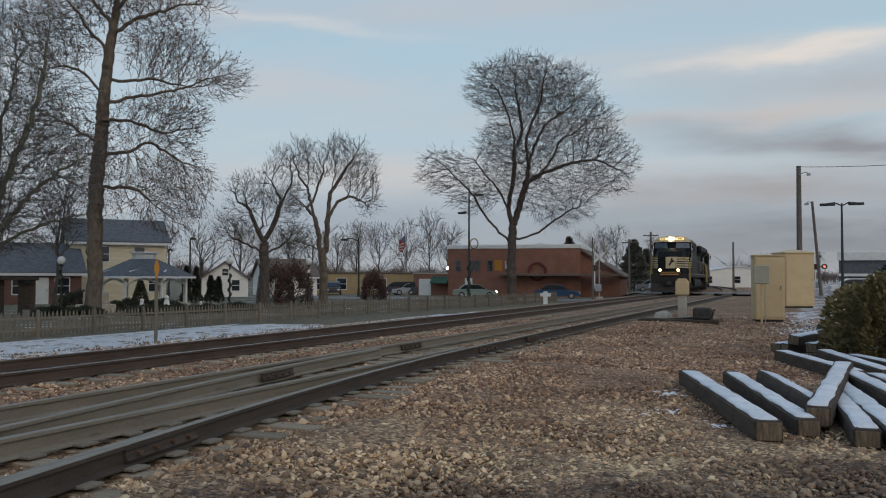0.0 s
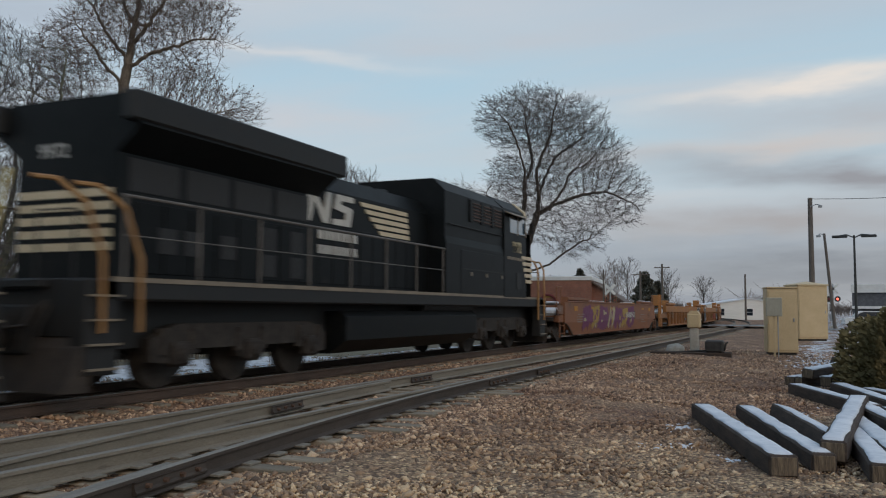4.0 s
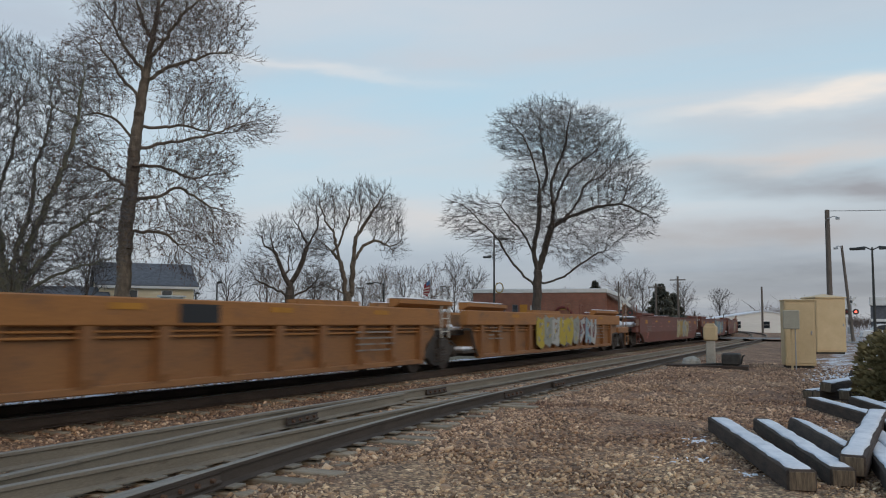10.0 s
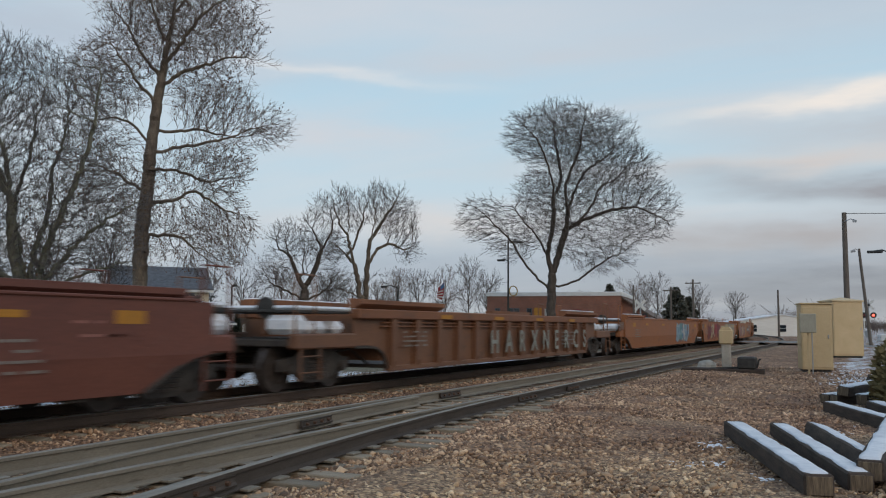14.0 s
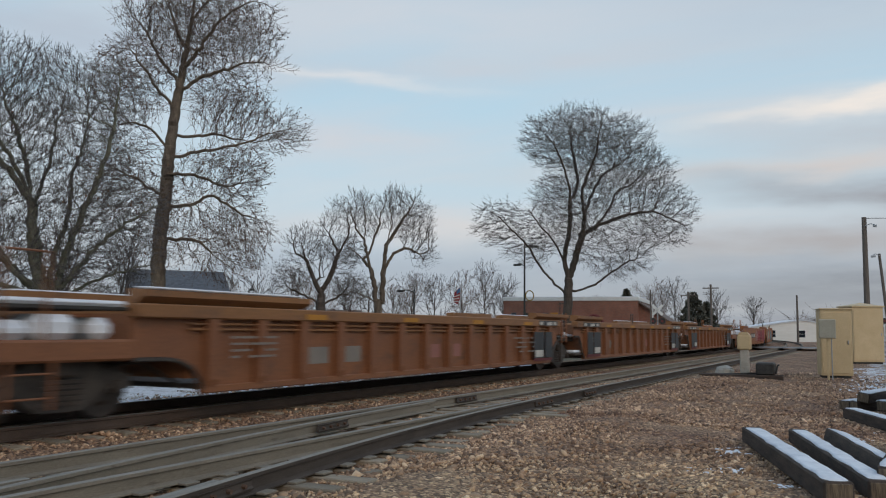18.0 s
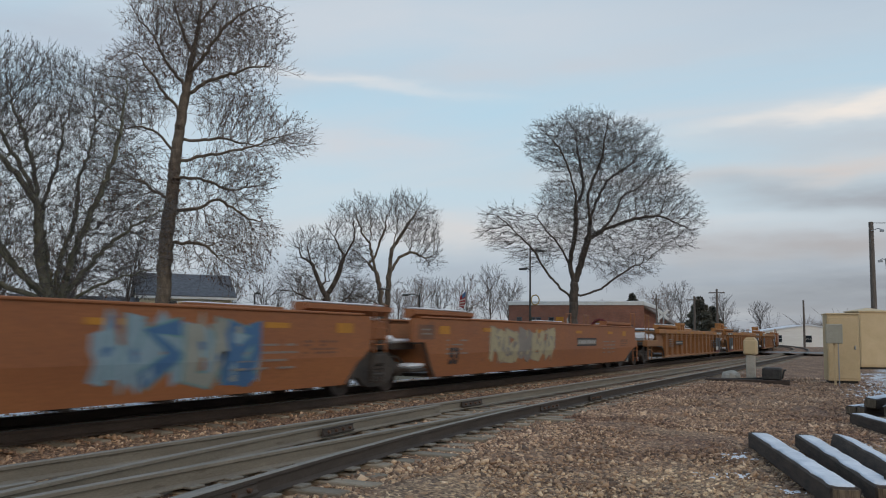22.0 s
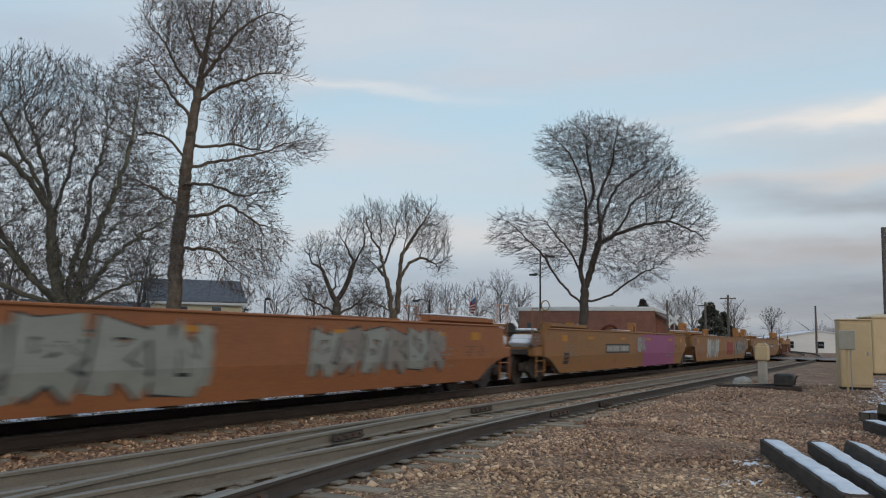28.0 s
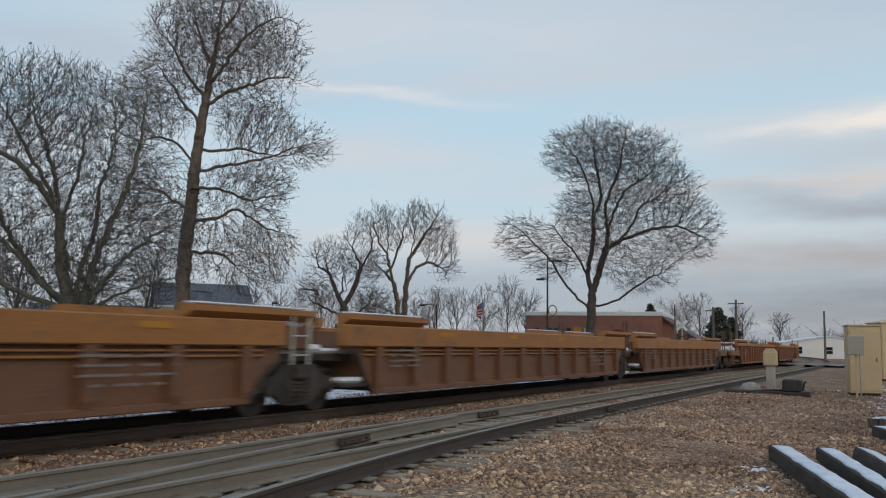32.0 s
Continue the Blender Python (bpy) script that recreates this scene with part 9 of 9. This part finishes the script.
def flat_shop(label, at, w, d, h, wall, band, openings=()):
    s = thing("shop_building", label, "shop", at)
    part("wall", Mesh().box(-w / 2, w / 2, 0, d, -0.4, h), wall, s)
    part("coping", Mesh().box(-w / 2 - 0.1, w / 2 + 0.1, -0.1, d + 0.1, h, h + 0.22, 0.02), band, s)
    for x, z, ww, hh in openings:
        window(s, x, z, ww, hh, 0)
    return s


flat_shop("long low tan building with a flat roof", facing(28.6, 112, -4), 16, 12, 2.6, YELLOW_WALL, SHINGLE_BROWN, ((-5.5, 0.6, 1.2, 1.4), (-2.4, 0.6, 1.2, 1.4), (2.6, 0.6, 1.6, 1.4)))
shed = thing("white_shed", "long white metal shed with a snowy roof", "shed", facing(4.6, 175, 10))
part("wall", Mesh().prism([(-9, -0.3), (9, -0.3), (9, 2.4), (0, 3.8), (-9, 2.4)], -10, 10, "y"), SIDING_WHITE, shed)
part("roof", Mesh().prism([(-9.3, 2.35), (0, 3.8), (9.3, 2.35), (9.3, 2.55), (0, 4.0), (-9.3, 2.55)], -10.2, 10.2, "y"), SNOW, shed, "snow-covered roof")
for k in (-5, 0, 5):
    window(shed, k, 0.8, 1.2, 1.2, -10)
dark = thing("dark_shop", "dark single-storey shop with a white fascia and lit sign", "shop", facing(-5.6, 108, 0))
part("wall", Mesh().box(-7, 9, 0, 9, -0.3, 3.7), SHINGLE, dark)
part("fascia", Mesh().box(-7.1, 9.1, -0.3, 9.1, 3.7, 4.7, 0.05), TRIM, dark, "white fascia")
part("shopfront", Mesh().box(-6, 8, -0.05, 0.02, 0.2, 1.8), PANE, dark)
part("base", Mesh().box(-7, 9, -0.3, 0, 1.9, 2.2), TRIM, dark)

# ---- cars ----
def car(label, at, colour, L=4.6, W=1.8, H=1.45, kind="sedan", lit=False):
    c = thing("car", label, "car", at, "parked cars")
    mat = surf("car_paint", colour, tuple(q * 1.15 for q in colour), 1, (0.25, 0.35), 0.0, 0.3)
    h = L / 2
    if kind == "suv":
        low = [(-h, 0.35), (h, 0.35), (h, 0.85), (h - 0.1, 1.0), (-h + 0.9, 1.02), (-h + 0.05, 0.9)]
        cab = [(-h + 0.85, 1.0), (h - 0.08, 0.98), (h - 0.25, H + 0.1), (h - 0.6, H + 0.2), (-h + 1.8, H + 0.2), (-h + 1.35, H + 0.05)]
    else:
        low = [(-h, 0.32), (h, 0.32), (h, 0.78), (h - 0.3, 0.92), (-h + 1.2, 0.90), (-h + 0.12, 0.74)]
        cab = [(-h + 1.1, 0.88), (h - 0.55, 0.90), (h - 1.15, H - 0.05), (h - 1.6, H), (-h + 2.1, H), (-h + 1.75, H - 0.08)]
    part("body", Mesh().prism(low, -W / 2, W / 2, "y"), mat, c)
    part("cabin", Mesh().prism(cab, -W / 2 + 0.12, W / 2 - 0.12, "y"), mat, c)
    inset = [(u * 0.93 + (cab[0][0] + cab[1][0]) * 0.035, 0.97 + (z - 0.9) * 0.78) for u, z in cab]
    part("side_glass", Mesh().prism(inset, -W / 2 + 0.10, W / 2 - 0.10, "y"), PANE, c)
    a, b = cab[0], cab[-1]
    part("windscreen", Mesh().add([(a[0] + 0.02, -W / 2 + 0.2, a[1] + 0.05), (a[0] + 0.02, W / 2 - 0.2, a[1] + 0.05), (b[0] - 0.03, W / 2 - 0.25, b[1]), (b[0] - 0.03, -W / 2 + 0.25, b[1])], [(0, 1, 2, 3)]), PANE, c)
    for x in (-h + 0.85, h - 0.85):
        for y in (-W / 2, W / 2):
            wh = part("wheel", Mesh().cyl((x, y - 0.1, 0.33), (x, y + 0.1, 0.33), 0.33, 0.33, 18), DARK_IRON, c)
            part("rim", Mesh().cyl((x, y - 0.11, 0.33), (x, y + 0.11, 0.33), 0.2, 0.2, 12), GALV, wh)
    for y in (-W / 2 + 0.25, W / 2 - 0.25):
        part("headlight", Mesh().box(-h - 0.02, -h + 0.1, y - 0.16, y + 0.16, 0.58, 0.74, 0.02), glow("car_headlight", (1.0, 0.9, 0.65), 10.0) if lit else GLOBE, c)
        part("tail_light", Mesh().box(h - 0.08, h + 0.02, y - 0.14, y + 0.14, 0.62, 0.8, 0.02), FLAT["red"], c)
    part("bumper", Mesh().box(-h - 0.05, -h + 0.1, -W / 2 + 0.05, W / 2 - 0.05, 0.3, 0.5, 0.03), mat, c)
    return c


car("dark blue saloon car parked by the street", facing(15.4, 88, 178), (0.02, 0.06, 0.13))
car("pale green saloon car with lit headlights", facing(20.9, 90, 184), (0.22, 0.28, 0.25), lit=True)
car("silver estate car parked beyond the crossing", facing(8.3, 118, 10), (0.45, 0.47, 0.50), kind="suv")
car("grey van parked beyond the crossing", facing(9.2, 122, 5), (0.20, 0.21, 0.23), kind="suv")
car("dark grey estate car by the tan building", facing(26.0, 104, 0), (0.05, 0.055, 0.065), kind="suv")
car("silver saloon car by the tan building", facing(25.3, 104, 12), (0.35, 0.37, 0.40))
car("dark estate car by the tan building", facing(30.4, 105, 90), (0.04, 0.04, 0.045), kind="suv")
car("white pick-up parked by the dark shop", facing(-2.7, 96, 12), (0.6, 0.61, 0.62), kind="suv")

# ---- road crossing and its signals ----
ROAD = surf("worn_asphalt", (0.14, 0.135, 0.13), (0.22, 0.21, 0.20), 0.8, (0.75, 0.9), 0.3, fine=30, stain=(0.42, 0.44, 0.46), amount=0.35)


def crossing():
    me = Mesh()
    xs = [-60 + k * 2.0 for k in range(56)]
    for x in xs:
        yc = 82 + 0.10 * x
        for dy in (-4.2, 4.2):
            z = max(ground_z(x, yc + dy) + 0.03, -0.02 if -16 < x < -3 else -9)
            me.v.append((x, yc + dy, z))
    me.f = [(2 * k, 2 * k + 2, 2 * k + 3, 2 * k + 1) for k in range(len(xs) - 1)]
    tagged(part("road", me, ROAD), "worn grey asphalt road that crosses the tracks", "road", kind="structure")


crossing()


def crossing_signal(x, y, turn, label, lit=False):
    s = thing("crossing_signal", label, "crossing signal", pose(x, y, ground_z(x, y), 0, 0, turn))
    part("mast", Mesh().cyl((0, 0, -0.1), (0, 0, 4.2), 0.07, 0.06, 10), GALV, s)
    part("foundation", Mesh().box(-0.3, 0.3, -0.3, 0.3, -0.2, 0.25, 0.03), CONCRETE, s)
    for r in (45, -45):
        part("crossbuck", Mesh().box(-0.6, 0.6, -0.10, -0.08, -0.11, 0.11), TRIM, s, at=pose(0, 0, 3.7, 0, r, 0))
    for u in (-0.38, 0.38):
        h = part("light_hood", Mesh().cyl((u, -0.12, 2.75), (u, -0.08, 2.75), 0.27, 0.27, 16), DARK_IRON, s)
        part("lens", Mesh().cyl((u, -0.15, 2.75), (u, -0.12, 2.75), 0.11, 0.11, 12), glow("red_signal_glow", (1.0, 0.12, 0.08), 2.5) if u > 0 and lit else FLAT["darkred"], h)
    part("light_bar", Mesh().cyl((-0.4, -0.05, 2.75), (0.4, -0.05, 2.75), 0.03, 0.03, 8), DARK_IRON, s)
    part("gate_box", Mesh().box(-0.35, 0.2, -0.25, 0.25, 0.7, 1.35, 0.04), GALV, s)
    part("gate_arm", Mesh().box(-0.45, -0.35, -0.03, 0.03, 0.9, 4.0, 0.01), TRIM, s)


crossing_signal(-16.6, 74, 10, "railway crossing signal with crossbuck and lamps")
crossing_signal(1.3, 88, 0, "railway crossing signal with a lit red lamp", True)
wp = thing("white_marker", "short white marker post with a bracket", "marker post", pose(-16.4, 56.5, -0.5))
part("post", Mesh().box(-0.14, 0.14, -0.06, 0.06, -0.1, 0.85, 0.01), TRIM, wp)
part("bracket", Mesh().box(-0.36, 0.36, -0.07, 0.07, 0.5, 0.72, 0.01), TRIM, wp)

# ---- decorations in the park ----
xt = thing("decorated_tree", "small conifer hung with red baubles", "decorated tree", facing(42.6, 56))
rg = np.random.default_rng(3)
t_, a_ = rg.random(2500) ** 0.8, rg.random(2500) * 6.28
part("trunk", Mesh().cyl((0, 0, -0.1), (0, 0, 1.7), 0.05, 0.01, 6), BARK, xt)
r_ = 0.55 * (1 - t_) + 0.03
tagged(leaf_cloud("crown", np.stack([r_ * np.cos(a_), r_ * np.sin(a_), 0.15 + t_ * 1.7, np.cos(a_), np.sin(a_), 0 * a_], 1), 0.14, NEEDLE, 4, xt), kind="stuff")
for k in range(16):
    a, t = k * 2.4, (k + 0.5) / 16
    part("bauble", Mesh().ball((0.56 * (1 - t) * math.cos(a), 0.56 * (1 - t) * math.sin(a), 0.2 + t * 1.6), 0.06, 6, 4), FLAT["red"], xt)
def statue(bearing, dist, h):
    me = Mesh().cyl((0, 0, 0), (0, 0, h * 0.7), h * 0.26, h * 0.12, 12).ball((0, 0, h * 0.82), h * 0.13, 10, 7)
    tagged(part("statue", me, TRIM, at=facing(bearing, dist, 0, -0.05), smooth=True), "plain white lawn statue", "statue")


statue(42.5, 54.5, 0.9)
statue(41.0, 55, 1.1)
statue(38.9, 55, 0.7)
mon = thing("stone_monument", "grey stone memorial block in the park", "monument", facing(45.2, 54))
part("base", Mesh().box(-1.1, 1.1, -0.4, 0.4, -0.1, 0.5, 0.04), CONCRETE, mon)
part("block", Mesh().box(-0.7, 0.7, -0.25, 0.25, 0.5, 1.2, 0.04), CONCRETE, mon)
ks = thing("park_kiosk", "dark wooden park kiosk with a flat top", "kiosk", facing(50.2, 52))
for u in (-1.1, -0.2, 0.7, 1.3):
    part("post", Mesh().box(u - 0.12, u + 0.12, -0.1, 0.1, -0.1, 1.9, 0.01), OLD_TIE, ks)
part("top", Mesh().box(-1.4, 1.6, -0.5, 0.5, 1.9, 2.08, 0.02), OLD_TIE, ks)
part("board", Mesh().box(-1.0, -0.3, -0.05, 0.05, 0.3, 1.7), OLD_TIE, ks)
part("board", Mesh().box(0.6, 1.2, -0.05, 0.05, 0.3, 1.7), OLD_TIE, ks)

# ---- loose stones ----
def stone_material():
    m = bpy.data.materials.new("crushed_stone")
    m.use_nodes = True
    nt = m.node_tree
    N, Lk = nt.nodes.new, nt.links.new
    p = nt.nodes["Principled BSDF"]
    g, r = N("ShaderNodeNewGeometry"), N("ShaderNodeValToRGB")
    stops = ((0.0, (0.065, 0.055, 0.05)), (0.2, (0.12, 0.096, 0.082)), (0.45, (0.19, 0.152, 0.122)), (0.7, (0.27, 0.222, 0.172)), (0.9, (0.35, 0.305, 0.245)), (1.0, (0.45, 0.41, 0.345)))
    e = r.color_ramp.elements
    while len(e) < len(stops):
        e.new(0.5)
    for k, (q, c) in enumerate(stops):
        e[k].position, e[k].color = q, (*c, 1)
    Lk(g.outputs["Random Per Island"], r.inputs[0])
    tc, n1, r1 = N("ShaderNodeTexCoord"), N("ShaderNodeTexNoise"), N("ShaderNodeValToRGB")
    n1.inputs["Scale"].default_value, n1.inputs["Detail"].default_value, n1.inputs["Roughness"].default_value = 0.55, 6, 0.65
    r1.color_ramp.elements[0].position, r1.color_ramp.elements[0].color = 0.36, (0.66, 0.53, 0.46, 1)
    r1.color_ramp.elements[1].position, r1.color_ramp.elements[1].color = 0.62, (1.36, 1.28, 1.16, 1)
    Lk(tc.outputs["Object"], n1.inputs[0]); Lk(n1.outputs["Fac"], r1.inputs[0])
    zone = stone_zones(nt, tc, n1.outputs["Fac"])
    n2, mx, m2 = N("ShaderNodeTexNoise"), N("ShaderNodeMix"), N("ShaderNodeMix")
    n2.inputs["Scale"].default_value = 90
    mx.data_type, mx.blend_type = "RGBA", "MULTIPLY"
    mx.inputs["Factor"].default_value = 0.9
    mz = N("ShaderNodeMix")
    mz.data_type, mz.blend_type = "RGBA", "MULTIPLY"
    mz.inputs["Factor"].default_value = 1.0
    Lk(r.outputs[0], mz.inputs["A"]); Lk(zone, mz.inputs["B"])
    Lk(mz.outputs["Result"], mx.inputs["A"]); Lk(r1.outputs[0], mx.inputs["B"])
    m2.data_type, m2.blend_type = "RGBA", "OVERLAY"
    m2.inputs["Factor"].default_value = 0.5
    Lk(tc.outputs["Object"], n2.inputs[0]); Lk(mx.outputs["Result"], m2.inputs["A"]); Lk(n2.outputs["Fac"], m2.inputs["B"])
    Lk(m2.outputs["Result"], p.inputs["Base Color"])
    p.inputs["Roughness"].default_value = 0.9
    return m


STONE = stone_material()


def scatter(name, label, x0, x1, y0, y1, count, size, seed, keep=lambda x, y: True, lift=0.2, plain=False):
    """Many small angular stones as one mesh."""
    rg = np.random.default_rng(seed)
    t = (1 + 5 ** 0.5) / 2
    ico = np.array([(-1, t, 0), (1, t, 0), (-1, -t, 0), (1, -t, 0), (0, -1, t), (0, 1, t), (0, -1, -t), (0, 1, -t), (t, 0, -1), (t, 0, 1), (-t, 0, -1), (-t, 0, 1)]) / 1.9
    tri = np.array([(0, 11, 5), (0, 5, 1), (0, 1, 7), (0, 7, 10), (0, 10, 11), (1, 5, 9), (5, 11, 4), (11, 10, 2), (10, 7, 6), (7, 1, 8), (3, 9, 4), (3, 4, 2), (3, 2, 6), (3, 6, 8), (3, 8, 9), (4, 9, 5), (2, 4, 11), (6, 2, 10), (8, 6, 7), (9, 8, 1)])
    if plain:
        ico = np.array([(1, 0, 0), (-1, 0, 0), (0, 1, 0), (0, -1, 0), (0, 0, 1), (0, 0, -1)]) * 1.15
        tri = np.array([(0, 2, 4), (2, 1, 4), (1, 3, 4), (3, 0, 4), (2, 0, 5), (1, 2, 5), (3, 1, 5), (0, 3, 5)])
    corners = len(ico)
    # nearer ground gets more of them
    yy = y0 + (y1 - y0) * rg.random(count) ** 1.7
    xx = x0 + (x1 - x0) * rg.random(count)
    ok = np.array([keep(a, b) for a, b in zip(xx, yy)])
    xx, yy = xx[ok], yy[ok]
    n = len(xx)
    zz = np.array([ground_z(a, b) for a, b in zip(xx, yy)])
    s = size * rg.lognormal(0, 0.38, (n, 1, 1)) * rg.uniform(0.6, 1.25, (n, 1, 3))
    s[:, :, 2] *= 0.72
    v = ico[None] * (1 + rg.normal(0, 0.2, (n, corners, 1))) * s
    a = rg.random(n) * 6.28
    c, si = np.cos(a)[:, None], np.sin(a)[:, None]
    tilt = rg.normal(0, 0.35, (n, 1))
    x = v[:, :, 0] * c - v[:, :, 1] * si
    y = v[:, :, 0] * si + v[:, :, 1] * c
    z = v[:, :, 2] + x * tilt
    v = np.stack([x + xx[:, None], y + yy[:, None], z + zz[:, None] + size * lift * rg.uniform(0.2, 1.4, (n, 1))], 2).reshape(-1, 3)
    f = (tri[None] + (np.arange(n) * corners)[:, None, None]).reshape(-1, 3).astype(np.int32)
    me = bpy.data.meshes.new(name)
    me.vertices.add(len(v)); me.vertices.foreach_set("co", v.ravel())
    me.loops.add(f.size); me.loops.foreach_set("vertex_index", f.ravel())
    me.polygons.add(len(f)); me.polygons.foreach_set("loop_start", np.arange(0, f.size, 3, dtype=np.int32))
    me.update(calc_edges=True)
    me.materials.append(STONE)
    tagged(part(name, me, None), label, "stones", kind="stuff")


def on_tie(x, y):
    """Whether a tie of the switch lies bare here."""
    k = round((y - 1.2) / 0.54)
    return y < 16.8 and abs(y - 1.2 - 0.54 * k) < 0.13 and x < branch_x(y) + TIE_ENDS.get(k, 0.5) - 0.04 and (k * 7 + int(x * 9)) % 5 > 2


def clear_of_rails(x, y):
    if on_tie(x, y):
        return False
    for r in (branch_x(y), X_RIGHT - 0.06, X_LEFT, branch_x(y) - 1.47, TRACK_X - RAIL_G, TRACK_X + RAIL_G):
        if abs(x - r) < 0.13:
            return False
    return True


scatter("near_stones", "loose brown and cream crushed stones on the ground", -4.9, 2.6, 4.0, 17.0, 40000, 0.0195, 1, lambda x, y: x > branch_x(y) + 0.13 and not on_tie(x, y))
scatter("mid_stones", "loose red-brown crushed stones on the ground", -5.0, 3.0, 15.0, 36.0, 19000, 0.0235, 5, lambda x, y: x > branch_x(y) + 0.15 and not (-5.6 < x < -2.4 and 29.5 < y < 31.2), plain=True)
scatter("track_ballast", "angular crushed-stone ballast between the rails", -9.4, -4.3, 4.0, 30.0, 27000, 0.021, 2, clear_of_rails, plain=True)
scatter("far_ballast", "ballast beside the main line", -13.2, -9.0, 6.0, 30.0, 15000, 0.0225, 3, clear_of_rails, plain=True)


def snow_patch(x, y, w, d, seed):
    """A thin ragged sheet of old snow on the stones."""
    rn = random.Random(seed)
    me = Mesh()
    for j in range(int(34 * w * d) + 8):
        cx, cy = x + rn.gauss(0, w * 0.3), y + rn.gauss(0, d * 0.3)
        n, r = 9, rn.uniform(0.03, 0.10)
        z = ground_z(cx, cy)
        ring = [(cx + r * rn.uniform(0.5, 1.3) * math.cos(2 * math.pi * k / n), cy + 1.3 * r * rn.uniform(0.5, 1.3) * math.sin(2 * math.pi * k / n)) for k in range(n)]
        v = [(a, b, z - 0.02) for a, b in ring] + [((a + cx) / 2, (b + cy) / 2, z + 0.006) for a, b in ring] + [(cx, cy, z + 0.012)]
        me.add(v, [(k, (k + 1) % n, n + (k + 1) % n, n + k) for k in range(n)] + [(n + k, n + (k + 1) % n, 2 * n) for k in range(n)])
    tagged(part("snow_patch", me, SNOW, smooth=True), "thin ragged patch of old snow on the stones", "snow", kind="stuff")


for k, (x, y, w, d) in enumerate(((-1.74, 12.0, 0.35, 0.8), (-1.6, 10.3, 0.5, 0.5), (-0.9, 9.6, 0.25, 0.3), (0.1, 33, 1.6, 5.0), (0.55, 26.5, 1.4, 4.0), (-0.5, 40, 1.4, 5.0), (-0.1, 29.5, 1.3, 3.6), (0.35, 24.2, 1.0, 2.6), (-0.2, 27.0, 1.2, 3.0), (0.2, 15.4, 0.6, 0.9), (-0.3, 14.0, 0.6, 0.8))):
    snow_patch(x, y, w, d, k)

# ---- movement ----
def travelled(t):
    """Metres that the train has gone: it gains a little speed in the first seconds."""
    if t <= 3:
        return 21.24 * t
    if t <= 6:
        return 63.72 + 21.24 * (t - 3) + 0.21 * (t - 3) ** 2
    return 129.33 + 22.5 * (t - 6)


def on_line(s, turned=False):
    x, y, a = line_at(s)
    return pose(x, y, 0, 0, 0, math.degrees(a) + (180 if turned else 0))


def motions():
    times = [0.5 * k for k in range(65)]
    for car, mid, _, _ in CARS:
        walk(car, [(t, on_line(mid - travelled(t))) for t in times])
    walk(LEAD, [(t, on_line(70.6 + LOCO_L / 2 - travelled(t))) for t in times])
    walk(TRAIL, [(t, on_line(70.8 + LOCO_L * 1.5 - travelled(t), True)) for t in times])


motions()
